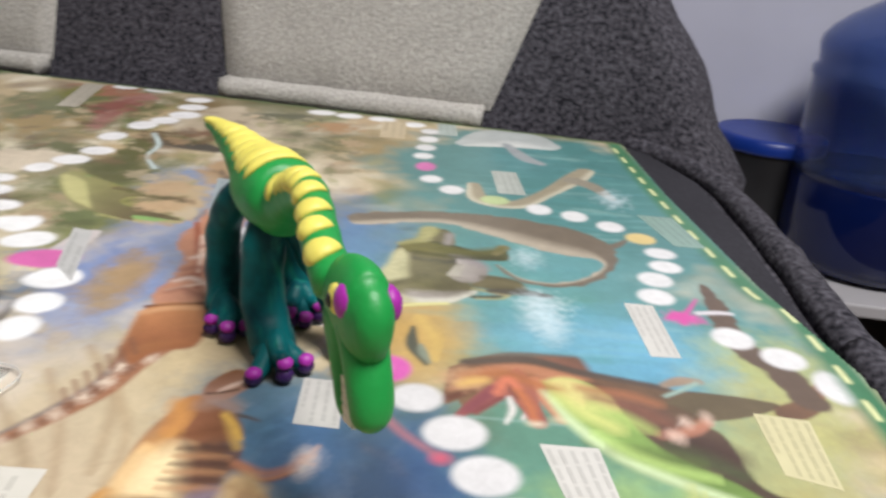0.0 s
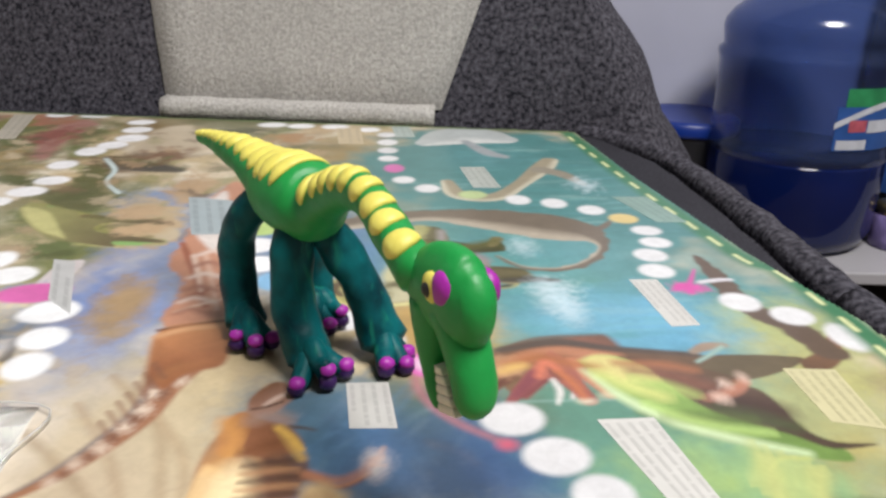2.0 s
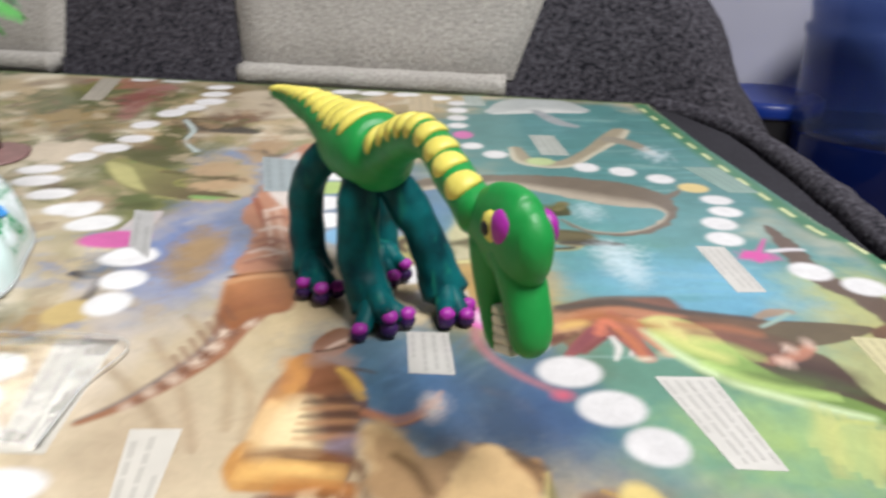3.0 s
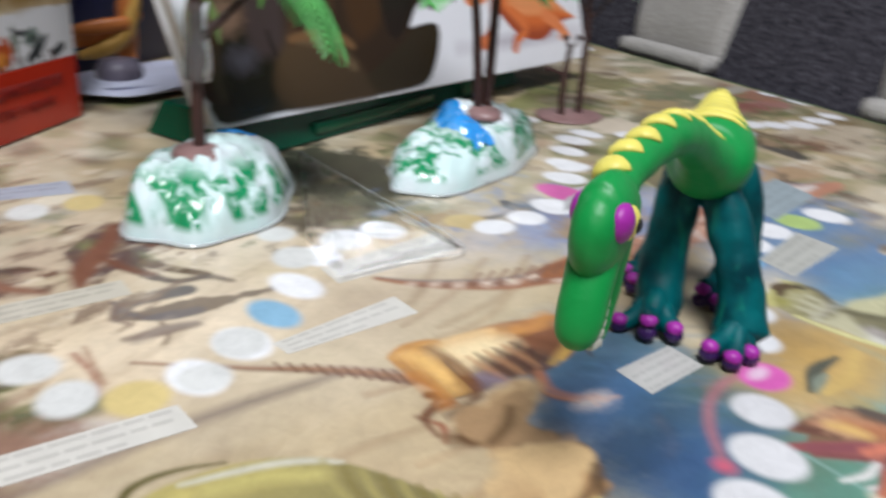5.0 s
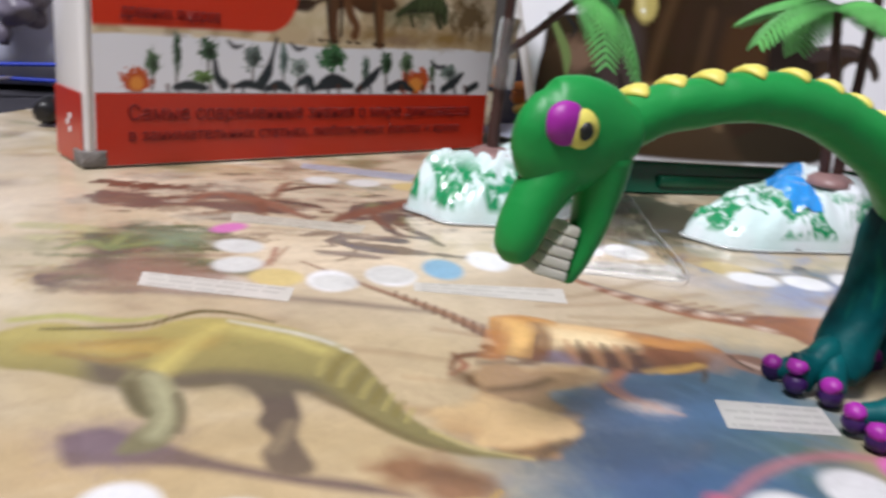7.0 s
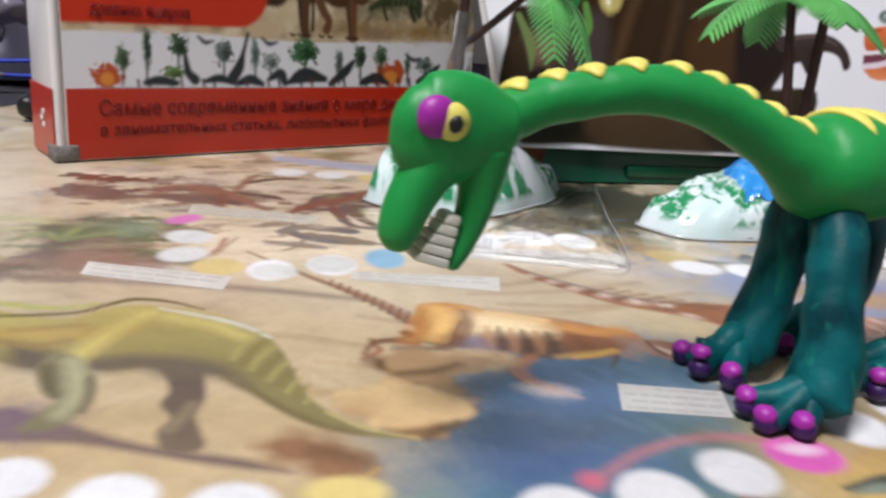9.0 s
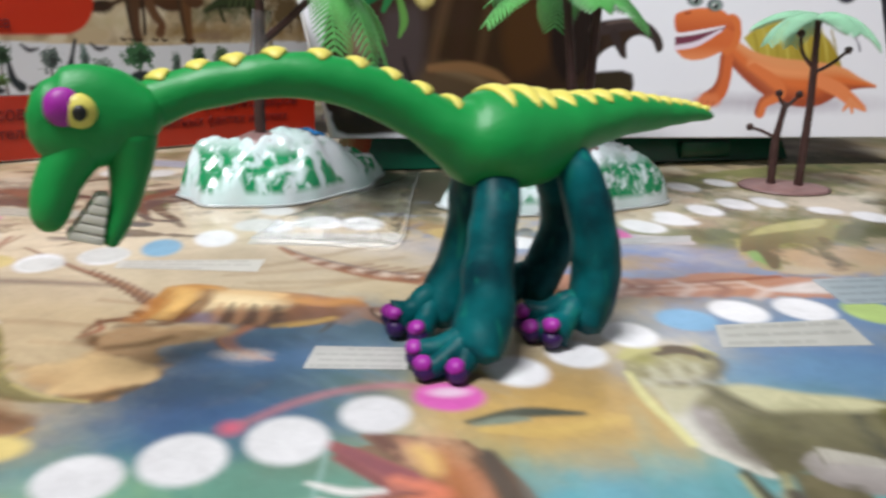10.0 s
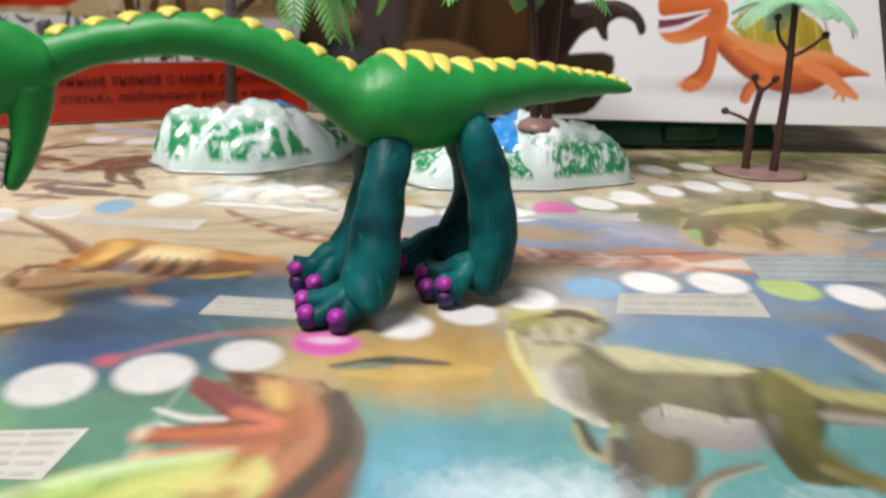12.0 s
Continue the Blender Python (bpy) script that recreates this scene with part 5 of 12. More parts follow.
pr.stroke([(-0.0449, 0.1837, 0.0003), (-0.0378, 0.1846, 0.0003)], (0.120, 0.051, 0.027), soft=0.0006)
pr.stroke([(-0.0431, 0.1867, 0.0003), (-0.0356, 0.1877, 0.0003)], (0.120, 0.051, 0.027), soft=0.0006)
pr.stroke([(-0.0412, 0.1897, 0.0003), (-0.0335, 0.1907, 0.0003)], (0.120, 0.051, 0.027), soft=0.0006)
pr.stroke([(-0.0394, 0.1927, 0.0003), (-0.0313, 0.1937, 0.0003)], (0.120, 0.051, 0.027), soft=0.0006)
pr.stroke([(-0.0377, 0.1955, 0.0003), (-0.0293, 0.1965, 0.0003)], (0.120, 0.051, 0.027), soft=0.0006)
pr.stroke([(-0.0227, 0.1983, 0.0018), (-0.0207, 0.2027, 0.0024), (-0.0203, 0.2084, 0.0020)], (0.102, 0.048, 0.024), soft=0.00084)
pr.stroke([(-0.0175, 0.2021, 0.0012), (-0.0164, 0.1961, 0.0013), (-0.0140, 0.1918, 0.0009), (-0.0156, 0.1908, 0.0006)], (0.160, 0.079, 0.043), soft=0.00084)
pr.stroke([(-0.0125, 0.1929, 0.0007), (-0.0091, 0.1945, 0.0011), (-0.0037, 0.1922, 0.0007)], (0.253, 0.102, 0.059), soft=0.00084)
pr.shape([(-0.0438, 0.2142), (-0.0465, 0.2196), (-0.0484, 0.2309), (-0.0482, 0.2424), (-0.0455, 0.2503), (-0.0378, 0.2515), (-0.0224, 0.2402), (-0.0197, 0.2301), (-0.0222, 0.2232), (-0.0184, 0.2114), (-0.0207, 0.2090), (-0.0322, 0.2110)], (0.305, 0.165, 0.083), soft=0.00084, fade=(-0.0484, 0.2309, -0.0232, 0.2239, (0.129, 0.066, 0.051)))
pr.shape([(-0.0287, 0.2153), (-0.0301, 0.2232), (-0.0275, 0.2289), (-0.0315, 0.2419), (-0.0273, 0.2433), (-0.0209, 0.2376), (-0.0217, 0.2286), (-0.0214, 0.2223), (-0.0184, 0.2126)], (0.102, 0.079, 0.090), soft=0.00132)
pr.stroke([(-0.0384, 0.2264, 0.0004), (-0.0335, 0.2216, 0.0007), (-0.0294, 0.2174, 0.0004)], (0.048, 0.019, 0.011), soft=0.00084)
pr.stroke([(-0.0379, 0.2291, 0.0004), (-0.0330, 0.2242, 0.0007), (-0.0289, 0.2200, 0.0004)], (0.381, 0.188, 0.079), soft=0.00084)
pr.stroke([(-0.0374, 0.2318, 0.0004), (-0.0325, 0.2269, 0.0007), (-0.0284, 0.2225, 0.0004)], (0.048, 0.019, 0.011), soft=0.00084)
pr.stroke([(-0.0370, 0.2345, 0.0004), (-0.0320, 0.2295, 0.0007), (-0.0279, 0.2251, 0.0004)], (0.381, 0.188, 0.079), soft=0.00084)
pr.stroke([(-0.0365, 0.2373, 0.0004), (-0.0316, 0.2321, 0.0007), (-0.0274, 0.2276, 0.0005)], (0.048, 0.019, 0.011), soft=0.00084)
pr.stroke([(-0.0360, 0.2401, 0.0004), (-0.0311, 0.2348, 0.0007), (-0.0269, 0.2302, 0.0005)], (0.381, 0.188, 0.079), soft=0.00084)
pr.stroke([(-0.0355, 0.2429, 0.0004), (-0.0306, 0.2375, 0.0007), (-0.0264, 0.2329, 0.0005)], (0.048, 0.019, 0.011), soft=0.00084)
pr.stroke([(-0.0350, 0.2457, 0.0004), (-0.0301, 0.2403, 0.0007), (-0.0259, 0.2355, 0.0005)], (0.381, 0.188, 0.079), soft=0.00084)
pr.shape([(-0.0458, 0.2146), (-0.0469, 0.2222), (-0.0472, 0.2301), (-0.0460, 0.2347), (-0.0398, 0.2298), (-0.0366, 0.2225), (-0.0344, 0.2165), (-0.0378, 0.2136)], (0.707, 0.530, 0.305), soft=0.00108, fade=(-0.0459, 0.2193, -0.0355, 0.2226, (0.563, 0.338, 0.139)))
pr.shape([(-0.0441, 0.1966), (-0.0487, 0.2033), (-0.0488, 0.2113), (-0.0461, 0.2155), (-0.0362, 0.2127), (-0.0304, 0.2151), (-0.0203, 0.2098), (-0.0198, 0.2032), (-0.0267, 0.1999), (-0.0346, 0.1973)], (0.447, 0.226, 0.069), soft=0.00084, fade=(-0.0442, 0.2032, -0.0209, 0.2086, (0.120, 0.051, 0.022)))
pr.stroke([(-0.0432, 0.2001, 0.0013), (-0.0409, 0.2051, 0.0020), (-0.0336, 0.2067, 0.0019), (-0.0274, 0.2063, 0.0013)], (0.621, 0.390, 0.144), soft=0.0018)
pr.stroke([(-0.0356, 0.2109, 0.0007), (-0.0283, 0.2098, 0.0009), (-0.0211, 0.2082, 0.0006)], (0.079, 0.025, 0.009), soft=0.00096)
pr.shape([(-0.0470, 0.2544), (-0.0444, 0.2594), (-0.0399, 0.2587), (-0.0366, 0.2470), (-0.0399, 0.2400), (-0.0452, 0.2393)], (0.329, 0.149, 0.062), soft=0.00096)
pr.shape([(-0.0404, 0.2580), (-0.0325, 0.2564), (-0.0273, 0.2520), (-0.0230, 0.2435), (-0.0284, 0.2387), (-0.0382, 0.2397)], (0.213, 0.087, 0.043), soft=0.0012)
pr.shape([(-0.0421, 0.2605), (-0.0427, 0.2666), (-0.0406, 0.2728), (-0.0373, 0.2770), (-0.0330, 0.2761), (-0.0295, 0.2699), (-0.0314, 0.2640), (-0.0339, 0.2596), (-0.0384, 0.2569)], (0.171, 0.072, 0.036), soft=0.00072, fade=(-0.0408, 0.2727, -0.0322, 0.2625, (0.297, 0.171, 0.129)))
pr.stroke([(-0.0374, 0.2639, 0.0007), (-0.0348, 0.2678, 0.0010), (-0.0319, 0.2710, 0.0008)], (0.508, 0.372, 0.305), soft=0.00084)
pr.stroke([(-0.0406, 0.2613, 0.0005), (-0.0374, 0.2625, 0.0005), (-0.0326, 0.2659, 0.0004)], (0.033, 0.012, 0.008), soft=0.00054)
pr.stroke([(-0.0363, 0.2579, 0.0012), (-0.0322, 0.2565, 0.0014), (-0.0284, 0.2551, 0.0009)], (0.226, 0.194, 0.219), soft=0.0012)
pr.stroke([(-0.0311, 0.2518, 0.0009), (-0.0270, 0.2483, 0.0011), (-0.0228, 0.2424, 0.0008)], (0.563, 0.329, 0.062), soft=0.00072)
pr.stroke([(-0.0280, 0.2532, 0.0007), (-0.0239, 0.2525, 0.0007), (-0.0207, 0.2517, 0.0003)], (0.079, 0.051, 0.040), soft=0.00072)
pr.stroke([(-0.0216, 0.2320, 0.0016), (-0.0166, 0.2300, 0.0016), (-0.0119, 0.2271, 0.0011), (-0.0077, 0.2286, 0.0010), (-0.0038, 0.2328, 0.0010)], (0.321, 0.144, 0.079), soft=0.00096, belly=(0.22, 0.09, 0.05))
pr.blob(-0.0024, 0.2362, 0.0014, 0.0032, 8, (0.597, 0.508, 0.457), soft=0.003, rough=0.3, seed=211, amount=1)
pr.stroke([(-0.0212, 0.2010, 0.0008), (-0.0180, 0.1965, 0.0008), (-0.0155, 0.1929, 0.0009), (-0.0117, 0.1916, 0.0009), (-0.0066, 0.1915, 0.0006)], (0.139, 0.059, 0.031), soft=0.00084)
pr.stroke([(-0.0043, 0.1928, 0.0006), (-0.0061, 0.2051, 0.0013), (-0.0125, 0.2152, 0.0009)], (0.226, 0.139, 0.079), soft=0.003)
# golden raptor: hide
pr.stroke([(-0.0414, 0.2398, 0.0015), (-0.0443, 0.2284, 0.0018), (-0.0437, 0.2136, 0.0018), (-0.0425, 0.2007, 0.0016)], (0.469, 0.239, 0.074), soft=0.0042)
pr.shape([(-0.0443, 0.2284), (-0.0385, 0.2351), (-0.0319, 0.2311), (-0.0288, 0.2156), (-0.0367, 0.2132), (-0.0426, 0.2115)], (0.713, 0.567, 0.338), soft=0.0048)
pr.shape([(-0.0343, 0.2346), (-0.0288, 0.2404), (-0.0228, 0.2378), (-0.0189, 0.2217), (-0.0232, 0.2164), (-0.0293, 0.2188)], (0.123, 0.061, 0.037), soft=0.0036)
pr.stroke([(-0.0367, 0.2343, 0.0003), (-0.0300, 0.2363, 0.0005), (-0.0234, 0.2377, 0.0004)], (0.047, 0.022, 0.018), soft=0.0018)
pr.stroke([(-0.0364, 0.2308, 0.0003), (-0.0292, 0.2328, 0.0005), (-0.0227, 0.2342, 0.0004)], (0.356, 0.181, 0.089), soft=0.0018)
pr.stroke([(-0.0361, 0.2274, 0.0003), (-0.0284, 0.2295, 0.0005), (-0.0220, 0.2309, 0.0004)], (0.047, 0.022, 0.018), soft=0.0018)
pr.stroke([(-0.0358, 0.2241, 0.0003), (-0.0276, 0.2262, 0.0005), (-0.0213, 0.2276, 0.0003)], (0.356, 0.181, 0.089), soft=0.0018)
pr.stroke([(-0.0355, 0.2209, 0.0003), (-0.0268, 0.2231, 0.0005), (-0.0206, 0.2244, 0.0003)], (0.047, 0.022, 0.018), soft=0.0018)
pr.stroke([(-0.0352, 0.2178, 0.0003), (-0.0261, 0.2200, 0.0005), (-0.0200, 0.2213, 0.0003)], (0.356, 0.181, 0.089), soft=0.0018)
pr.stroke([(-0.0245, 0.2157, 0.0013), (-0.0214, 0.2185, 0.0016), (-0.0183, 0.2203, 0.0011)], (0.187, 0.148, 0.193), soft=0.0036)
pr.stroke([(-0.0442, 0.2099, 0.0007), (-0.0337, 0.2127, 0.0011), (-0.0238, 0.2126, 0.0011), (-0.0171, 0.2091, 0.0009)], (0.123, 0.047, 0.019), soft=0.003)
pr.stroke([(-0.0421, 0.2037, 0.0015), (-0.0319, 0.2063, 0.0019), (-0.0221, 0.2055, 0.0017)], (0.662, 0.401, 0.133), soft=0.0048)
pr.stroke([(-0.0324, 0.1988, 0.0011), (-0.0236, 0.2008, 0.0014), (-0.0169, 0.2005, 0.0011)], (0.420, 0.164, 0.039), soft=0.0042)
pr.stroke([(-0.0174, 0.2104, 0.0010), (-0.0142, 0.2044, 0.0013), (-0.0126, 0.1987, 0.0011)], (0.074, 0.028, 0.013), soft=0.003)
pr.stroke([(-0.0463, 0.2545, 0.0019), (-0.0423, 0.2475, 0.0020), (-0.0419, 0.2415, 0.0015)], (0.490, 0.232, 0.067), soft=0.0036)
pr.stroke([(-0.0391, 0.2555, 0.0016), (-0.0348, 0.2588, 0.0021), (-0.0300, 0.2568, 0.0014)], (0.306, 0.199, 0.153), soft=0.0036)
pr.stroke([(-0.0383, 0.2402, 0.0008), (-0.0328, 0.2439, 0.0011), (-0.0284, 0.2457, 0.0009)], (0.143, 0.055, 0.024), soft=0.003)
pr.stroke([(-0.0310, 0.2528, 0.0007), (-0.0256, 0.2449, 0.0011), (-0.0220, 0.2385, 0.0006)], (0.567, 0.356, 0.097), soft=0.0018)
pr.stroke([(-0.0191, 0.2318, 0.0010), (-0.0112, 0.2297, 0.0010), (-0.0054, 0.2336, 0.0008), (-0.0030, 0.2388, 0.0008)], (0.373, 0.153, 0.089), soft=0.0018)
pr.stroke([(-0.0033, 0.2366, 0.0004), (-0.0017, 0.2410, 0.0004), (-0.0008, 0.2442, 0.0002)], (0.459, 0.267, 0.187), soft=0.0012)
pr.stroke([(-0.0033, 0.2366, 0.0004), (-0.0014, 0.2385, 0.0004), (-0.0004, 0.2403, 0.0002)], (0.459, 0.267, 0.187), soft=0.0012)
pr.stroke([(-0.0033, 0.2366, 0.0004), (-0.0011, 0.2361, 0.0004), (0.0000, 0.2365, 0.0002)], (0.459, 0.267, 0.187), soft=0.0012)
pr.blob(-0.0017, 0.2379, 0.0023, 0.0032, 8, (0.511, 0.469, 0.469), soft=0.004, rough=0.3, seed=9, amount=0.6)
# rocks by the water
pr.shape([(-0.0153, 0.2105), (-0.0193, 0.2212), (-0.0189, 0.2278), (-0.0122, 0.2274), (-0.0063, 0.2212), (-0.0033, 0.2136), (-0.0054, 0.2047), (-0.0090, 0.1970)], (0.408, 0.282, 0.149), soft=0.0018, rough=0.001, seed=214)
pr.shape([(-0.0056, 0.1934), (-0.0064, 0.2003), (-0.0033, 0.2101), (0.0031, 0.2159), (0.0072, 0.2215), (0.0078, 0.2123), (0.0035, 0.2021), (-0.0004, 0.1950)], (0.111, 0.059, 0.027), soft=0.0018, rough=0.001, seed=215)
pr.shape([(0.0061, 0.2036), (0.0058, 0.2121), (0.0087, 0.2203), (0.0144, 0.2209), (0.0212, 0.2179), (0.0288, 0.2124), (0.0197, 0.1912), (0.0112, 0.1953)], (0.487, 0.346, 0.182), soft=0.00156, fade=(0.0073, 0.2060, 0.0246, 0.2140, (0.329, 0.188, 0.083)), rough=0.001, seed=216)
pr.stroke([(0.0120, 0.2211, 0.0007), (0.0194, 0.2187, 0.0012), (0.0273, 0.2143, 0.0009)], (0.066, 0.036, 0.017), soft=0.0018)
pr.shape([(-0.0173, 0.2224), (-0.0117, 0.2241), (-0.0062, 0.2186), (-0.0001, 0.2158), (0.0050, 0.2178), (0.0089, 0.2216), (0.0056, 0.2113), (0.0054, 0.2003), (-0.0116, 0.1980), (-0.0136, 0.2109)], (0.290, 0.182, 0.094), soft=0.00156, rough=0.0014, seed=212)
pr.shape([(0.0060, 0.2071), (0.0080, 0.2155), (0.0142, 0.2223), (0.0210, 0.2166), (0.0245, 0.2095), (0.0259, 0.2018), (0.0055, 0.1991)], (0.487, 0.338, 0.171), soft=0.00156, rough=0.001, seed=213)
pr.stroke([(-0.0087, 0.2146, 0.0011), (-0.0031, 0.2097, 0.0013), (0.0013, 0.2021, 0.0011)], (0.094, 0.051, 0.022), soft=0.0018)
pr.stroke([(0.0196, 0.2193, 0.0005), (0.0252, 0.2134, 0.0007), (0.0285, 0.2056, 0.0006)], (0.079, 0.048, 0.027), soft=0.0018)
# yellow sail-backed dinosaur
pr.shape([(0.0475, 0.1266), (0.0424, 0.1325), (0.0435, 0.1408), (0.0445, 0.1475), (0.0466, 0.1596), (0.0467, 0.1723), (0.0457, 0.1831), (0.0471, 0.1935), (0.0488, 0.1844), (0.0497, 0.1705), (0.0502, 0.1538), (0.0538, 0.1390), (0.0560, 0.1337)], (0.144, 0.099, 0.085), soft=0.00132)
pr.shape([(0.0163, 0.1504), (0.0149, 0.1587), (0.0254, 0.1656), (0.0343, 0.1678), (0.0443, 0.1747), (0.0480, 0.1684), (0.0420, 0.1637), (0.0367, 0.1637), (0.0319, 0.1588), (0.0255, 0.1573)], (0.089, 0.066, 0.056), soft=0.00099, fade=(0.0175, 0.1557, 0.0470, 0.1713, (0.148, 0.107, 0.075)))
pr.stroke([(0.0403, 0.1654, 0.0012), (0.0345, 0.1653, 0.0013), (0.0297, 0.1647, 0.0010)], (0.214, 0.162, 0.103), soft=0.00132)
pr.blob(0.0468, 0.1359, 0.0093, 0.0075, 109, (0.166, 0.119, 0.166), soft=0.0044, rough=0.25, seed=3, amount=0.5)
pr.shape([(0.0132, 0.0856), (0.0042, 0.0904), (0.0007, 0.0972), (0.0011, 0.1086), (-0.0019, 0.1161), (-0.0102, 0.1202), (-0.0155, 0.1268), (-0.0171, 0.1374), (-0.0167, 0.1473), (-0.0140, 0.1565), (-0.0090, 0.1648), (-0.0009, 0.1725), (0.0105, 0.1804), (0.0183, 0.1859), (0.0232, 0.1918), (0.0281, 0.2008), (0.0284, 0.2132), (0.0310, 0.2017), (0.0305, 0.1921), (0.0271, 0.1835), (0.0219, 0.1757), (0.0164, 0.1687), (0.0155, 0.1629), (0.0166, 0.1566), (0.0174, 0.1474), (0.0214, 0.1415), (0.0231, 0.1317), (0.0262, 0.1249), (0.0260, 0.1171), (0.0255, 0.1082), (0.0263, 0.0974)], (0.337, 0.282, 0.096), soft=0.0008, fade=(-0.0080, 0.1296, 0.0186, 0.1440, (0.181, 0.153, 0.064)))
pr.shape([(0.0171, 0.1130), (0.0172, 0.1218), (0.0179, 0.1323), (0.0125, 0.1417), (0.0102, 0.1533), (0.0115, 0.1637), (0.0191, 0.1725), (0.0170, 0.1636), (0.0201, 0.1584), (0.0207, 0.1534), (0.0191, 0.1470), (0.0231, 0.1399), (0.0263, 0.1311), (0.0266, 0.1203)], (0.111, 0.089, 0.062), soft=0.00264)
pr.stroke([(0.0152, 0.0996, 0.0029), (0.0099, 0.1135, 0.0036), (0.0058, 0.1243, 0.0036), (-0.0015, 0.1334, 0.0031)], (0.344, 0.244, 0.075), soft=0.00264)
pr.stroke([(0.0162, 0.1064, 0.0008), (0.0159, 0.1180, 0.0010), (0.0111, 0.1234, 0.0008)], (0.226, 0.139, 0.054), soft=0.00198)
pr.stroke([(0.0103, 0.1078, 0.0008), (0.0056, 0.1150, 0.0009), (0.0013, 0.1213, 0.0007)], (0.262, 0.171, 0.058), soft=0.00165)
pr.stroke([(-0.0103, 0.1311, 0.0021), (0.0014, 0.1298, 0.0024), (0.0147, 0.1302, 0.0024), (0.0247, 0.1314, 0.0018)], (0.441, 0.367, 0.119), soft=0.00264)
pr.stroke([(-0.0014, 0.1381, 0.0022), (-0.0001, 0.1494, 0.0028), (0.0031, 0.1598, 0.0025)], (0.237, 0.203, 0.075), soft=0.0033)
pr.stroke([(-0.0104, 0.1378, 0.0016), (-0.0099, 0.1490, 0.0021), (-0.0057, 0.1602, 0.0020)], (0.416, 0.360, 0.125), soft=0.00231)
pr.shape([(0.0254, 0.1253), (0.0188, 0.1247), (0.0178, 0.1308), (0.0265, 0.1404), (0.0357, 0.1449), (0.0430, 0.1463), (0.0472, 0.1448), (0.0498, 0.1394), (0.0418, 0.1386), (0.0378, 0.1389), (0.0348, 0.1340)], (0.166, 0.148, 0.082), soft=0.00099)
pr.stroke([(0.0203, 0.1309, 0.0017), (0.0272, 0.1366, 0.0020), (0.0351, 0.1414, 0.0017), (0.0421, 0.1427, 0.0013)], (0.337, 0.323, 0.193), soft=0.00231)
pr.stroke([(0.0246, 0.1275, 0.0011), (0.0310, 0.1323, 0.0011), (0.0353, 0.1370, 0.0008)], (0.099, 0.082, 0.043), soft=0.00165)
pr.stroke([(0.0258, 0.1389, 0.0007), (0.0330, 0.1436, 0.0007), (0.0397, 0.1463, 0.0006)], (0.119, 0.096, 0.058), soft=0.00132)
pr.stroke([(-0.0152, 0.1326, 0.0007), (-0.0146, 0.1419, 0.0010), (-0.0135, 0.1520, 0.0012), (-0.0111, 0.1602, 0.0011), (-0.0074, 0.1666, 0.0007)], (0.458, 0.433, 0.344), soft=0.0008)
pr.stroke([(0.0035, 0.0850, 0.0014), (-0.0032, 0.0941, 0.0017), (-0.0042, 0.1032, 0.0016), (-0.0069, 0.1110, 0.0012), (-0.0119, 0.1158, 0.0010)], (0.337, 0.331, 0.107), soft=0.00099)
pr.stroke([(0.0057, 0.0948, 0.0007), (0.0003, 0.1065, 0.0009), (-0.0053, 0.1153, 0.0009), (-0.0123, 0.1189, 0.0010), (-0.0186, 0.1233, 0.0012), (-0.0204, 0.1323, 0.0008), (-0.0185, 0.1432, 0.0004)], (0.089, 0.073, 0.021), soft=0.0008)
pr.stroke([(-0.0098, 0.1629, 0.0004), (-0.0013, 0.1621, 0.0005), (0.0071, 0.1634, 0.0003)], (0.317, 0.269, 0.096), soft=0.00132)
pr.stroke([(-0.0061, 0.1663, 0.0003), (0.0016, 0.1655, 0.0005), (0.0092, 0.1665, 0.0003)], (0.166, 0.130, 0.038), soft=0.00132)
pr.stroke([(-0.0024, 0.1696, 0.0003), (0.0045, 0.1688, 0.0005), (0.0111, 0.1695, 0.0003)], (0.317, 0.269, 0.096), soft=0.00132)
pr.stroke([(0.0010, 0.1728, 0.0003), (0.0072, 0.1720, 0.0005), (0.0130, 0.1725, 0.0003)], (0.166, 0.130, 0.038), soft=0.00132)
pr.stroke([(0.0044, 0.1758, 0.0003), (0.0099, 0.1751, 0.0005), (0.0149, 0.1754, 0.0003)], (0.317, 0.269, 0.096), soft=0.00132)
pr.stroke([(0.0076, 0.1788, 0.0003), (0.0125, 0.1781, 0.0005), (0.0167, 0.1783, 0.0003)], (0.166, 0.130, 0.038), soft=0.00132)
pr.stroke([(0.0107, 0.1816, 0.0003), (0.0150, 0.1810, 0.0004), (0.0185, 0.1810, 0.0002)], (0.317, 0.269, 0.096), soft=0.00132)
pr.stroke([(0.0137, 0.1843, 0.0003), (0.0174, 0.1838, 0.0004), (0.0202, 0.1838, 0.0002)], (0.166, 0.130, 0.038), soft=0.00132)
pr.stroke([(0.0165, 0.1869, 0.0003), (0.0198, 0.1865, 0.0004), (0.0219, 0.1864, 0.0002)], (0.317, 0.269, 0.096), soft=0.00132)
pr.stroke([(0.0162, 0.1659, 0.0007), (0.0207, 0.1745, 0.0009), (0.0253, 0.1828, 0.0008), (0.0293, 0.1928, 0.0006), (0.0302, 0.2014, 0.0003)], (0.125, 0.092, 0.043), soft=0.00132)
pr.stroke([(0.0241, 0.1923, 0.0005), (0.0277, 0.2019, 0.0005), (0.0283, 0.2126, 0.0002)], (0.384, 0.317, 0.130), soft=0.0008)
pr.shape([(0.0412, 0.1842), (0.0355, 0.1868), (0.0332, 0.1925), (0.0357, 0.1996), (0.0407, 0.2075), (0.0458, 0.2060), (0.0477, 0.2012), (0.0454, 0.1940), (0.0441, 0.1880)], (0.214, 0.111, 0.058), soft=0.00297, rough=0.0012, seed=5)
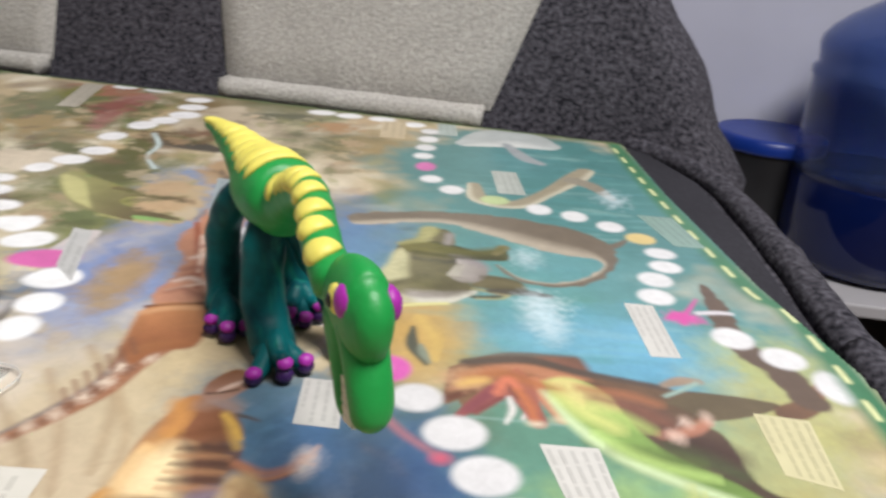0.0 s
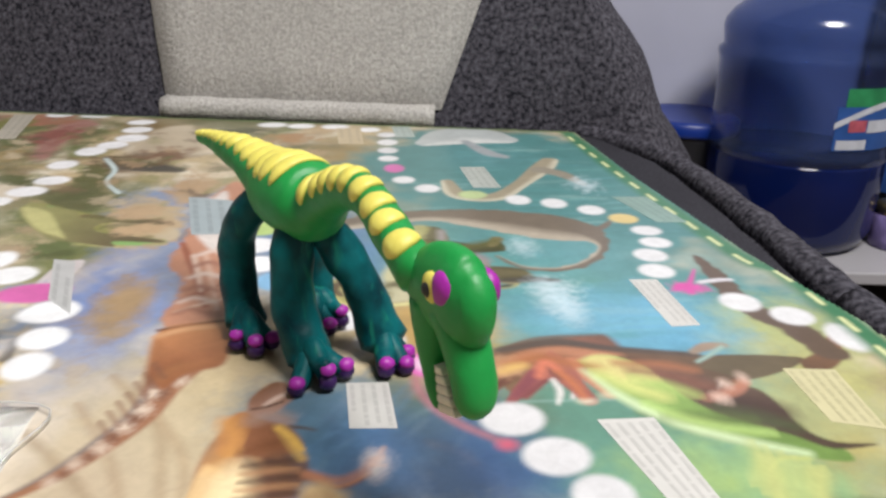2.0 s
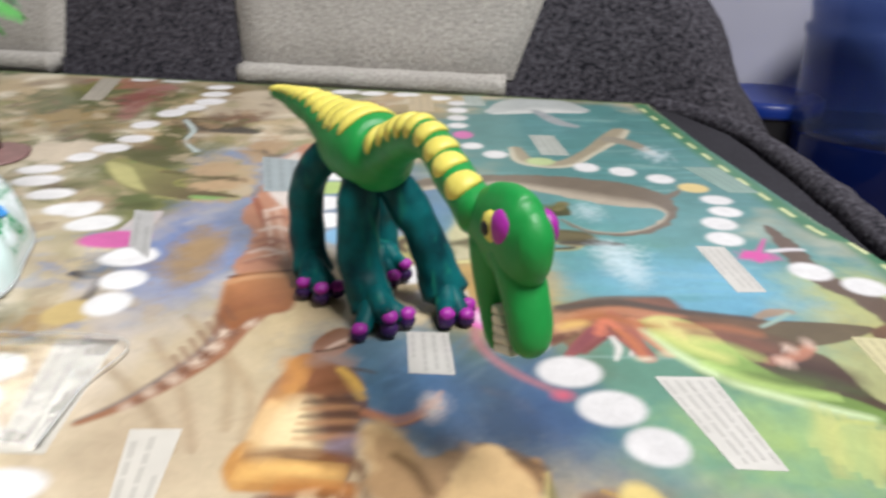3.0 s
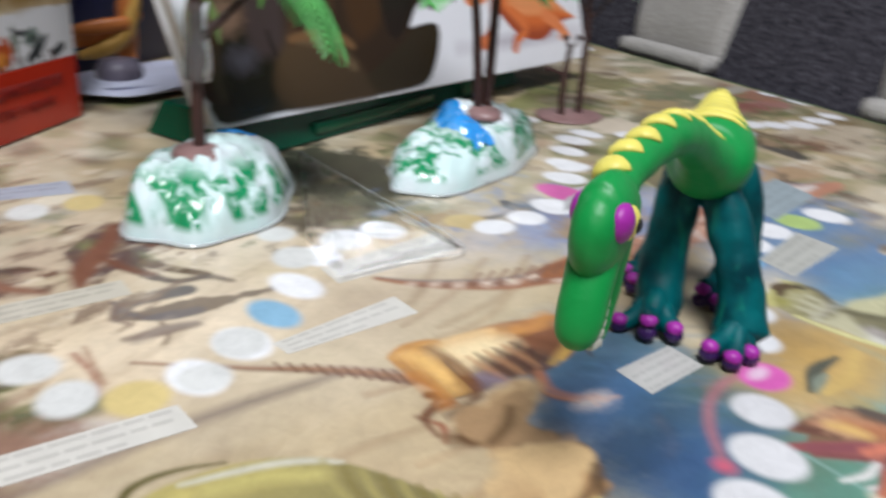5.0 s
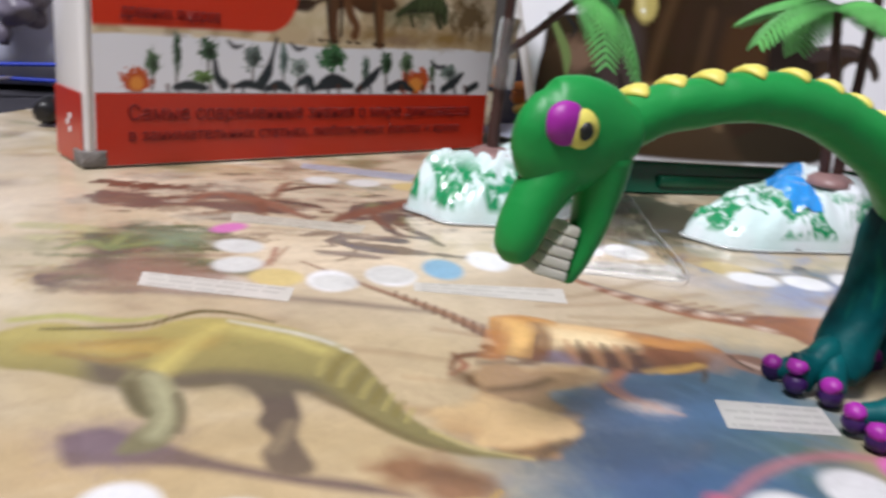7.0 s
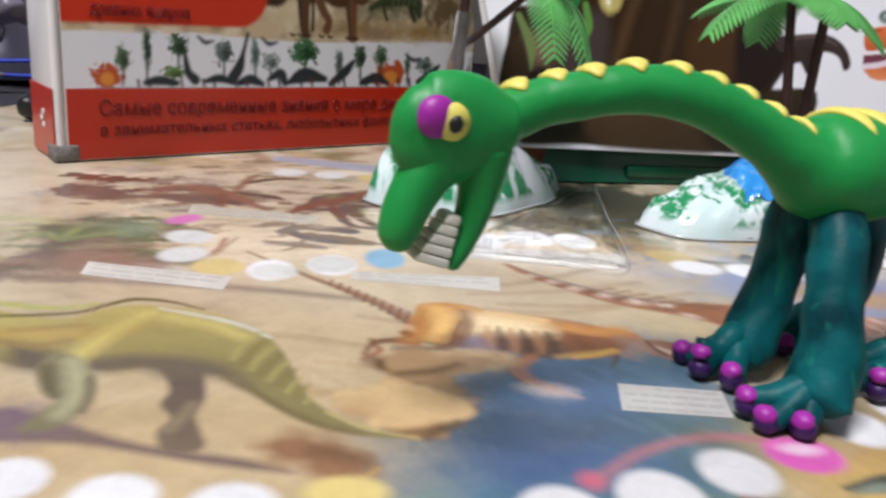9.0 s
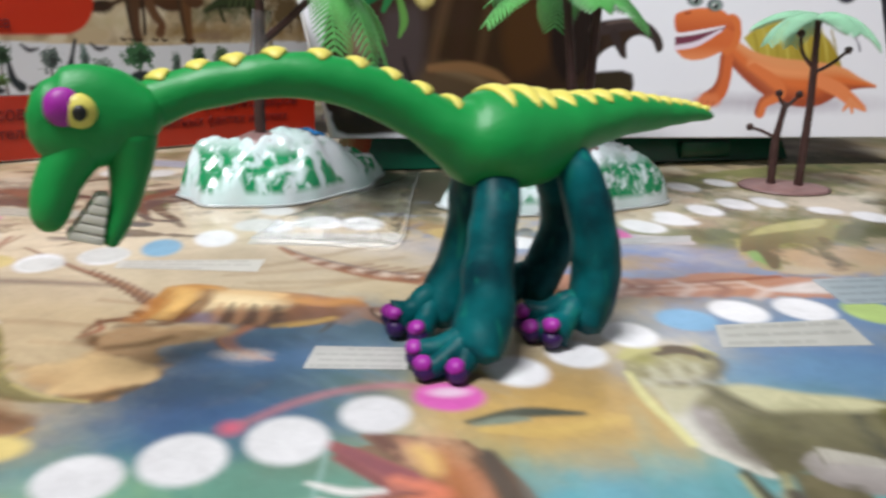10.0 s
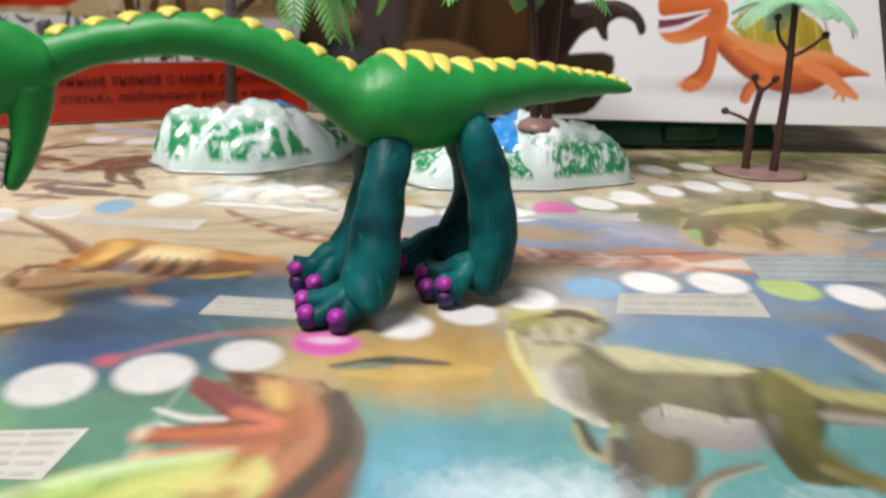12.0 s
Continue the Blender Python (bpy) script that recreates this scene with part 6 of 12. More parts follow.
pr.stroke([(0.0393, 0.1951, 0.0015), (0.0388, 0.2006, 0.0019), (0.0401, 0.2054, 0.0011)], (0.125, 0.064, 0.034), soft=0.00264)
pr.stroke([(0.0490, 0.2027, 0.0003), (0.0455, 0.2059, 0.0004), (0.0409, 0.2080, 0.0003)], (0.367, 0.237, 0.064), soft=0.0008)
pr.blob(0.0276, 0.4071, 0.0129, 0.0094, 105, (0.076, 0.192, 0.204), soft=0.01, rough=0.2, seed=740)
pr.blob(0.0375, 0.3851, 0.0135, 0.0063, 105, (0.09, 0.25, 0.243), soft=0.01, rough=0.2, seed=741)
pr.blob(-0.0163, 0.4138, 0.0177, 0.0095, 106, (0.098, 0.186, 0.278), soft=0.01, rough=0.2, seed=742)
pr.blob(-0.0232, 0.3760, 0.0233, 0.0078, 106, (0.111, 0.217, 0.357), soft=0.01, rough=0.2, seed=743)
# green lizard by the water
pr.shape([(0.0273, 0.3617), (0.0286, 0.3745), (0.0462, 0.3735), (0.0492, 0.3621)], (0.129, 0.112, 0.060), soft=0.0012)
pr.shape([(-0.0083, 0.3495), (-0.0098, 0.3611), (-0.0087, 0.3749), (-0.0092, 0.3885), (-0.009, 0.399), (-0.0004, 0.4061), (0.0005, 0.4203), (0.0099, 0.4223), (0.0151, 0.4083), (0.0148, 0.4038), (0.0168, 0.3965), (0.0218, 0.3887), (0.0246, 0.3781), (0.0263, 0.3664), (0.0295, 0.3582), (0.0211, 0.3546), (0.0059, 0.3516)], (0.123, 0.112, 0.060))
pr.blob(0.0125, 0.3695, 0.0137, 0.0084, 105, (0.087, 0.079, 0.043), soft=0.005, rough=0.2, seed=71)
pr.blob(0.0089, 0.3569, 0.0054, 0.0070, 106, (0.154, 0.147, 0.064), soft=0.005, rough=0.2, seed=72)
pr.stroke([(0.0002, 0.3839, 0.0015), (0.0147, 0.3837, 0.0021), (0.0194, 0.3885, 0.0021)], (0.055, 0.055, 0.042), soft=0.00165)
pr.shape([(-0.006, 0.3487), (-0.0116, 0.3611), (-0.0097, 0.375), (-0.0095, 0.3885), (-0.0056, 0.3938), (-0.0014, 0.3809), (-0.0, 0.3716), (0.0023, 0.3609)], (0.445, 0.427, 0.259), soft=0.0018)
pr.shape([(0.0229, 0.3648), (0.019, 0.368), (0.0169, 0.3729), (0.0191, 0.3787), (0.0188, 0.3846), (0.0191, 0.3897), (0.0292, 0.3866), (0.0331, 0.3782), (0.032, 0.3717), (0.0287, 0.3663)], (0.381, 0.352, 0.327), fade=(0.0182, 0.3776, 0.0337, 0.3760, (0.199, 0.176, 0.165)))
pr.stroke([(0.016, 0.3696, 0.0004), (0.0228, 0.3696, 0.0002)], (0.103, 0.093, 0.055), soft=0.00055)
pr.stroke([(0.016, 0.3713, 0.0004), (0.0226, 0.3713, 0.0002)], (0.103, 0.093, 0.055), soft=0.00055)
pr.stroke([(0.0161, 0.373, 0.0004), (0.0224, 0.373, 0.0002)], (0.103, 0.093, 0.055), soft=0.00055)
pr.stroke([(0.0161, 0.3747, 0.0004), (0.0222, 0.3746, 0.0002)], (0.103, 0.093, 0.055), soft=0.00055)
pr.stroke([(0.0162, 0.3763, 0.0004), (0.022, 0.3763, 0.0002)], (0.103, 0.093, 0.055), soft=0.00055)
pr.stroke([(0.0163, 0.378, 0.0004), (0.0218, 0.3779, 0.0002)], (0.103, 0.093, 0.055), soft=0.00055)
pr.stroke([(0.0163, 0.3797, 0.0004), (0.0216, 0.3795, 0.0002)], (0.103, 0.093, 0.055), soft=0.00055)
pr.stroke([(0.0164, 0.3813, 0.0004), (0.0214, 0.3812, 0.0002)], (0.103, 0.093, 0.055), soft=0.00055)
pr.stroke([(0.0165, 0.383, 0.0004), (0.0212, 0.3828, 0.0002)], (0.103, 0.093, 0.055), soft=0.00055)
pr.shape([(-0.0046, 0.3902), (-0.0086, 0.3989), (-0.0016, 0.4052), (0.0121, 0.4046), (0.025, 0.4005), (0.031, 0.4023), (0.0376, 0.4069), (0.0408, 0.3947), (0.0318, 0.3913), (0.021, 0.39), (0.0063, 0.389)], (0.143, 0.133, 0.045), fade=(0.0036, 0.3966, 0.0174, 0.4032, (0.064, 0.066, 0.025)))
pr.stroke([(0.0025, 0.4057, 0.0007), (0.0175, 0.4029, 0.0008), (0.0277, 0.3986, 0.0005)], (0.045, 0.050, 0.022), soft=0.0011)
pr.stroke([(0.0345, 0.4001, 0.002), (0.0372, 0.4085, 0.0031)], (0.176, 0.151, 0.071))
pr.stroke([(-0.009, 0.399, 0.0015), (-0.0008, 0.4075, 0.0029), (0.0011, 0.4201, 0.0047)], (0.289, 0.279, 0.119), soft=0.00165)
pr.stroke([(0.0118, 0.4056, 0.0019), (0.0113, 0.4171, 0.0021)], (0.249, 0.228, 0.218), soft=0.00165)
pr.shape([(-0.0026, 0.3393), (-0.0082, 0.3469), (-0.0047, 0.3516), (0.0099, 0.3531), (0.0231, 0.3549), (0.0298, 0.3588), (0.0306, 0.3559), (0.0262, 0.3499), (0.0213, 0.3441), (0.0109, 0.3411)], (0.485, 0.472, 0.410))
pr.shape([(0.0032, 0.3445), (-0.0026, 0.3489), (0.0041, 0.3524), (0.0154, 0.3537), (0.0262, 0.3571), (0.0238, 0.3522), (0.0171, 0.3476)], (0.281, 0.253, 0.233), soft=0.0018)
pr.shape([(-0.0107, 0.3327), (-0.0217, 0.3331), (-0.0282, 0.338), (-0.0318, 0.3457), (-0.0328, 0.3535), (-0.0286, 0.3566), (-0.0216, 0.3572), (-0.0146, 0.3539), (-0.0093, 0.3483), (-0.0051, 0.3457), (-0.0056, 0.3414), (-0.0061, 0.337)], (0.316, 0.286, 0.136), fade=(-0.0275, 0.3428, -0.0067, 0.3441, (0.218, 0.198, 0.104)))
pr.blob(-0.0177, 0.3464, 0.0074, 0.0046, 106, (0.399, 0.376, 0.237), soft=0.003, rough=0.4, seed=73)
pr.blob(-0.0219, 0.3378, 0.0031, 0.0036, 106, (0.251, 0.234, 0.062), soft=0.003)
pr.stroke([(-0.026, 0.3421, 0.0014), (-0.0301, 0.3473, 0.0029), (-0.0279, 0.3539, 0.0016)], (0.093, 0.064, 0.035))
pr.stroke([(-0.0087, 0.3411, 0.0007), (-0.01, 0.3482, 0.0009), (-0.017, 0.3546, 0.0005)], (0.104, 0.086, 0.047))
pr.stroke([(-0.0337, 0.3535, 0.0006), (-0.0288, 0.357, 0.0011)], (0.486, 0.454, 0.183))
pr.stroke([(-0.0123, 0.3331, 0.0009), (0.0016, 0.3364, 0.0014), (0.0119, 0.3406, 0.0014), (0.0204, 0.3437, 0.0012)], (0.528, 0.501, 0.234))
pr.stroke([(0.0299, 0.3524, 0.0012), (0.0382, 0.3549, 0.0015), (0.0409, 0.3567, 0.0008)], (0.066, 0.066, 0.044))
pr.stroke([(0.0313, 0.3513, 0.0005), (0.0406, 0.3539, 0.0006), (0.0431, 0.3577, 0.0009)], (0.323, 0.307, 0.144))
pr.stroke([(0.0289, 0.3602, 0.001), (0.0382, 0.3589, 0.0011), (0.0431, 0.3576, 0.0008)], (0.306, 0.286, 0.145))
pr.blob(0.0429, 0.3597, 0.0011, 0.0036, 105, (0.225, 0.151, 0.096), soft=0.002)
pr.blob(0.0086, 0.3537, 0.0011, 0.0015, 106, (0.204, 0.192, 0.093), soft=0.003, rough=0.4, seed=400, amount=0.6)
pr.blob(0.0176, 0.3579, 0.0010, 0.0013, 105, (0.069, 0.066, 0.030), soft=0.003, rough=0.4, seed=401, amount=0.6)
pr.blob(0.0115, 0.3619, 0.0011, 0.0014, 105, (0.204, 0.192, 0.093), soft=0.003, rough=0.4, seed=402, amount=0.6)
pr.blob(0.0051, 0.3662, 0.0011, 0.0015, 106, (0.069, 0.066, 0.030), soft=0.003, rough=0.4, seed=403, amount=0.6)
pr.blob(0.0143, 0.3698, 0.0010, 0.0014, 105, (0.204, 0.192, 0.093), soft=0.003, rough=0.4, seed=404, amount=0.6)
pr.blob(0.0081, 0.3742, 0.0011, 0.0015, 105, (0.069, 0.066, 0.030), soft=0.003, rough=0.4, seed=405, amount=0.6)
pr.blob(0.0016, 0.3789, 0.0011, 0.0015, 106, (0.204, 0.192, 0.093), soft=0.003, rough=0.4, seed=406, amount=0.6)
pr.blob(0.0110, 0.3819, 0.0010, 0.0014, 105, (0.069, 0.066, 0.030), soft=0.003, rough=0.4, seed=407, amount=0.6)
pr.blob(0.0047, 0.3866, 0.0011, 0.0015, 105, (0.204, 0.192, 0.093), soft=0.003, rough=0.4, seed=408, amount=0.6)
pr.blob(-0.0020, 0.3917, 0.0011, 0.0016, 106, (0.069, 0.066, 0.030), soft=0.003, rough=0.4, seed=409, amount=0.6)
pr.blob(0.0077, 0.3941, 0.0011, 0.0015, 105, (0.204, 0.192, 0.093), soft=0.003, rough=0.4, seed=410, amount=0.6)
pr.blob(0.0012, 0.3992, 0.0011, 0.0015, 105, (0.069, 0.066, 0.030), soft=0.003, rough=0.4, seed=411, amount=0.6)
pr.blob(-0.0056, 0.4047, 0.0011, 0.0016, 106, (0.204, 0.192, 0.093), soft=0.003, rough=0.4, seed=412, amount=0.6)
pr.blob(0.0043, 0.4064, 0.0011, 0.0015, 105, (0.069, 0.066, 0.030), soft=0.003, rough=0.4, seed=413, amount=0.6)
pr.blob(-0.0023, 0.4119, 0.0011, 0.0016, 105, (0.204, 0.192, 0.093), soft=0.003, rough=0.4, seed=414, amount=0.6)
pr.blob(-0.0092, 0.4178, 0.0011, 0.0017, 106, (0.069, 0.066, 0.030), soft=0.003, rough=0.4, seed=415, amount=0.6)
pr.shape([(-0.0056, 0.3449), (-0.0116, 0.3511), (-0.0086, 0.3554), (0.0027, 0.3576), (0.0124, 0.3547), (0.0043, 0.3516), (0.0023, 0.3475)], (0.176, 0.161, 0.087), soft=0.0024)
pr.shape([(-0.0098, 0.3359), (-0.0059, 0.3413), (-0.0073, 0.3484), (-0.0062, 0.352), (0.0004, 0.3474), (0.0065, 0.3439), (0.0073, 0.341)], (0.391, 0.368, 0.241), soft=0.0018)
pr.stroke([(-0.0066, 0.3533, 0.0015), (-0.0007, 0.3582, 0.0022), (0.0032, 0.3622, 0.0015)], (0.092, 0.082, 0.042), soft=0.0022)
pr.blob(0.0181, 0.3589, 0.0056, 0.0080, 105, (0.079, 0.070, 0.036), soft=0.006, rough=0.25, seed=75)
pr.blob(0.0068, 0.3750, 0.0081, 0.0077, 105, (0.167, 0.156, 0.088), soft=0.008, rough=0.25, seed=76, amount=0.7)
pr.blob(-0.0129, 0.3378, 0.0012, 0.0022, 106, (0.150, 0.133, 0.059), soft=0.002, rough=0.4, seed=420, amount=0.8)
pr.blob(-0.0144, 0.3405, 0.0012, 0.0022, 106, (0.473, 0.454, 0.337), soft=0.002, rough=0.4, seed=421, amount=0.8)
pr.blob(-0.0160, 0.3432, 0.0012, 0.0023, 106, (0.150, 0.133, 0.059), soft=0.002, rough=0.4, seed=422, amount=0.8)
pr.blob(-0.0153, 0.3461, 0.0012, 0.0022, 106, (0.473, 0.454, 0.337), soft=0.002, rough=0.4, seed=423, amount=0.8)
pr.blob(-0.0169, 0.3488, 0.0012, 0.0023, 106, (0.150, 0.133, 0.059), soft=0.002, rough=0.4, seed=424, amount=0.8)
pr.blob(-0.0184, 0.3516, 0.0012, 0.0023, 106, (0.473, 0.454, 0.337), soft=0.002, rough=0.4, seed=425, amount=0.8)
pr.blob(-0.0177, 0.3544, 0.0012, 0.0023, 106, (0.150, 0.133, 0.059), soft=0.002, rough=0.4, seed=426, amount=0.8)
pr.blob(-0.0077, 0.3377, 0.0009, 0.0014, 106, (0.454, 0.436, 0.353), soft=0.0015, amount=0.8)
pr.blob(-0.0099, 0.3401, 0.0009, 0.0014, 106, (0.454, 0.436, 0.353), soft=0.0015, amount=0.8)
pr.blob(-0.0092, 0.3428, 0.0009, 0.0014, 106, (0.454, 0.436, 0.353), soft=0.0015, amount=0.8)
pr.blob(-0.0114, 0.3453, 0.0009, 0.0014, 106, (0.454, 0.436, 0.353), soft=0.0015, amount=0.8)
pr.blob(-0.0107, 0.3479, 0.0009, 0.0014, 106, (0.454, 0.436, 0.353), soft=0.0015, amount=0.8)
pr.blob(-0.0128, 0.3504, 0.0009, 0.0014, 106, (0.454, 0.436, 0.353), soft=0.0015, amount=0.8)
pr.blob(-0.0122, 0.3531, 0.0009, 0.0014, 106, (0.454, 0.436, 0.353), soft=0.0015, amount=0.8)
pr.blob(-0.0143, 0.3556, 0.0009, 0.0015, 106, (0.454, 0.436, 0.353), soft=0.0015, amount=0.8)
pr.stroke([(-0.0283, 0.3555, 0.0018), (-0.0226, 0.3579, 0.0014), (-0.0131, 0.3539, 0.0011)], (0.123, 0.108, 0.064), soft=0.00165)
pr.blob(-0.0262, 0.3540, 0.0008, 0.0016, 106, (0.024, 0.019, 0.013), soft=0.001)
pr.stroke([(-0.0216, 0.3327, 0.0016), (-0.0267, 0.3357, 0.0024), (-0.0292, 0.3414, 0.0016)], (0.423, 0.392, 0.156), soft=0.0011)
pr.shape([(0.0218, 0.387), (0.0153, 0.3927), (0.0251, 0.3917), (0.0315, 0.386), (0.0329, 0.3804)], (0.247, 0.222, 0.227), soft=0.0024)
pr.stroke([(0.0173, 0.3705, 0.0007), (0.0217, 0.3709, 0.0004)], (0.428, 0.410, 0.348), soft=0.00083)
pr.stroke([(0.0176, 0.3723, 0.0007), (0.0217, 0.3727, 0.0004)], (0.428, 0.410, 0.348), soft=0.00083)
pr.stroke([(0.0179, 0.374, 0.0007), (0.0218, 0.3744, 0.0004)], (0.428, 0.410, 0.348), soft=0.00083)
pr.stroke([(0.0181, 0.3758, 0.0007), (0.0218, 0.3762, 0.0004)], (0.428, 0.410, 0.348), soft=0.00083)
pr.stroke([(0.0184, 0.3776, 0.0007), (0.0218, 0.3779, 0.0004)], (0.428, 0.410, 0.348), soft=0.00083)
pr.stroke([(0.0187, 0.3793, 0.0007), (0.0218, 0.3796, 0.0004)], (0.428, 0.410, 0.348), soft=0.00083)
pr.stroke([(0.019, 0.381, 0.0007), (0.0218, 0.3814, 0.0004)], (0.428, 0.410, 0.348), soft=0.00083)
pr.stroke([(-0.0006, 0.3911, 0.0008), (0.0133, 0.3907, 0.0012), (0.0272, 0.3922, 0.0014), (0.0367, 0.3955, 0.0013)], (0.053, 0.053, 0.025), soft=0.0022)
pr.stroke([(0.0087, 0.3981, 0.0022), (0.0212, 0.3978, 0.0025), (0.0291, 0.4015, 0.0025), (0.036, 0.4059, 0.0023)], (0.103, 0.100, 0.033), soft=0.0033)
pr.stroke([(0.0349, 0.3633, 0.001), (0.0428, 0.3646, 0.0012), (0.048, 0.3654, 0.0011)], (0.079, 0.070, 0.036), soft=0.0022)
pr.stroke([(0.0312, 0.3729, 0.001), (0.0405, 0.3734, 0.001), (0.0466, 0.3721, 0.0009)], (0.072, 0.064, 0.034), soft=0.0022)
pr.blob(0.0009, 0.4046, 0.0007, 0.0012, 105, (0.361, 0.344, 0.172), soft=0.0015, amount=0.7)
pr.blob(0.0019, 0.4061, 0.0007, 0.0012, 105, (0.361, 0.344, 0.172), soft=0.0015, amount=0.7)
pr.blob(0.0029, 0.4076, 0.0007, 0.0012, 105, (0.361, 0.344, 0.172), soft=0.0015, amount=0.7)
pr.blob(0.0003, 0.4099, 0.0007, 0.0012, 105, (0.361, 0.344, 0.172), soft=0.0015, amount=0.7)
pr.blob(0.0013, 0.4114, 0.0007, 0.0012, 105, (0.361, 0.344, 0.172), soft=0.0015, amount=0.7)
pr.blob(0.0023, 0.4128, 0.0007, 0.0012, 105, (0.361, 0.344, 0.172), soft=0.0015, amount=0.7)
pr.blob(-0.0003, 0.4152, 0.0007, 0.0013, 105, (0.361, 0.344, 0.172), soft=0.0015, amount=0.7)
pr.blob(0.0007, 0.4166, 0.0007, 0.0012, 105, (0.361, 0.344, 0.172), soft=0.0015, amount=0.7)
pr.blob(0.0016, 0.4180, 0.0007, 0.0012, 105, (0.361, 0.344, 0.172), soft=0.0015, amount=0.7)
pr.blob(-0.0010, 0.4205, 0.0007, 0.0013, 105, (0.361, 0.344, 0.172), soft=0.0015, amount=0.7)
pr.blob(0.0001, 0.4219, 0.0007, 0.0013, 105, (0.361, 0.344, 0.172), soft=0.0015, amount=0.7)
pr.blob(0.0010, 0.4232, 0.0007, 0.0012, 105, (0.361, 0.344, 0.172), soft=0.0015, amount=0.7)
pr.stroke([(-0.0221, 0.4235, 0.0028), (-0.0272, 0.4331, 0.004)], (0.291, 0.182, 0.092))
pr.stroke([(0.0205, 0.2962, 0.0009), (0.0138, 0.3078, 0.0024), (0.0115, 0.3209, 0.0009)], (0.070, 0.073, 0.054))
pr.stroke([(0.0212, 0.2978, 0.0008), (0.0182, 0.3036, 0.0017), (0.0166, 0.3086, 0.0009)], (0.182, 0.210, 0.161))
# orange sea reptile
pr.shape([(0.04, 0.2715), (0.0342, 0.2764), (0.0328, 0.2862), (0.031, 0.2958), (0.0338, 0.3021), (0.0432, 0.3099), (0.0553, 0.3135), (0.0659, 0.3135), (0.0707, 0.3139), (0.0739, 0.3022), (0.0662, 0.3), (0.0581, 0.2956)], (0.173, 0.098, 0.059))
pr.stroke([(0.0356, 0.3015, 0.0018), (0.0457, 0.309, 0.0016), (0.059, 0.3126, 0.0014), (0.07, 0.3137, 0.0014)], (0.106, 0.119, 0.111), soft=0.0022)
pr.shape([(0.0591, 0.296), (0.054, 0.3084), (0.0706, 0.3143), (0.0741, 0.3018)], (0.283, 0.115, 0.078), fade=(0.0607, 0.2999, 0.0677, 0.3129, (0.157, 0.083, 0.06)), soft=0.0018)
pr.stroke([(0.0399, 0.2721, 0.0013), (0.0439, 0.2798, 0.0023), (0.0475, 0.2875, 0.0032), (0.0483, 0.2941, 0.0023)], (0.184, 0.057, 0.056), back=(0.109, 0.034, 0.036))
pr.stroke([(0.0409, 0.2789, 0.0007), (0.0438, 0.2859, 0.0009), (0.046, 0.2911, 0.0007)], (0.346, 0.158, 0.134), soft=0.0011)
pr.blob(0.0433, 0.2954, 0.0045, 0.0050, 107, (0.454, 0.34, 0.134), soft=0.004, rough=0.15, seed=51)
pr.shape([(0.0345, 0.2895), (0.0305, 0.2957), (0.0343, 0.2989), (0.041, 0.2982), (0.0446, 0.2959), (0.0394, 0.2921)], (0.346, 0.098, 0.072), soft=0.0012)
pr.blob(0.0360, 0.2863, 0.0047, 0.0025, 107, (0.142, 0.106, 0.047), soft=0.003, rough=0.3, seed=52)
pr.stroke([(0.0549, 0.2908, 0.002), (0.0491, 0.2976, 0.0027), (0.052, 0.3039, 0.0014)], (0.484, 0.133, 0.115))
pr.stroke([(0.0664, 0.2748, 0.0019), (0.0625, 0.2821, 0.0025), (0.0585, 0.2913, 0.0037), (0.0555, 0.3045, 0.005)], (0.435, 0.18, 0.11), belly=(0.268, 0.083, 0.059))
pr.blob(0.0663, 0.2749, 0.0013, 0.0025, 106, (0.544, 0.458, 0.323), soft=0.002)
pr.stroke([(0.0543, 0.2724, 0.0006), (0.0563, 0.2788, 0.0015), (0.0545, 0.2851, 0.0019)], (0.568, 0.508, 0.495))
pr.shape([(0.0794, 0.278), (0.0743, 0.2832), (0.0703, 0.2915), (0.0654, 0.2965), (0.0679, 0.3003), (0.0746, 0.3025), (0.0811, 0.279)], (0.586, 0.54, 0.246), fade=(0.0685, 0.2979, 0.0779, 0.2821, (0.392, 0.477, 0.247)))
# sea beast with a green belly
pr.shape([(0.0281, 0.2962), (0.0378, 0.3056), (0.0534, 0.3096), (0.0646, 0.3074), (0.0774, 0.3042), (0.0902, 0.3027), (0.1011, 0.3018), (0.1144, 0.3027), (0.1273, 0.3028), (0.1359, 0.301), (0.1277, 0.2937), (0.1148, 0.2871), (0.1031, 0.2829), (0.0863, 0.2852), (0.0701, 0.2936), (0.0597, 0.2983), (0.0482, 0.2937), (0.0367, 0.282), (0.0296, 0.2747)], (0.162, 0.087, 0.053), fade=(0.0529, 0.3046, 0.1156, 0.2951, (0.1, 0.069, 0.044)))
pr.shape([(0.0306, 0.2823), (0.0374, 0.2976), (0.0501, 0.3048), (0.0642, 0.3041), (0.0748, 0.3001), (0.0615, 0.2976), (0.0495, 0.2984), (0.0388, 0.2882)], (0.389, 0.175, 0.1), soft=0.0018)
pr.stroke([(0.0744, 0.2977, 0.0012), (0.0874, 0.2903, 0.0019), (0.0996, 0.2826, 0.0018)], (0.052, 0.03, 0.02), soft=0.00165)
pr.stroke([(0.0296, 0.2771, 0.0011), (0.0359, 0.2826, 0.0013), (0.0416, 0.2895, 0.001)], (0.109, 0.039, 0.028), soft=0.00165)
pr.stroke([(0.0737, 0.2655, 0.0012), (0.0892, 0.2563, 0.0015), (0.1058, 0.2499, 0.0012)], (0.098, 0.153, 0.042), soft=0.0022)
pr.stroke([(0.0329, 0.3012, 0.0019), (0.0533, 0.3083, 0.0025), (0.0718, 0.3047, 0.0021), (0.0994, 0.3021, 0.0016)], (0.088, 0.066, 0.053), soft=0.0011)
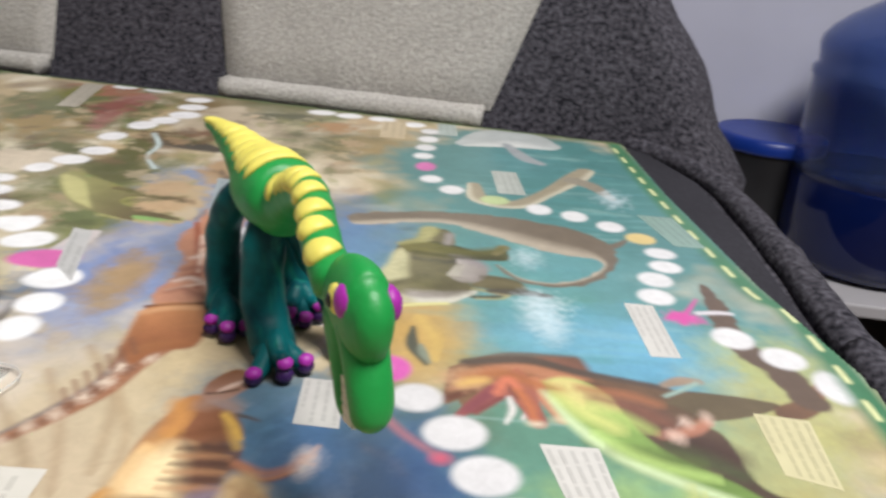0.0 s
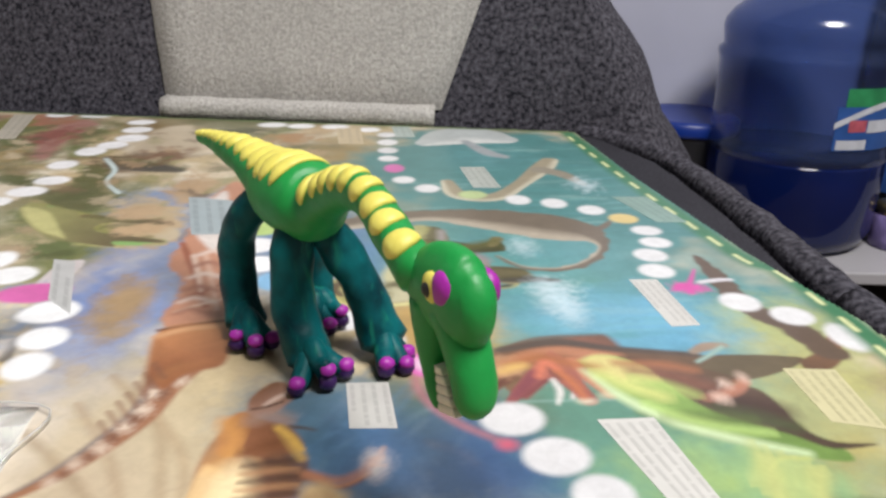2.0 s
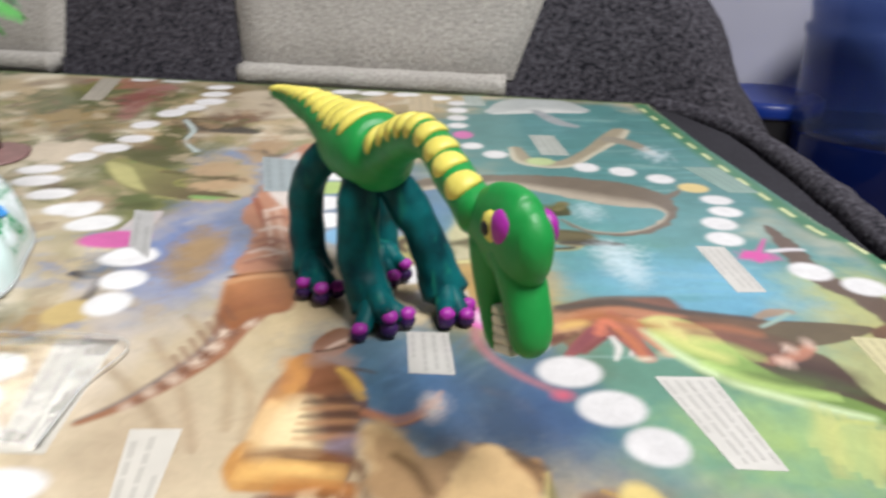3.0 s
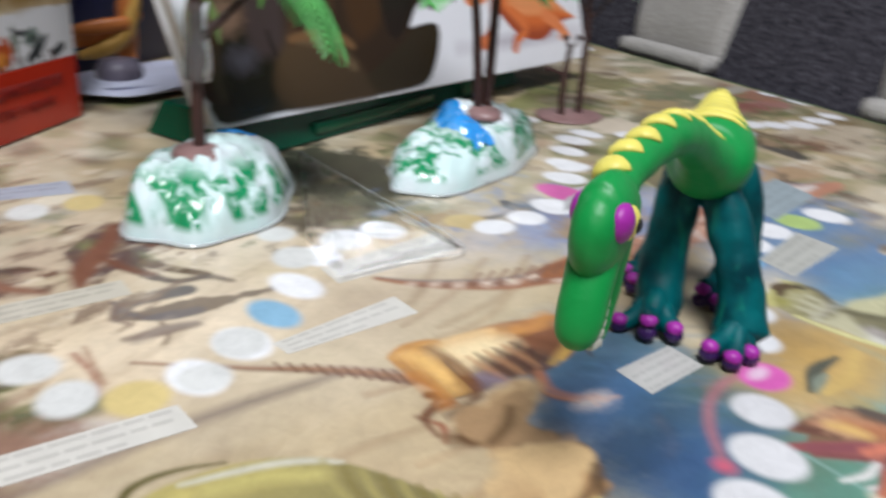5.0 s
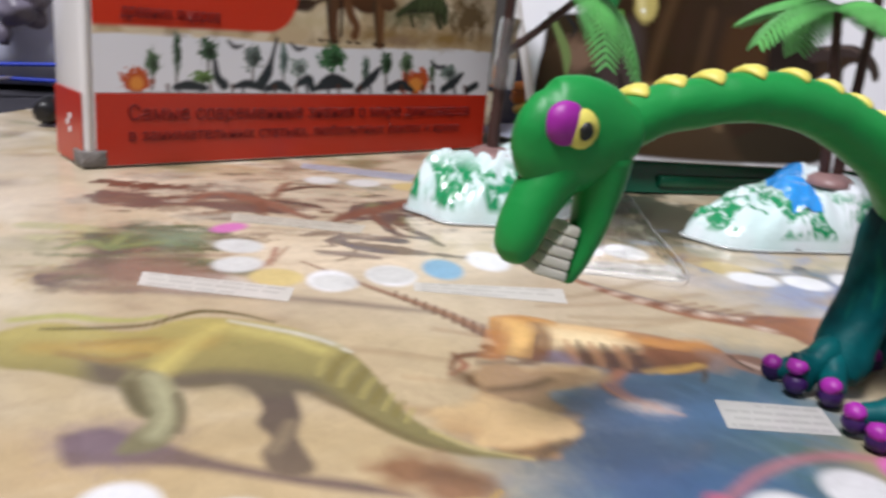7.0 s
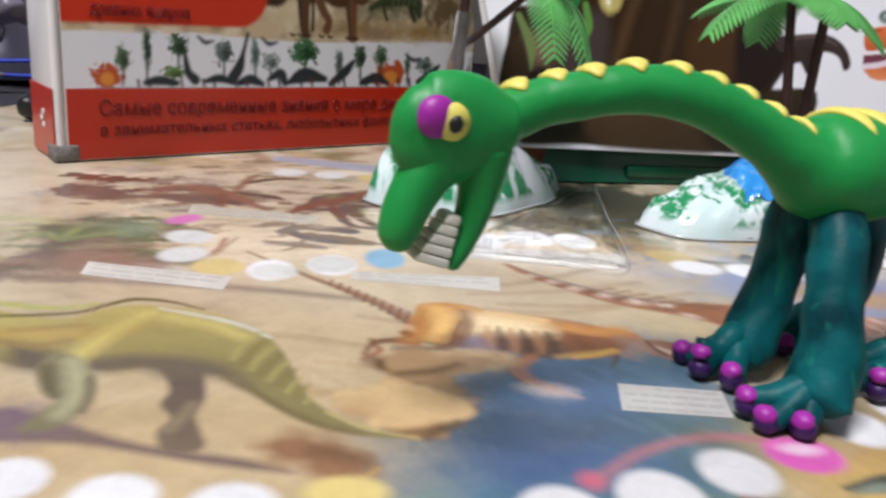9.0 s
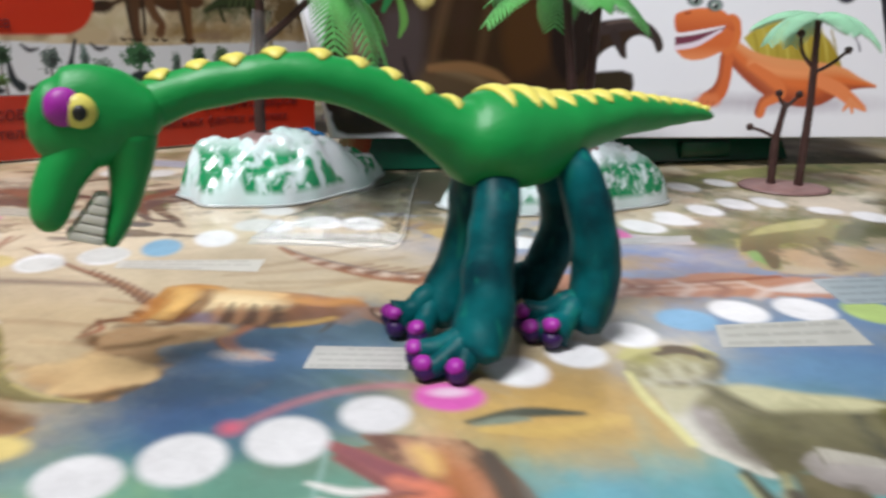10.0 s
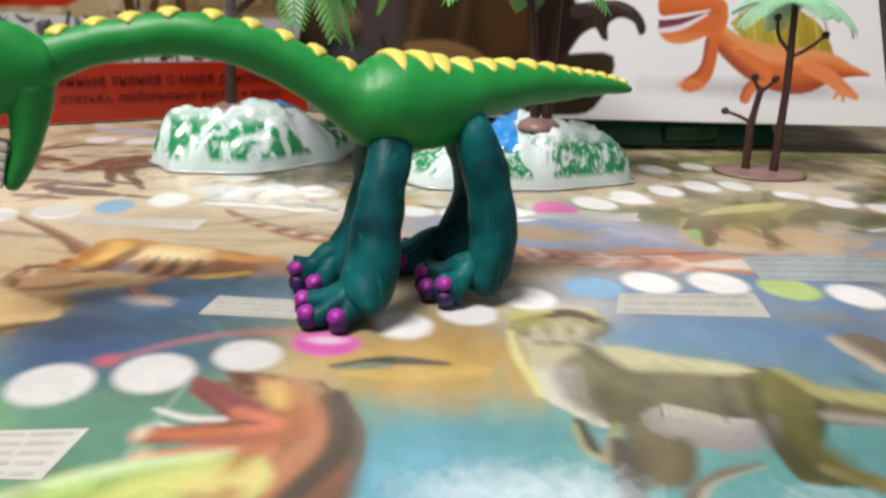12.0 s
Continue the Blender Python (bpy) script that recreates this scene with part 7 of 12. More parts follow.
pr.blob(0.0344, 0.2905, 0.0062, 0.0052, 4, (0.494, 0.293, 0.167), soft=0.004, rough=0.2, seed=54)
pr.shape([(0.0504, 0.3024), (0.056, 0.2949), (0.0593, 0.2807), (0.0618, 0.2709), (0.0578, 0.2688), (0.0537, 0.2769), (0.0483, 0.2835), (0.0436, 0.2797), (0.0364, 0.268), (0.0335, 0.2685), (0.0394, 0.2829)], (0.346, 0.129, 0.089), fade=(0.0505, 0.2984, 0.0429, 0.2697, (0.214, 0.066, 0.066)))
pr.stroke([(0.0444, 0.2868, 0.0025), (0.0374, 0.2732, 0.0016)], (0.202, 0.06, 0.07), soft=0.0011)
pr.blob(0.0584, 0.2707, 0.0024, 0.0016, 4, (0.543, 0.477, 0.363), soft=0.0014)
pr.stroke([(0.0488, 0.29, 0.001), (0.0518, 0.2837, 0.001)], (0.109, 0.043, 0.043))
pr.stroke([(0.0494, 0.2828, 0.0008), (0.0509, 0.2761, 0.0011), (0.0495, 0.2689, 0.0005)], (0.62, 0.596, 0.573))
pr.shape([(0.0593, 0.2952), (0.0654, 0.2994), (0.0745, 0.2981), (0.0865, 0.286), (0.0946, 0.2769), (0.1035, 0.2674), (0.1147, 0.2579), (0.1248, 0.2522), (0.1266, 0.2441), (0.1146, 0.2453), (0.102, 0.2524), (0.0878, 0.257), (0.0742, 0.268), (0.0645, 0.2804)], (0.217, 0.34, 0.097), fade=(0.0687, 0.2848, 0.1091, 0.2507, (0.133, 0.217, 0.057)))
pr.shape([(0.0594, 0.2959), (0.0674, 0.3), (0.0775, 0.2949), (0.0872, 0.2853), (0.072, 0.2836)], (0.576, 0.508, 0.208), soft=0.0018)
pr.stroke([(0.0601, 0.2896, 0.0011), (0.0701, 0.2728, 0.002), (0.0838, 0.2599, 0.0024), (0.099, 0.2525, 0.0021), (0.1152, 0.2469, 0.0014)], (0.458, 0.562, 0.335), soft=0.00165)
pr.shape([(0.0798, 0.2973), (0.0965, 0.2909), (0.1033, 0.2836), (0.1128, 0.2808), (0.1166, 0.2713), (0.1188, 0.2595), (0.1252, 0.253), (0.1371, 0.2524), (0.1237, 0.2495), (0.114, 0.2559), (0.102, 0.2625), (0.0928, 0.2698), (0.0855, 0.2817)], (0.128, 0.079, 0.056), fade=(0.0873, 0.2896, 0.1189, 0.2567, (0.066, 0.046, 0.032)))
pr.stroke([(0.0993, 0.2696, 0.0044), (0.1079, 0.2658, 0.0046), (0.1162, 0.2599, 0.0025)], (0.066, 0.073, 0.036), soft=0.0022)
pr.stroke([(0.096, 0.2744, 0.0025), (0.1048, 0.2783, 0.0024), (0.1107, 0.2841, 0.0013)], (0.346, 0.164, 0.116))
pr.stroke([(0.1004, 0.2793, 0.0003), (0.1031, 0.2843, 0.0003)], (0.537, 0.458, 0.397))
pr.shape([(0.0985, 0.2933), (0.1085, 0.3015), (0.127, 0.302), (0.1341, 0.3001), (0.1233, 0.2912), (0.1113, 0.2869)], (0.112, 0.087, 0.052))
pr.shape([(0.1334, 0.2993), (0.1437, 0.3079), (0.1537, 0.3221), (0.1508, 0.3052), (0.1424, 0.2947), (0.1336, 0.2941)], (0.208, 0.111, 0.068), fade=(0.1481, 0.3131, 0.1370, 0.2947, (0.118, 0.069, 0.044)))
pr.stroke([(0.0995, 0.3041, 0.0017), (0.1051, 0.3081, 0.0027), (0.1111, 0.3093, 0.0016)], (0.277, 0.21, 0.157))
pr.stroke([(0.099, 0.297, 0.0007), (0.1063, 0.3038, 0.001), (0.1104, 0.3085, 0.0007)], (0.271, 0.392, 0.349))
pr.stroke([(0.1032, 0.2402, 0.0004), (0.1068, 0.2441, 0.0008), (0.1143, 0.2446, 0.001)], (0.392, 0.438, 0.151))
pr.blob(0.1182, 0.2232, 0.0096, 0.0046, 3, (0.045, 0.039, 0.028), soft=0.003, rough=0.15, seed=57)
pr.stroke([(0.0974, 0.2473, 0.0009), (0.095, 0.2326, 0.0014), (0.0922, 0.2216, 0.001)], (0.217, 0.349, 0.169), soft=0.0033)
pr.stroke([(0.1032, 0.2446, 0.0009), (0.1007, 0.2307, 0.0014), (0.099, 0.222, 0.0011)], (0.392, 0.392, 0.151), soft=0.0033)
pr.stroke([(0.1089, 0.242, 0.0009), (0.1062, 0.2288, 0.0015), (0.1059, 0.2224, 0.0012)], (0.217, 0.349, 0.169), soft=0.0033)
pr.stroke([(0.1145, 0.2394, 0.0009), (0.1117, 0.227, 0.0015), (0.1127, 0.2228, 0.0015)], (0.392, 0.392, 0.151), soft=0.0033)
pr.stroke([(0.1199, 0.2369, 0.0009), (0.117, 0.2252, 0.0016), (0.1195, 0.2232, 0.0019)], (0.217, 0.349, 0.169), soft=0.0033)
# sea beast: hide
pr.stroke([(0.0349, 0.2920, 0.0019), (0.0463, 0.2968, 0.0025), (0.0552, 0.2941, 0.0022), (0.0640, 0.2914, 0.0014)], (0.330, 0.123, 0.047), soft=0.0036)
pr.stroke([(0.0339, 0.2871, 0.0013), (0.0367, 0.2895, 0.0019), (0.0404, 0.2912, 0.0014)], (0.567, 0.373, 0.119), soft=0.0024)
pr.stroke([(0.0454, 0.2849, 0.0013), (0.0479, 0.2938, 0.0017), (0.0512, 0.2896, 0.0013)], (0.578, 0.181, 0.105), soft=0.0018)
pr.stroke([(0.0519, 0.2878, 0.0013), (0.0557, 0.2808, 0.0015), (0.0579, 0.2731, 0.0010)], (0.469, 0.159, 0.067), soft=0.0018)
pr.stroke([(0.0763, 0.2901, 0.0022), (0.0897, 0.2867, 0.0026), (0.0997, 0.2789, 0.0020)], (0.187, 0.081, 0.055), soft=0.0042)
pr.stroke([(0.0717, 0.2948, 0.0014), (0.0861, 0.2945, 0.0017), (0.0960, 0.2913, 0.0011)], (0.330, 0.133, 0.067), soft=0.003)
pr.stroke([(0.0986, 0.2747, 0.0025), (0.1076, 0.2720, 0.0034), (0.1160, 0.2680, 0.0029)], (0.055, 0.032, 0.026), soft=0.0048)
pr.stroke([(0.0653, 0.2878, 0.0019), (0.0730, 0.2808, 0.0023), (0.0820, 0.2744, 0.0017)], (0.555, 0.555, 0.199), soft=0.0042)
pr.stroke([(0.0755, 0.2855, 0.0013), (0.0850, 0.2810, 0.0015), (0.0923, 0.2758, 0.0010)], (0.373, 0.469, 0.143), soft=0.0036)
pr.stroke([(0.0816, 0.2645, 0.0012), (0.0938, 0.2625, 0.0019), (0.1047, 0.2622, 0.0014)], (0.089, 0.123, 0.037), soft=0.0042)
pr.stroke([(0.0762, 0.2702, 0.0010), (0.0859, 0.2627, 0.0012), (0.0973, 0.2582, 0.0011), (0.1090, 0.2563, 0.0009)], (0.401, 0.555, 0.175), soft=0.003)
pr.stroke([(0.0984, 0.2753, 0.0012), (0.1044, 0.2789, 0.0018), (0.1099, 0.2852, 0.0013)], (0.373, 0.164, 0.105), soft=0.0018)
pr.blob(0.0989, 0.2747, 0.0010, 0.0018, 8, (0.637, 0.469, 0.391), soft=0.002, rough=0.2, seed=1382, amount=0.9)
pr.blob(0.1012, 0.2744, 0.0010, 0.0018, 8, (0.637, 0.469, 0.391), soft=0.002, rough=0.2, seed=1396, amount=0.9)
pr.blob(0.1039, 0.2830, 0.0011, 0.0019, 8, (0.637, 0.469, 0.391), soft=0.002, rough=0.2, seed=1398, amount=0.9)
pr.blob(0.1106, 0.2875, 0.0011, 0.0020, 8, (0.637, 0.469, 0.391), soft=0.002, rough=0.2, seed=1430, amount=0.9)
pr.stroke([(0.1016, 0.2519, 0.0003), (0.1007, 0.2432, 0.0005), (0.0951, 0.2321, 0.0002)], (0.429, 0.459, 0.175), soft=0.003)
pr.stroke([(0.1048, 0.2496, 0.0003), (0.1030, 0.2405, 0.0005), (0.0975, 0.2292, 0.0002)], (0.429, 0.459, 0.175), soft=0.003)
pr.stroke([(0.1079, 0.2474, 0.0003), (0.1052, 0.2378, 0.0005), (0.0998, 0.2263, 0.0002)], (0.429, 0.459, 0.175), soft=0.003)
pr.stroke([(0.1109, 0.2451, 0.0003), (0.1074, 0.2352, 0.0005), (0.1020, 0.2236, 0.0002)], (0.429, 0.459, 0.175), soft=0.003)
pr.stroke([(0.1138, 0.2430, 0.0003), (0.1095, 0.2326, 0.0005), (0.1042, 0.2209, 0.0002)], (0.429, 0.459, 0.175), soft=0.003)
pr.stroke([(0.1167, 0.2408, 0.0003), (0.1116, 0.2301, 0.0005), (0.1064, 0.2182, 0.0002)], (0.429, 0.459, 0.175), soft=0.003)
# eel along the border
pr.stroke([(0.124, 0.3939, 0.0015), (0.1272, 0.3748, 0.004), (0.1276, 0.3546, 0.0052), (0.132, 0.3368, 0.0057), (0.141, 0.3248, 0.0057), (0.1453, 0.3108, 0.0063), (0.1475, 0.3049, 0.005)], (0.108, 0.076, 0.056), rough=0.0008, seed=15)
# distant swimmers
pr.stroke([(0.0129, 0.4994, 0.0037), (0.0195, 0.4751, 0.0061), (0.0391, 0.4726, 0.006), (0.054, 0.4973, 0.0048), (0.0695, 0.5322, 0.007), (0.0764, 0.5514, 0.0056)], (0.277, 0.243, 0.175), belly=(0.462, 0.429, 0.336))
pr.stroke([(0.0692, 0.5284, 0.0067), (0.0801, 0.5206, 0.0054), (0.0905, 0.5004, 0.0022)], (0.239, 0.217, 0.173))
pr.stroke([(-0.0024, 0.5886, 0.0075), (0.0238, 0.6128, 0.0233), (0.0508, 0.6035, 0.0097)], (0.366, 0.392, 0.392), belly=(0.54, 0.551, 0.54))
pr.stroke([(0.0239, 0.596, 0.0032), (0.0383, 0.5664, 0.0053), (0.0487, 0.5573, 0.0034)], (0.285, 0.308, 0.324))
pr.stroke([(-0.0326, 0.4246, 0.0079), (-0.0118, 0.4347, 0.0075), (0.0102, 0.44, 0.0088), (0.0379, 0.4353, 0.0152), (0.0645, 0.4265, 0.0177), (0.0783, 0.4196, 0.0105), (0.0853, 0.405, 0.0031), (0.0789, 0.3872, 0.0025), (0.0643, 0.3745, 0.0023), (0.0478, 0.3745, 0.0018), (0.0364, 0.3873, 0.001)], (0.151, 0.124, 0.095), belly=(0.371, 0.324, 0.26), rough=0.0008, seed=16)
pr.stroke([(0.0797, 0.4197, 0.0027), (0.0889, 0.4284, 0.0024), (0.0943, 0.4372, 0.0012)], (0.151, 0.124, 0.095))
pr.stroke([(0.0356, 0.3603, 0.0017), (0.0493, 0.3625, 0.0029), (0.0595, 0.3621, 0.0018)], (0.07, 0.063, 0.048))
pr.blob(0.0577, 0.3551, 0.0067, 0.0057, 4, (0.477, 0.573, 0.619), soft=0.006, rough=0.6, seed=270, amount=0.75)
pr.blob(0.0597, 0.3418, 0.0047, 0.0073, 4, (0.477, 0.573, 0.619), soft=0.006, rough=0.6, seed=271, amount=0.75)
pr.blob(0.0617, 0.3319, 0.0025, 0.0049, 4, (0.477, 0.573, 0.619), soft=0.006, rough=0.6, seed=272, amount=0.75)
pr.blob(0.0539, 0.3493, 0.0022, 0.0077, 4, (0.477, 0.573, 0.619), soft=0.006, rough=0.6, seed=273, amount=0.75)
pr.blob(0.0482, 0.4000, 0.0036, 0.0058, 4, (0.477, 0.573, 0.619), soft=0.006, rough=0.6, seed=274, amount=0.75)
pr.blob(0.0905, 0.5004, 0.0058, 0.0092, 5, (0.477, 0.573, 0.619), soft=0.006, rough=0.6, seed=275, amount=0.75)
# pink and white flower, arrow
pr.blob(0.1120, 0.3579, 0.0072, 0.0053, 4, (0.515, 0.076, 0.294), soft=0.002, rough=0.25, seed=320)
pr.stroke([(0.1123, 0.359, 0.0013), (0.1166, 0.3698, 0.0009), (0.1195, 0.3773, 0.0005)], (0.515, 0.076, 0.294))
pr.stroke([(0.1185, 0.3641, 0.0015), (0.1272, 0.367, 0.0016), (0.1319, 0.3674, 0.0012)], (0.563, 0.54, 0.573))
pr.stroke([(0.006, 0.2853, 0.0011), (0.0071, 0.2758, 0.0011), (0.0119, 0.2656, 0.001), (0.0195, 0.2571, 0.001), (0.0265, 0.252, 0.0009), (0.0323, 0.2482, 0.0009)], (0.34, 0.13, 0.15), soft=0.0018)
pr.blob(0.0331, 0.2472, 0.0024, 0.0027, 104, (0.44, 0.09, 0.14), soft=0.0018)
pr.shape([(-0.1612, 0.3936), (-0.1719, 0.4017), (-0.189, 0.4209), (-0.1978, 0.4395), (-0.1705, 0.434), (-0.1602, 0.423), (-0.1286, 0.4226), (-0.1205, 0.416), (-0.1469, 0.4175), (-0.1471, 0.4055), (-0.1166, 0.3974), (-0.113, 0.393), (-0.1345, 0.3932), (-0.1323, 0.3866)], (0.245, 0.236, 0.101), fade=(-0.1775, 0.4119, -0.1306, 0.4054, (0.122, 0.098, 0.056)))
pr.shape([(-0.1572, 0.3955), (-0.1728, 0.4042), (-0.1867, 0.4205), (-0.1968, 0.4368), (-0.1824, 0.4317), (-0.1671, 0.4105)], (0.43, 0.41, 0.186), soft=0.0012)
pr.blob(-0.1280, 0.4092, 0.0073, 0.0115, 108, (0.435, 0.308, 0.187), soft=0.002, rough=0.2, seed=81)
pr.blob(-0.1385, 0.4338, 0.0104, 0.0122, 108, (0.407, 0.293, 0.183), soft=0.002, rough=0.2, seed=82)
pr.blob(-0.2314, 0.4515, 0.0213, 0.0252, 110, (0.508, 0.438, 0.344), soft=0.003, rough=0.2, seed=83)
# round spaces; of the white ones, near are greyed for shade, far whitened for sheen
pr.blob(0.0210, 0.2756, 0.0078, 0.0082, 105, (0.54, 0.535, 0.545), soft=0.0012)
pr.blob(0.0352, 0.2602, 0.0085, 0.0095, 104, (0.54, 0.535, 0.545), soft=0.0012)
pr.blob(0.0461, 0.2427, 0.0085, 0.0094, 104, (0.54, 0.535, 0.545), soft=0.0012)
pr.blob(-0.0074, 0.3058, 0.0077, 0.0087, 105, (0.596, 0.596, 0.607), soft=0.0012)
pr.blob(-0.0211, 0.3207, 0.0079, 0.0084, 105, (0.596, 0.596, 0.607), soft=0.0012)
pr.blob(-0.0378, 0.3357, 0.0079, 0.0090, 105, (0.70, 0.70, 0.715), soft=0.0012)
pr.blob(-0.0641, 0.3713, 0.0088, 0.0096, 105, (0.70, 0.70, 0.715), soft=0.0012)
pr.blob(-0.0711, 0.3927, 0.0093, 0.0100, 105, (0.70, 0.70, 0.715), soft=0.0012)
pr.blob(-0.0738, 0.4347, 0.0086, 0.0102, 105, (0.70, 0.70, 0.715), soft=0.0012)
pr.blob(-0.1607, 0.3511, 0.0075, 0.0099, 107, (0.70, 0.70, 0.715), soft=0.0012)
pr.blob(-0.1792, 0.3676, 0.0079, 0.0108, 107, (0.70, 0.70, 0.715), soft=0.0012)
pr.blob(-0.1978, 0.3850, 0.0077, 0.0106, 107, (0.70, 0.70, 0.715), soft=0.0012)
pr.blob(-0.2152, 0.4026, 0.0086, 0.0115, 107, (0.70, 0.70, 0.715), soft=0.0012)
pr.blob(-0.2243, 0.4196, 0.0076, 0.0106, 107, (0.70, 0.70, 0.715), soft=0.0012)
pr.blob(-0.1292, 0.3205, 0.0074, 0.0102, 107, (0.70, 0.70, 0.715), soft=0.0012)
pr.blob(-0.0974, 0.1904, 0.0073, 0.0111, 107, (0.70, 0.70, 0.715), soft=0.0012)
pr.blob(-0.0681, 0.1630, 0.0077, 0.0100, 106, (0.70, 0.70, 0.715), soft=0.0012)
pr.blob(-0.0560, 0.1469, 0.0071, 0.0097, 106, (0.70, 0.70, 0.715), soft=0.0012)
pr.blob(-0.1167, 0.2061, 0.0079, 0.0092, 107, (0.70, 0.70, 0.715), soft=0.0012)
pr.blob(-0.1273, 0.2218, 0.0086, 0.0095, 107, (0.70, 0.70, 0.715), soft=0.0012)
pr.blob(-0.1304, 0.2384, 0.0081, 0.0094, 107, (0.70, 0.70, 0.715), soft=0.0012)
pr.blob(-0.2475, 0.3826, 0.0081, 0.0104, 108, (0.70, 0.70, 0.715), soft=0.0012)
pr.blob(-0.2651, 0.4044, 0.0077, 0.0096, 108, (0.70, 0.70, 0.715), soft=0.0012)
pr.blob(0.0094, 0.2906, 0.0082, 0.0071, 105, (0.536, 0.098, 0.355), soft=0.0012)
pr.blob(-0.0533, 0.3540, 0.0092, 0.0085, 105, (0.18, 0.366, 0.551), soft=0.0012)
pr.blob(-0.0734, 0.4143, 0.0093, 0.0101, 105, (0.366, 0.488, 0.169), soft=0.0012)
pr.blob(-0.1432, 0.3372, 0.0086, 0.0136, 107, (0.536, 0.111, 0.328), soft=0.0012)
pr.blob(-0.0816, 0.1771, 0.0067, 0.0105, 106, (0.217, 0.392, 0.54), soft=0.0012)
pr.blob(0.0075, 0.2903, 0.0045, 0.0023, 105, (0.615, 0.438, 0.554), soft=0.0012)
pr.blob(-0.0548, 0.1485, 0.0073, 0.0068, 71, (0.562, 0.562, 0.544), soft=0.0012)
pr.blob(-0.0689, 0.1627, 0.0077, 0.0085, 71, (0.562, 0.562, 0.544), soft=0.0012)
pr.blob(-0.0590, 0.1161, 0.0072, 0.0084, 71, (0.562, 0.562, 0.544), soft=0.0012)
pr.blob(-0.0774, 0.1088, 0.0084, 0.0075, 71, (0.562, 0.562, 0.544), soft=0.0012)
pr.blob(-0.1191, 0.1979, 0.0077, 0.0096, 72, (0.562, 0.562, 0.544), soft=0.0012)
pr.blob(-0.1265, 0.2189, 0.0077, 0.0087, 73, (0.562, 0.562, 0.544), soft=0.0012)
pr.blob(-0.1296, 0.2391, 0.0078, 0.0074, 73, (0.562, 0.562, 0.544), soft=0.0012)
pr.blob(-0.1967, 0.1201, 0.0074, 0.0088, 73, (0.562, 0.562, 0.544), soft=0.0012)
pr.blob(-0.1918, 0.1010, 0.0075, 0.0084, 73, (0.562, 0.562, 0.544), soft=0.0012)
pr.blob(-0.1419, 0.1993, 0.0072, 0.0073, 73, (0.562, 0.562, 0.544), soft=0.0012)
pr.blob(-0.0524, 0.1312, 0.0081, 0.0079, 71, (0.553, 0.438, 0.191), soft=0.0012)
pr.blob(-0.0964, 0.0969, 0.0048, 0.0078, 72, (0.536, 0.158, 0.397), soft=0.0012)
pr.blob(-0.2003, 0.1407, 0.0074, 0.0091, 73, (0.521, 0.41, 0.188), soft=0.0012)
pr.blob(-0.1272, 0.2750, 0.0093, 0.0079, 73, (0.484, 0.366, 0.161), soft=0.0012)
pr.blob(0.0639, 0.1481, 0.0068, 0.0068, 108, (0.596, 0.596, 0.607), soft=0.0012)
pr.blob(0.0629, 0.1675, 0.0073, 0.0066, 108, (0.596, 0.596, 0.607), soft=0.0012)
pr.blob(0.0587, 0.1870, 0.0073, 0.0058, 108, (0.596, 0.596, 0.607), soft=0.0012)
pr.blob(0.0504, 0.2045, 0.0076, 0.0051, 108, (0.553, 0.438, 0.168), soft=0.0012)
pr.blob(0.1031, 0.3749, 0.0076, 0.0077, 4, (0.596, 0.596, 0.607), soft=0.0012)
pr.blob(0.1045, 0.3931, 0.0075, 0.0078, 4, (0.596, 0.596, 0.607), soft=0.0012)
pr.blob(0.1104, 0.4092, 0.0073, 0.0069, 4, (0.596, 0.596, 0.607), soft=0.0012)
pr.blob(0.1096, 0.4252, 0.0073, 0.0066, 4, (0.596, 0.596, 0.607), soft=0.0012)
pr.blob(0.0877, 0.4544, 0.0069, 0.0075, 5, (0.596, 0.596, 0.607), soft=0.0012)
pr.blob(0.0696, 0.4642, 0.0068, 0.0079, 5, (0.596, 0.596, 0.607), soft=0.0012)
pr.blob(0.0511, 0.4686, 0.0066, 0.0080, 5, (0.596, 0.596, 0.607), soft=0.0012)
pr.blob(0.0024, 0.4852, 0.0068, 0.0075, 5, (0.596, 0.596, 0.607), soft=0.0012)
pr.blob(-0.0117, 0.5007, 0.0064, 0.0069, 5, (0.596, 0.596, 0.607), soft=0.0012)
pr.blob(-0.0242, 0.5464, 0.0063, 0.0069, 5, (0.596, 0.596, 0.607), soft=0.0012)
pr.blob(-0.0261, 0.5663, 0.0065, 0.0074, 5, (0.596, 0.596, 0.607), soft=0.0012)
pr.blob(-0.0280, 0.5878, 0.0068, 0.0080, 5, (0.596, 0.596, 0.607), soft=0.0012)
pr.blob(-0.0300, 0.6093, 0.0070, 0.0069, 6, (0.596, 0.596, 0.607), soft=0.0012)
pr.blob(0.1286, 0.3456, 0.0078, 0.0083, 4, (0.596, 0.596, 0.607), soft=0.0012)
pr.blob(0.1445, 0.3343, 0.0080, 0.0079, 4, (0.596, 0.596, 0.607), soft=0.0012)
pr.blob(0.1578, 0.3180, 0.0068, 0.0106, 4, (0.596, 0.596, 0.607), soft=0.0012)
pr.blob(0.0562, 0.2269, 0.0081, 0.0081, 3, (0.54, 0.535, 0.545), soft=0.0012)
pr.blob(-0.1283, 0.3220, 0.0096, 0.0095, 4, (0.70, 0.70, 0.715), soft=0.0012)
pr.blob(-0.1215, 0.3015, 0.0082, 0.0083, 4, (0.70, 0.70, 0.715), soft=0.0012)
pr.blob(-0.1178, 0.2826, 0.0075, 0.0090, 4, (0.70, 0.70, 0.715), soft=0.0012)
pr.blob(-0.1590, 0.3537, 0.0094, 0.0085, 4, (0.70, 0.70, 0.715), soft=0.0012)
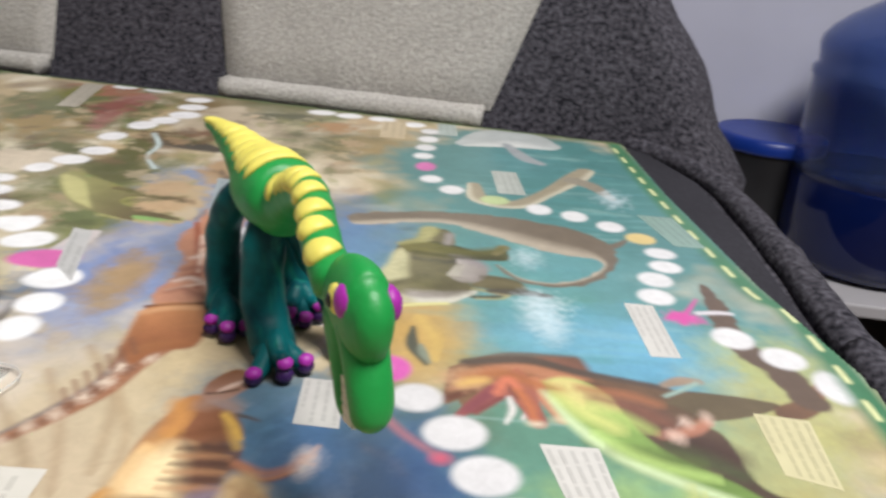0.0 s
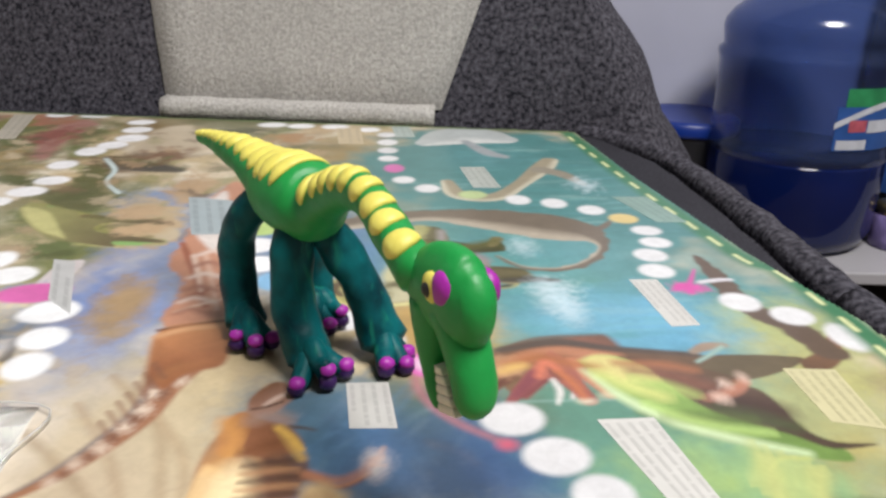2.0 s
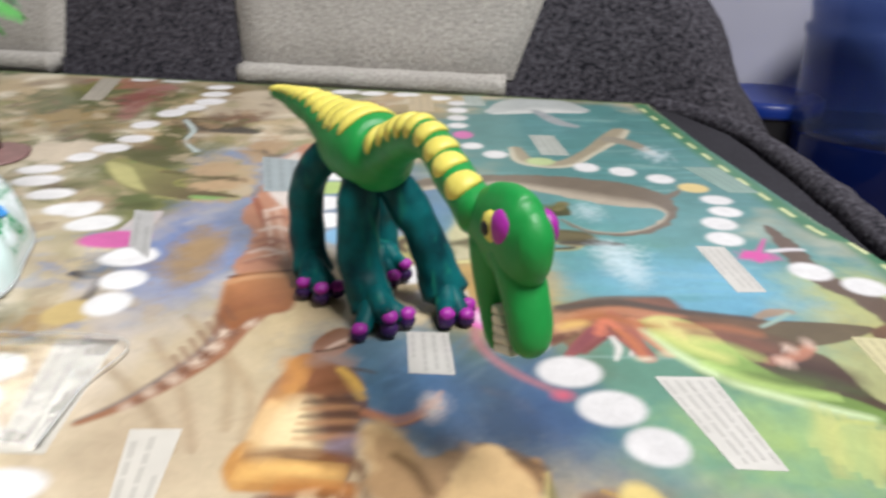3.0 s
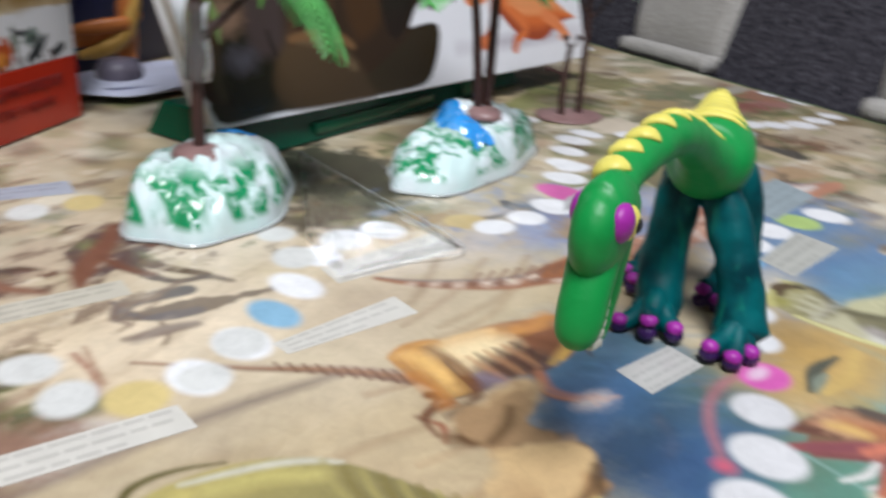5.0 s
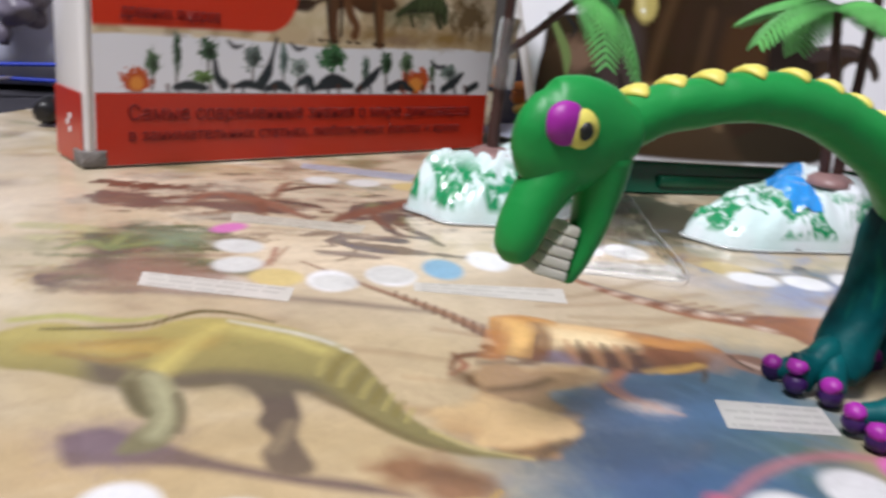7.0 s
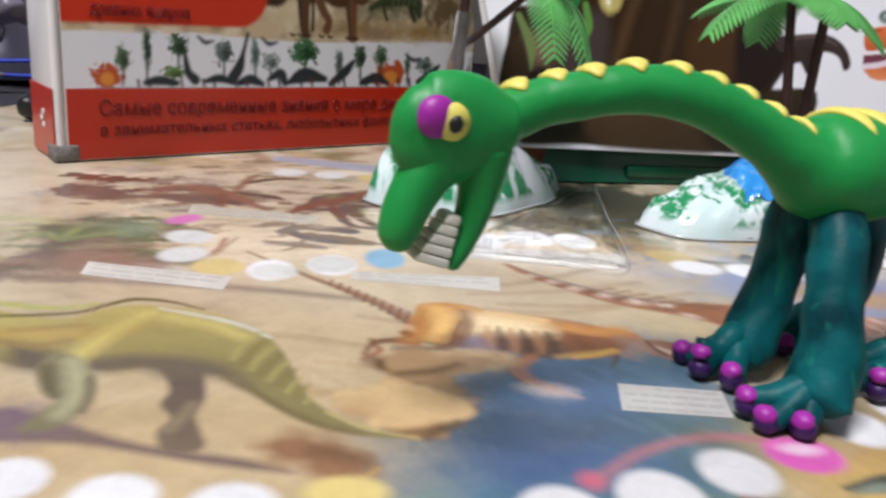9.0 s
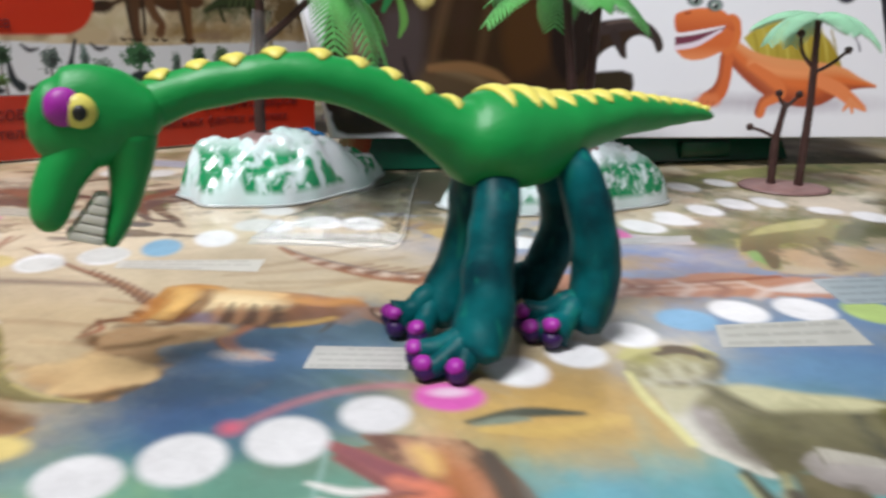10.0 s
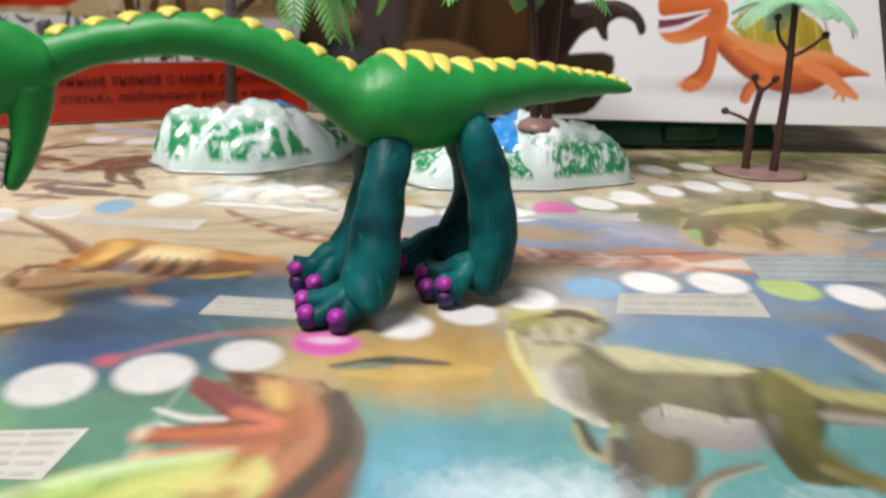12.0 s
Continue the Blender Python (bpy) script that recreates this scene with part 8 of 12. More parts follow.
pr.blob(-0.1728, 0.3682, 0.0070, 0.0100, 4, (0.70, 0.70, 0.715), soft=0.0012)
pr.blob(-0.2128, 0.5147, 0.0082, 0.0095, 5, (0.70, 0.70, 0.715), soft=0.0012)
pr.blob(-0.2042, 0.4829, 0.0092, 0.0084, 5, (0.70, 0.70, 0.715), soft=0.0012)
pr.blob(-0.2078, 0.4621, 0.0100, 0.0089, 5, (0.70, 0.70, 0.715), soft=0.0012)
pr.blob(-0.2096, 0.5463, 0.0090, 0.0106, 5, (0.70, 0.70, 0.715), soft=0.0012)
pr.blob(-0.2030, 0.5634, 0.0093, 0.0096, 5, (0.70, 0.70, 0.715), soft=0.0012)
pr.blob(-0.1980, 0.5829, 0.0104, 0.0102, 5, (0.70, 0.70, 0.715), soft=0.0012)
pr.blob(-0.2031, 0.6063, 0.0100, 0.0092, 6, (0.70, 0.70, 0.715), soft=0.0012)
pr.blob(-0.2088, 0.6298, 0.0096, 0.0079, 6, (0.70, 0.70, 0.715), soft=0.0012)
pr.blob(-0.2760, 0.6489, 0.0099, 0.0087, 6, (0.70, 0.70, 0.715), soft=0.0012)
pr.blob(-0.2484, 0.6497, 0.0124, 0.0086, 6, (0.70, 0.70, 0.715), soft=0.0012)
pr.blob(-0.1145, 0.6317, 0.0105, 0.0076, 6, (0.70, 0.70, 0.715), soft=0.0012)
pr.blob(-0.0937, 0.6300, 0.0097, 0.0075, 6, (0.70, 0.70, 0.715), soft=0.0012)
pr.blob(-0.0693, 0.6306, 0.0097, 0.0075, 6, (0.70, 0.70, 0.715), soft=0.0012)
pr.blob(-0.0442, 0.6238, 0.0080, 0.0072, 6, (0.70, 0.70, 0.715), soft=0.0012)
pr.blob(-0.2144, 0.4436, 0.0073, 0.0083, 5, (0.70, 0.70, 0.715), soft=0.0012)
pr.blob(0.1018, 0.4421, 0.0073, 0.0072, 5, (0.561, 0.438, 0.192), soft=0.0012)
pr.blob(0.0271, 0.4757, 0.0076, 0.0072, 5, (0.392, 0.477, 0.247), soft=0.0012)
pr.blob(-0.0189, 0.5243, 0.0060, 0.0089, 5, (0.515, 0.133, 0.345), soft=0.0012)
pr.blob(-0.1411, 0.3369, 0.0098, 0.0087, 4, (0.536, 0.111, 0.328), soft=0.0012)
# green border with a dashed line
pr.stroke([(0.0972, 0.629, 0.0055), (0.1164, 0.522, 0.0055), (0.1438, 0.3975, 0.0055), (0.1650, 0.327, 0.0055), (0.210, -0.12, 0.0055)], (0.050, 0.165, 0.085), soft=0.003)
pr.stroke([(0.1022, 0.6328, 0.004), (-0.62, 0.672, 0.004)], (0.10, 0.14, 0.06))
EDGE_LINE = spline([(0.0957, 0.622), (0.1148, 0.522), (0.1422, 0.3975), (0.1632, 0.327), (0.208, -0.12)], 14)
along = np.concatenate([[0], np.cumsum(np.hypot(*np.diff(EDGE_LINE, axis=0).T))])
for start in np.arange(0.006, along[-1] - 0.012, 0.0225):
    dash = [(float(np.interp(d, along, EDGE_LINE[:, 0])), float(np.interp(d, along, EDGE_LINE[:, 1])), 0.0011) for d in (start, start + 0.005, start + 0.010)]
    pr.stroke(dash, (0.60, 0.62, 0.34))
# art ends
GRID_X, GRID_Y = len(np.unique(pr.x)), len(np.unique(pr.y))


def inside(px, py, outline):
    keep = np.zeros(len(px), bool)
    for (ax, ay), (bx, by) in zip(outline, outline[1:] + outline[:1]):
        cross = ((ay > py) != (by > py)) & (px < (bx - ax) * (py - ay) / (by - ay + 1e-12) + ax)
        keep ^= cross
    return keep


def board_sheet(pr, nx, ny):
    me = bpy.data.meshes.new("board_print")
    grid = np.arange(nx * ny).reshape(ny, nx)
    quads = np.stack([grid[:-1, :-1], grid[:-1, 1:], grid[1:, 1:], grid[1:, :-1]], -1).reshape(-1, 4)
    mid_x, mid_y = pr.x[quads].mean(1), pr.y[quads].mean(1)
    quads = quads[inside(mid_x, mid_y, BOARD)]
    used, again = np.unique(quads, return_inverse=True)
    quads = again.reshape(-1, 4)
    co = np.stack([pr.x[used], pr.y[used], np.zeros(len(used))], -1)
    me.vertices.add(len(co))
    me.vertices.foreach_set("co", co.ravel())
    me.loops.add(quads.size)
    me.loops.foreach_set("vertex_index", quads.ravel())
    me.polygons.add(len(quads))
    me.polygons.foreach_set("loop_start", np.arange(0, quads.size, 4))
    me.update(calc_edges=True)
    ink = me.color_attributes.new("ink", "FLOAT_COLOR", "POINT")
    ink.data.foreach_set("color", np.hstack([np.clip(pr.rgb[used], 0, 1), np.ones((len(used), 1))]).astype(np.float32).ravel())
    return me


PRINTED = material("glossy_printed_card", (1, 1, 1), rough=0.36, coat=0.30, bump=0.05, bump_size=90, sheen=0.35)
COVER_PRINT = material("glossy_printed_cover", (1, 1, 1), rough=0.26, coat=0.10, bump=0.03, bump_size=40, sheen=0.3)
for mat in (PRINTED, COVER_PRINT):
    ink = mat.node_tree.nodes.new("ShaderNodeVertexColor")
    ink.layer_name = "ink"
    mat.node_tree.links.new(ink.outputs["Color"], mat.node_tree.nodes["Principled BSDF"].inputs["Base Color"])
nodes, links = PRINTED.node_tree.nodes, PRINTED.node_tree.links
ink = next(node for node in nodes if node.type == "VERTEX_COLOR")
where = nodes.new("ShaderNodeTexCoord")
tone = ink.outputs["Color"]
for size, detail, low, high in ((45, 5, 0.92, 1.08), (230, 4, 0.95, 1.05)):
    mottle, lift, times = nodes.new("ShaderNodeTexNoise"), nodes.new("ShaderNodeMapRange"), nodes.new("ShaderNodeVectorMath")
    mottle.inputs["Scale"].default_value, mottle.inputs["Detail"].default_value, mottle.inputs["Distortion"].default_value = size, detail, 1.2
    lift.inputs["From Min"].default_value, lift.inputs["From Max"].default_value = 0.3, 0.7
    lift.inputs["To Min"].default_value, lift.inputs["To Max"].default_value = low, high
    times.operation = "MULTIPLY"
    links.new(where.outputs["Object"], mottle.inputs["Vector"])
    links.new(mottle.outputs["Fac"], lift.inputs["Value"])
    links.new(tone, times.inputs[0])
    links.new(lift.outputs["Result"], times.inputs[1])
    tone = times.outputs["Vector"]
links.new(tone, nodes["Principled BSDF"].inputs["Base Color"])
CARD_EDGE = material("grey_board_edge", (0.45, 0.42, 0.36), rough=0.8)

board = thing("game_board", pose(0, 0, 0), "large printed dinosaur board game lying open on the sofa seat", "board game")
sheet = new("printed_sheet", board_sheet(pr, GRID_X, GRID_Y))
sheet.data.materials.append(PRINTED)
sheet.parent = board
sheet["label"] = "glossy printed picture of dinosaurs, water and a trail of round spaces"
part("backing_card", slab(BOARD, -0.0035, -0.0006), CARD_EDGE, board, "grey cardboard backing", smooth=False)

PANELS = [
    ([(0.0894, 0.3648), (0.1009, 0.3657), (0.1074, 0.3243), (0.0966, 0.3226)], (0.53, 0.519, 0.492), 4, (0.472, 0.462, 0.438)),
    ([(0.0597, 0.2607), (0.0767, 0.2627), (0.0866, 0.2209), (0.0738, 0.2201)], (0.53, 0.519, 0.492), 5, (0.472, 0.462, 0.438)),
    # paper and ink dimmed here to stand in for weaker light
    ([(-0.0154, 0.2775), (-0.0023, 0.2784), (0.0024, 0.2536), (-0.0112, 0.2528)], (0.45, 0.44, 0.42), 4, (0.40, 0.392, 0.374)),
    ([(0.0199, 0.5304), (0.0348, 0.5317), (0.0433, 0.4898), (0.0278, 0.4884)], (0.41, 0.438, 0.41), 4, (0.366, 0.391, 0.366)),
    ([(0.1024, 0.4779), (0.1207, 0.4794), (0.1328, 0.4386), (0.1176, 0.4374)], (0.217, 0.324, 0.285), 4, (0.194, 0.289, 0.255)),
    ([(0.1257, 0.2939), (0.143, 0.294), (0.1435, 0.2597), (0.1285, 0.263)], (0.524, 0.488, 0.295), 5, (0.467, 0.434, 0.263)),
    ([(-0.0677, 0.6252), (-0.0506, 0.6269), (-0.0432, 0.5816), (-0.0598, 0.58)], (0.478, 0.392, 0.259), 3, (0.426, 0.349, 0.232)),
    ([(-0.029, 0.6346), (-0.0161, 0.6359), (-0.0102, 0.6043), (-0.0236, 0.603)], (0.349, 0.41, 0.392), 3, (0.311, 0.366, 0.349)),
    ([(-0.3087, 0.6456), (-0.2932, 0.6472), (-0.2712, 0.5726), (-0.2856, 0.5712)], (0.424, 0.392, 0.33), 3, (0.378, 0.349, 0.294)),
    ([(-0.057, 0.1726), (-0.0644, 0.1706), (-0.0776, 0.2163), (-0.0645, 0.2181)], (0.563, 0.54, 0.494), 3, (0.501, 0.481, 0.44)),
    ([(-0.0934, 0.2038), (-0.1063, 0.2026), (-0.1211, 0.2584), (-0.1019, 0.2561)], (0.53, 0.508, 0.456), 3, (0.472, 0.453, 0.406)),
    ([(-0.0304, 0.0988), (-0.0411, 0.0944), (-0.0452, 0.1393), (-0.034, 0.1414)], (0.563, 0.54, 0.494), 3, (0.501, 0.481, 0.44)),
    ([(-0.1043, 0.094), (-0.1159, 0.0899), (-0.1226, 0.1406), (-0.1111, 0.1415)], (0.503, 0.467, 0.391), 3, (0.448, 0.417, 0.349)),
    ([(-0.2136, 0.0832), (-0.2261, 0.08), (-0.2299, 0.1388), (-0.2127, 0.1393)], (0.366, 0.392, 0.458), 3, (0.326, 0.349, 0.408)),
    ([(-0.034, 0.3605), (-0.0505, 0.3615), (-0.0648, 0.4025), (-0.0452, 0.4039)], (0.438, 0.438, 0.401), 3, (0.391, 0.391, 0.357)),
    ([(-0.0787, 0.4074), (-0.1029, 0.404), (-0.1215, 0.4596), (-0.0937, 0.4545)], (0.308, 0.366, 0.392), 4, (0.275, 0.326, 0.349)),
    ([(-0.1208, 0.3203), (-0.1346, 0.3324), (-0.1504, 0.3708), (-0.1407, 0.3693)], (0.438, 0.438, 0.438), 2, (0.391, 0.391, 0.391)),
]


def text_panel(corners, paper, lines, ink):
    """A printed caption: a pale field with rows of plain bars, along its longer side."""
    p = [Vector((x, y, 0)) for x, y in corners]
    if (p[1] - p[0]).length + (p[3] - p[2]).length < (p[2] - p[1]).length + (p[0] - p[3]).length:
        p = p[1:] + p[:1]
    bm = slab([(v.x, v.y) for v in p], 0.00004, 0.0001)
    ob = part("caption", bm, ink_material(paper), board, smooth=False)
    bm = bmesh.new()
    rng = random.Random(round(corners[0][0] * 1e4))
    for k in range(lines):
        v0, v1 = (k + 0.28) / lines, (k + 0.68) / lines
        u = 0.05
        last = 0.95 if k < lines - 1 else 0.65
        while u < last - 0.04:
            w = min(rng.uniform(0.08, 0.2), last - u)
            quad = []
            for a, b in ((u, v0), (u + w, v0), (u + w, v1), (u, v1)):
                at = p[0].lerp(p[1], a).lerp(p[3].lerp(p[2], a), b)
                quad.append(bm.verts.new((at.x, at.y, 0.00016)))
            bm.faces.new(quad)
            u += w + 0.025
    bmesh.ops.recalc_face_normals(bm, faces=bm.faces)
    for f in bm.faces:
        if f.normal.z < 0:
            f.normal_flip()
    part("caption_text", bm, ink_material(tuple(round(0.94 * c, 3) for c in ink)), ob, smooth=False)


INKS = {}


def ink_material(colour):
    if colour not in INKS:
        INKS[colour] = material("printed_ink", colour, rough=0.3, coat=0.25, spots=0.08, spot_size=120)
    return INKS[colour]


for row in PANELS:
    text_panel(*row)


# ======== the plasticine dinosaur ========
dino = thing("toy_dinosaur", pose(0.0197, 0.2125, 0, 0, 0, -54.97), "green plasticine dinosaur with teal legs, purple toes and yellow back stripes", "toy dinosaur")
SPINE = [(-177, 1.6, 57.0, 1.3, 1.3), (-170, 2, 57.8, 2.4, 2.4), (-160, 3, 58.4, 3.4, 3.4), (-150, 3.5, 58.3, 4.8, 4.8), (-137, 4.5, 58.6, 6.6, 6.2),
         (-122, 6, 56.8, 9.2, 8.0), (-109, 7, 53.8, 12.3, 12.0), (-98, 7.5, 53.9, 13.2, 13.0), (-89, 7.5, 54.2, 11.8, 11.6), (-83, 7.2, 56.0, 8.2, 8.2),
         (-74, 6, 61.0, 6.0, 6.4), (-63, 4.2, 66.0, 5.3, 5.8), (-52, 2.5, 69.2, 5.0, 5.3), (-42, 0.5, 69.8, 4.8, 5.1), (-32, -1.5, 68.2, 4.8, 4.9), (-22, -3.6, 66.0, 4.8, 4.9), (-12, -4, 62.3, 5.2, 5.6)]
part("body", sweep(SPINE, 28, 6, lumps=0.5), CLAY_GREEN, dino, "smooth green body, long neck and pointed tail")


def turned(bm):
    """The head looks a little to its right."""
    bm.transform(pose(-0.0002, -0.0020, 0, 0, 0, -3) @ pose(0.0002, 0.0022, 0))
    return bm


head = part("head", turned(sweep([(-13.5, -3.2, 61.2, 4.8, 6), (-8, -2.8, 61.2, 5.6, 9.4), (-1.6, -2.4, 60.9, 5.9, 11.2), (4, -2.4, 60.6, 5.6, 10.3), (8.2, -2.4, 61.2, 4.2, 7.2)], 28, 6, lumps=0.5, seed=4)), CLAY_GREEN, dino, "rounded green head")
part("upper_jaw", turned(sweep([(-1, -2.6, 58, 5.4, 6.4), (3.7, -2.4, 51.0, 5.2, 5.2), (6.6, -2.4, 45.0, 5.1, 4.6), (8.0, -2.4, 40.5, 4.7, 3.9), (8.3, -2.4, 38.2, 3.6, 2.9)], 24, 6, lumps=0.45, seed=7)), CLAY_GREEN, head, "blunt green upper jaw")
part("lower_jaw", turned(sweep([(-9, -2.8, 57, 5.2, 6), (-8.8, -2.8, 49.6, 4.6, 4.6), (-7.2, -2.6, 42.2, 4.1, 3.2), (-4.6, -2.5, 36.0, 3.6, 2.4), (-3.4, -2.5, 33.2, 2.8, 1.8)], 20, 6, lumps=0.45, seed=9)), CLAY_GREEN, head, "thin green lower jaw")
for k in range(5):
    # each tooth is a slice of the wedge between the jaws
    bm = bmesh.new()
    rim = []
    for f in (0.10 + 0.165 * k, 0.10 + 0.165 * (k + 1) - 0.012):
        front, back = (-2.4 + 8.6 * f, 45.6 - 11.2 * f), (-4.2 + 2.6 * f, 45.2 - 13.2 * f)
        rim += [front, back] if not rim else [back, front]
    for y in (-5.7, 0.9):
        rim3 = [bm.verts.new((x * 0.001, y * 0.001, z * 0.001)) for x, z in rim]
        bm.faces.new(rim3)
    bm.verts.ensure_lookup_table()
    for n in range(4):
        bm.faces.new((bm.verts[n], bm.verts[(n + 1) % 4], bm.verts[4 + (n + 1) % 4], bm.verts[4 + n]))
    bmesh.ops.recalc_face_normals(bm, faces=bm.faces)
    bmesh.ops.bevel(bm, geom=bm.edges[:], offset=0.0005, segments=3, affect="EDGES", profile=0.5)
    part("tooth", turned(bm), CLAY_WHITE, head, "off-white plasticine tooth")
for way, back, rise in ((1, 0.7, 0.0), (-1, -1.6, 0.5)):
    eye = part("eye", turned(ball((2.8 + back, way * 4.0 - 2.2, 63.4 + rise), (3.9, 2.9, 4.3), (0, 0, 0), 3, 0.06)), CLAY_MAGENTA, head, "round magenta eye rim")
    part("iris", turned(ball((-0.1 + back, way * 4.8 - 2.2, 62.8 + rise), (3.7, 2.4, 3.7), (0, 0, 0), 3, 0.05)), CLAY_YELLOW, eye, "yellow iris")
    part("pupil", turned(ball((-0.1 + back, way * 6.7 - 2.2, 62.7 + rise), (1.6, 1.1, 1.8), (0, 0, 0), 2, 0.05)), CLAY_BLACK, eye, "black pupil")

spine = spline(SPINE, 12)


def stripe(s, wide, left, right, thick):
    """A yellow band laid over the back at s, from an angle on the left of its top to one on the right."""
    k = int(np.argmin(np.abs(spine[:, 0] - s)))
    row = spine[k]
    ahead, across, up = ring_frame(spine, k, Vector((0, 1, 0)))
    bm = bmesh.new()
    rings = []
    n = 14
    for j in range(n + 1):
        a = radians(90 - left + (left + right) * j / n)
        fat = math.sqrt(max(min(1, 3.4 * j / n) * min(1, 4.2 * (n - j) / n), 0.02)) * (0.62 + 0.38 * min(1, 1.8 * j / n))
        out = across * (math.cos(a) * row[3]) + up * (math.sin(a) * row[4])
        mid, normal = Vector(row[:3]) + out, out.normalized()
        rings.append([bm.verts.new((mid + ahead * (math.cos(b) * wide * fat) + normal * (math.sin(b) * thick * fat)) * 0.001) for b in np.linspace(0, 2 * math.pi, 10, endpoint=False)])
    for a, b in zip(rings, rings[1:]):
        for j in range(10):
            bm.faces.new((a[j], a[(j + 1) % 10], b[(j + 1) % 10], b[j]))
    bm.faces.new(rings[0][::-1])
    bm.faces.new(rings[-1])
    bmesh.ops.recalc_face_normals(bm, faces=bm.faces)
    return bm


for s in (-18, -25, -33, -41.5, -50, -58, -66, -73.5, -80):
    part("stripe", stripe(s, 3.3, 42 if s < -30 else 34, 88, 1.5), CLAY_YELLOW, dino, "flat yellow plasticine stripe")
for s, wide in ((-95.5, 2.6), (-102, 3.0), (-109, 3.2), (-117, 3.0), (-124, 2.9), (-131, 2.7), (-138, 2.5), (-144.5, 2.3), (-150.5, 2.2), (-156, 2.0), (-161, 1.8), (-165.5, 1.7), (-170, 1.5), (-174, 1.3)):
    part("stripe", stripe(s, wide * 1.22, 44, 62, 1.35), CLAY_YELLOW, dino, "flat yellow plasticine stripe")


def leg(rows, toes, seed):
    """A leg that spreads into toes; each toe is given by the middle of its nail."""
    ob = part("leg", sweep([(x, y, z, w * 1.08, h * 1.08) for x, y, z, w, h in rows], 22, 7, (0, 1, 0), lumps=1.0, seed=seed), CLAY_TEAL, dino, "thick teal plasticine leg")
    foot = rows[-1]
    for x, y, z in toes:
        tip = max(z - 1.6, 2.7)
        part("instep", sweep([(foot[0] + (x - foot[0]) * f, foot[1] + (y - foot[1]) * f, h, w, t) for f, h, w, t in ((-0.15, 10, 3.6, 4.4), (0.25, tip + 4.2, 3.5, 4.0), (0.6, tip + 1.6, 3.3, 3.3), (0.92, tip, 2.9, max(2.5, tip - 0.3)))], 14, 5, (0.3, 1, 0.1), lumps=0.6, seed=seed + x), CLAY_TEAL, ob)
        toe = part("toe", ball((x + 0.3, y, min(tip, 3.4)), (2.7, 2.9, 2.7), (0, 0, 0), 3, 0.08), CLAY_NAVY, ob, "dark purple toe")
        part("nail", ball((x + 0.9, y, z + 0.3), (2.3, 2.6, 1.9), (0, 28, 0), 3, 0.10), CLAY_MAGENTA, toe, "magenta toenail")


leg([(-96, 8, 51, 4.6, 4.8), (-94, 12, 45, 5.6, 5.2), (-91, 17.5, 36, 6.0, 5.5), (-87, 22.5, 24, 6.0, 6.0), (-84.5, 26, 12, 6.8, 6.6), (-81.5, 27, 6.2, 8.0, 5.6)], [(-69.2, 20.3, 5.6), (-68.2, 27, 4.4), (-74.8, 31.4, 4.2)], 1)
leg([(-94, 4, 48, 5.6, 4.8), (-93.5, 1.5, 40, 6.4, 5.2), (-93, 0.5, 30, 6.5, 5.2), (-90.5, 0.5, 18, 6.5, 5.6), (-86, 1.5, 9, 6.8, 6.0), (-83.5, 1.5, 5.5, 7.2, 5.0)], [(-74.8, -7.4, 4.2), (-72.2, 1.7, 7.6), (-75.2, 9.3, 5.6)], 3)
leg([(-115, 10.5, 52, 4.6, 4.8), (-117.5, 15, 45, 5.6, 5.4), (-120.3, 19, 34, 6.2, 5.9), (-121.8, 20.5, 22, 6.2, 5.9), (-121.5, 21, 11, 6.4, 6.2), (-118.5, 20.5, 6, 6.8, 5.4)], [(-105.6, 13.0, 7.2), (-104.6, 18.4, 4.8), (-107.2, 24.2, 7.2)], 5)
leg([(-116, 3, 50, 5.5, 6), (-122, -1.5, 43, 5.6, 6.0), (-127, -3.8, 33, 5.8, 6.0), (-127, -4.6, 20, 5.6, 5.8), (-122.5, -5.4, 10, 6.0, 6.0), (-118, -6, 6, 6.6, 5.2)], [(-105, -2.5, 5.0), (-102.8, -9, 6.6), (-110, -12.6, 6.6)], 7)

# ======== the red book ========
red_book = thing("red_book", pose(-0.1612, 0.0095, 0, 0, 0, 139.6), "thick hardback dinosaur encyclopedia with a red band, standing upright", "book")
part("front_cover", box(-0.004, 0.232, 0, 0.0028, 0.0006, 0.30, 0.0008), PAPER_WHITE, red_book, "glossy white front cover")
part("back_cover", box(-0.004, 0.232, 0.034, 0.0368, 0.0006, 0.30, 0.0008), PAPER_WHITE, red_book)
part("page_block", box(0.004, 0.227, 0.0028, 0.034, 0.004, 0.296, 0.0004), PAGE_EDGE, red_book, "cream page edges")
part("spine", box(-0.0085, -0.004, -0.001, 0.0378, 0.0006, 0.30, 0.0022, 3), PAPER_WHITE, red_book, "rounded white spine")
part("red_band", box(-0.003, 0.2315, -0.0006, 0.0, 0.0012, 0.0335, 0.0002), RED_CARD, red_book, "red band along the foot of the cover", smooth=False)
part("spine_band", box(-0.0091, -0.0086, -0.0002, 0.037, 0.0012, 0.0335, 0.0002), RED_CARD, red_book, "red band round the spine", smooth=False)

white_book = thing("white_book", pose(-0.2305, 0.2135, 0.0145, 0, 0, 112) @ pose(0, 0, 0, -10), "white modelling book with brown beast and orange clay dinosaur pictures", "book")
PAGE_SLANT = 0.22


def slanted(bm):
    """The open book is racked over: its upper part is pushed sideways."""
    for v in bm.verts:
        v.co.x -= PAGE_SLANT * v.co.z
    return bm


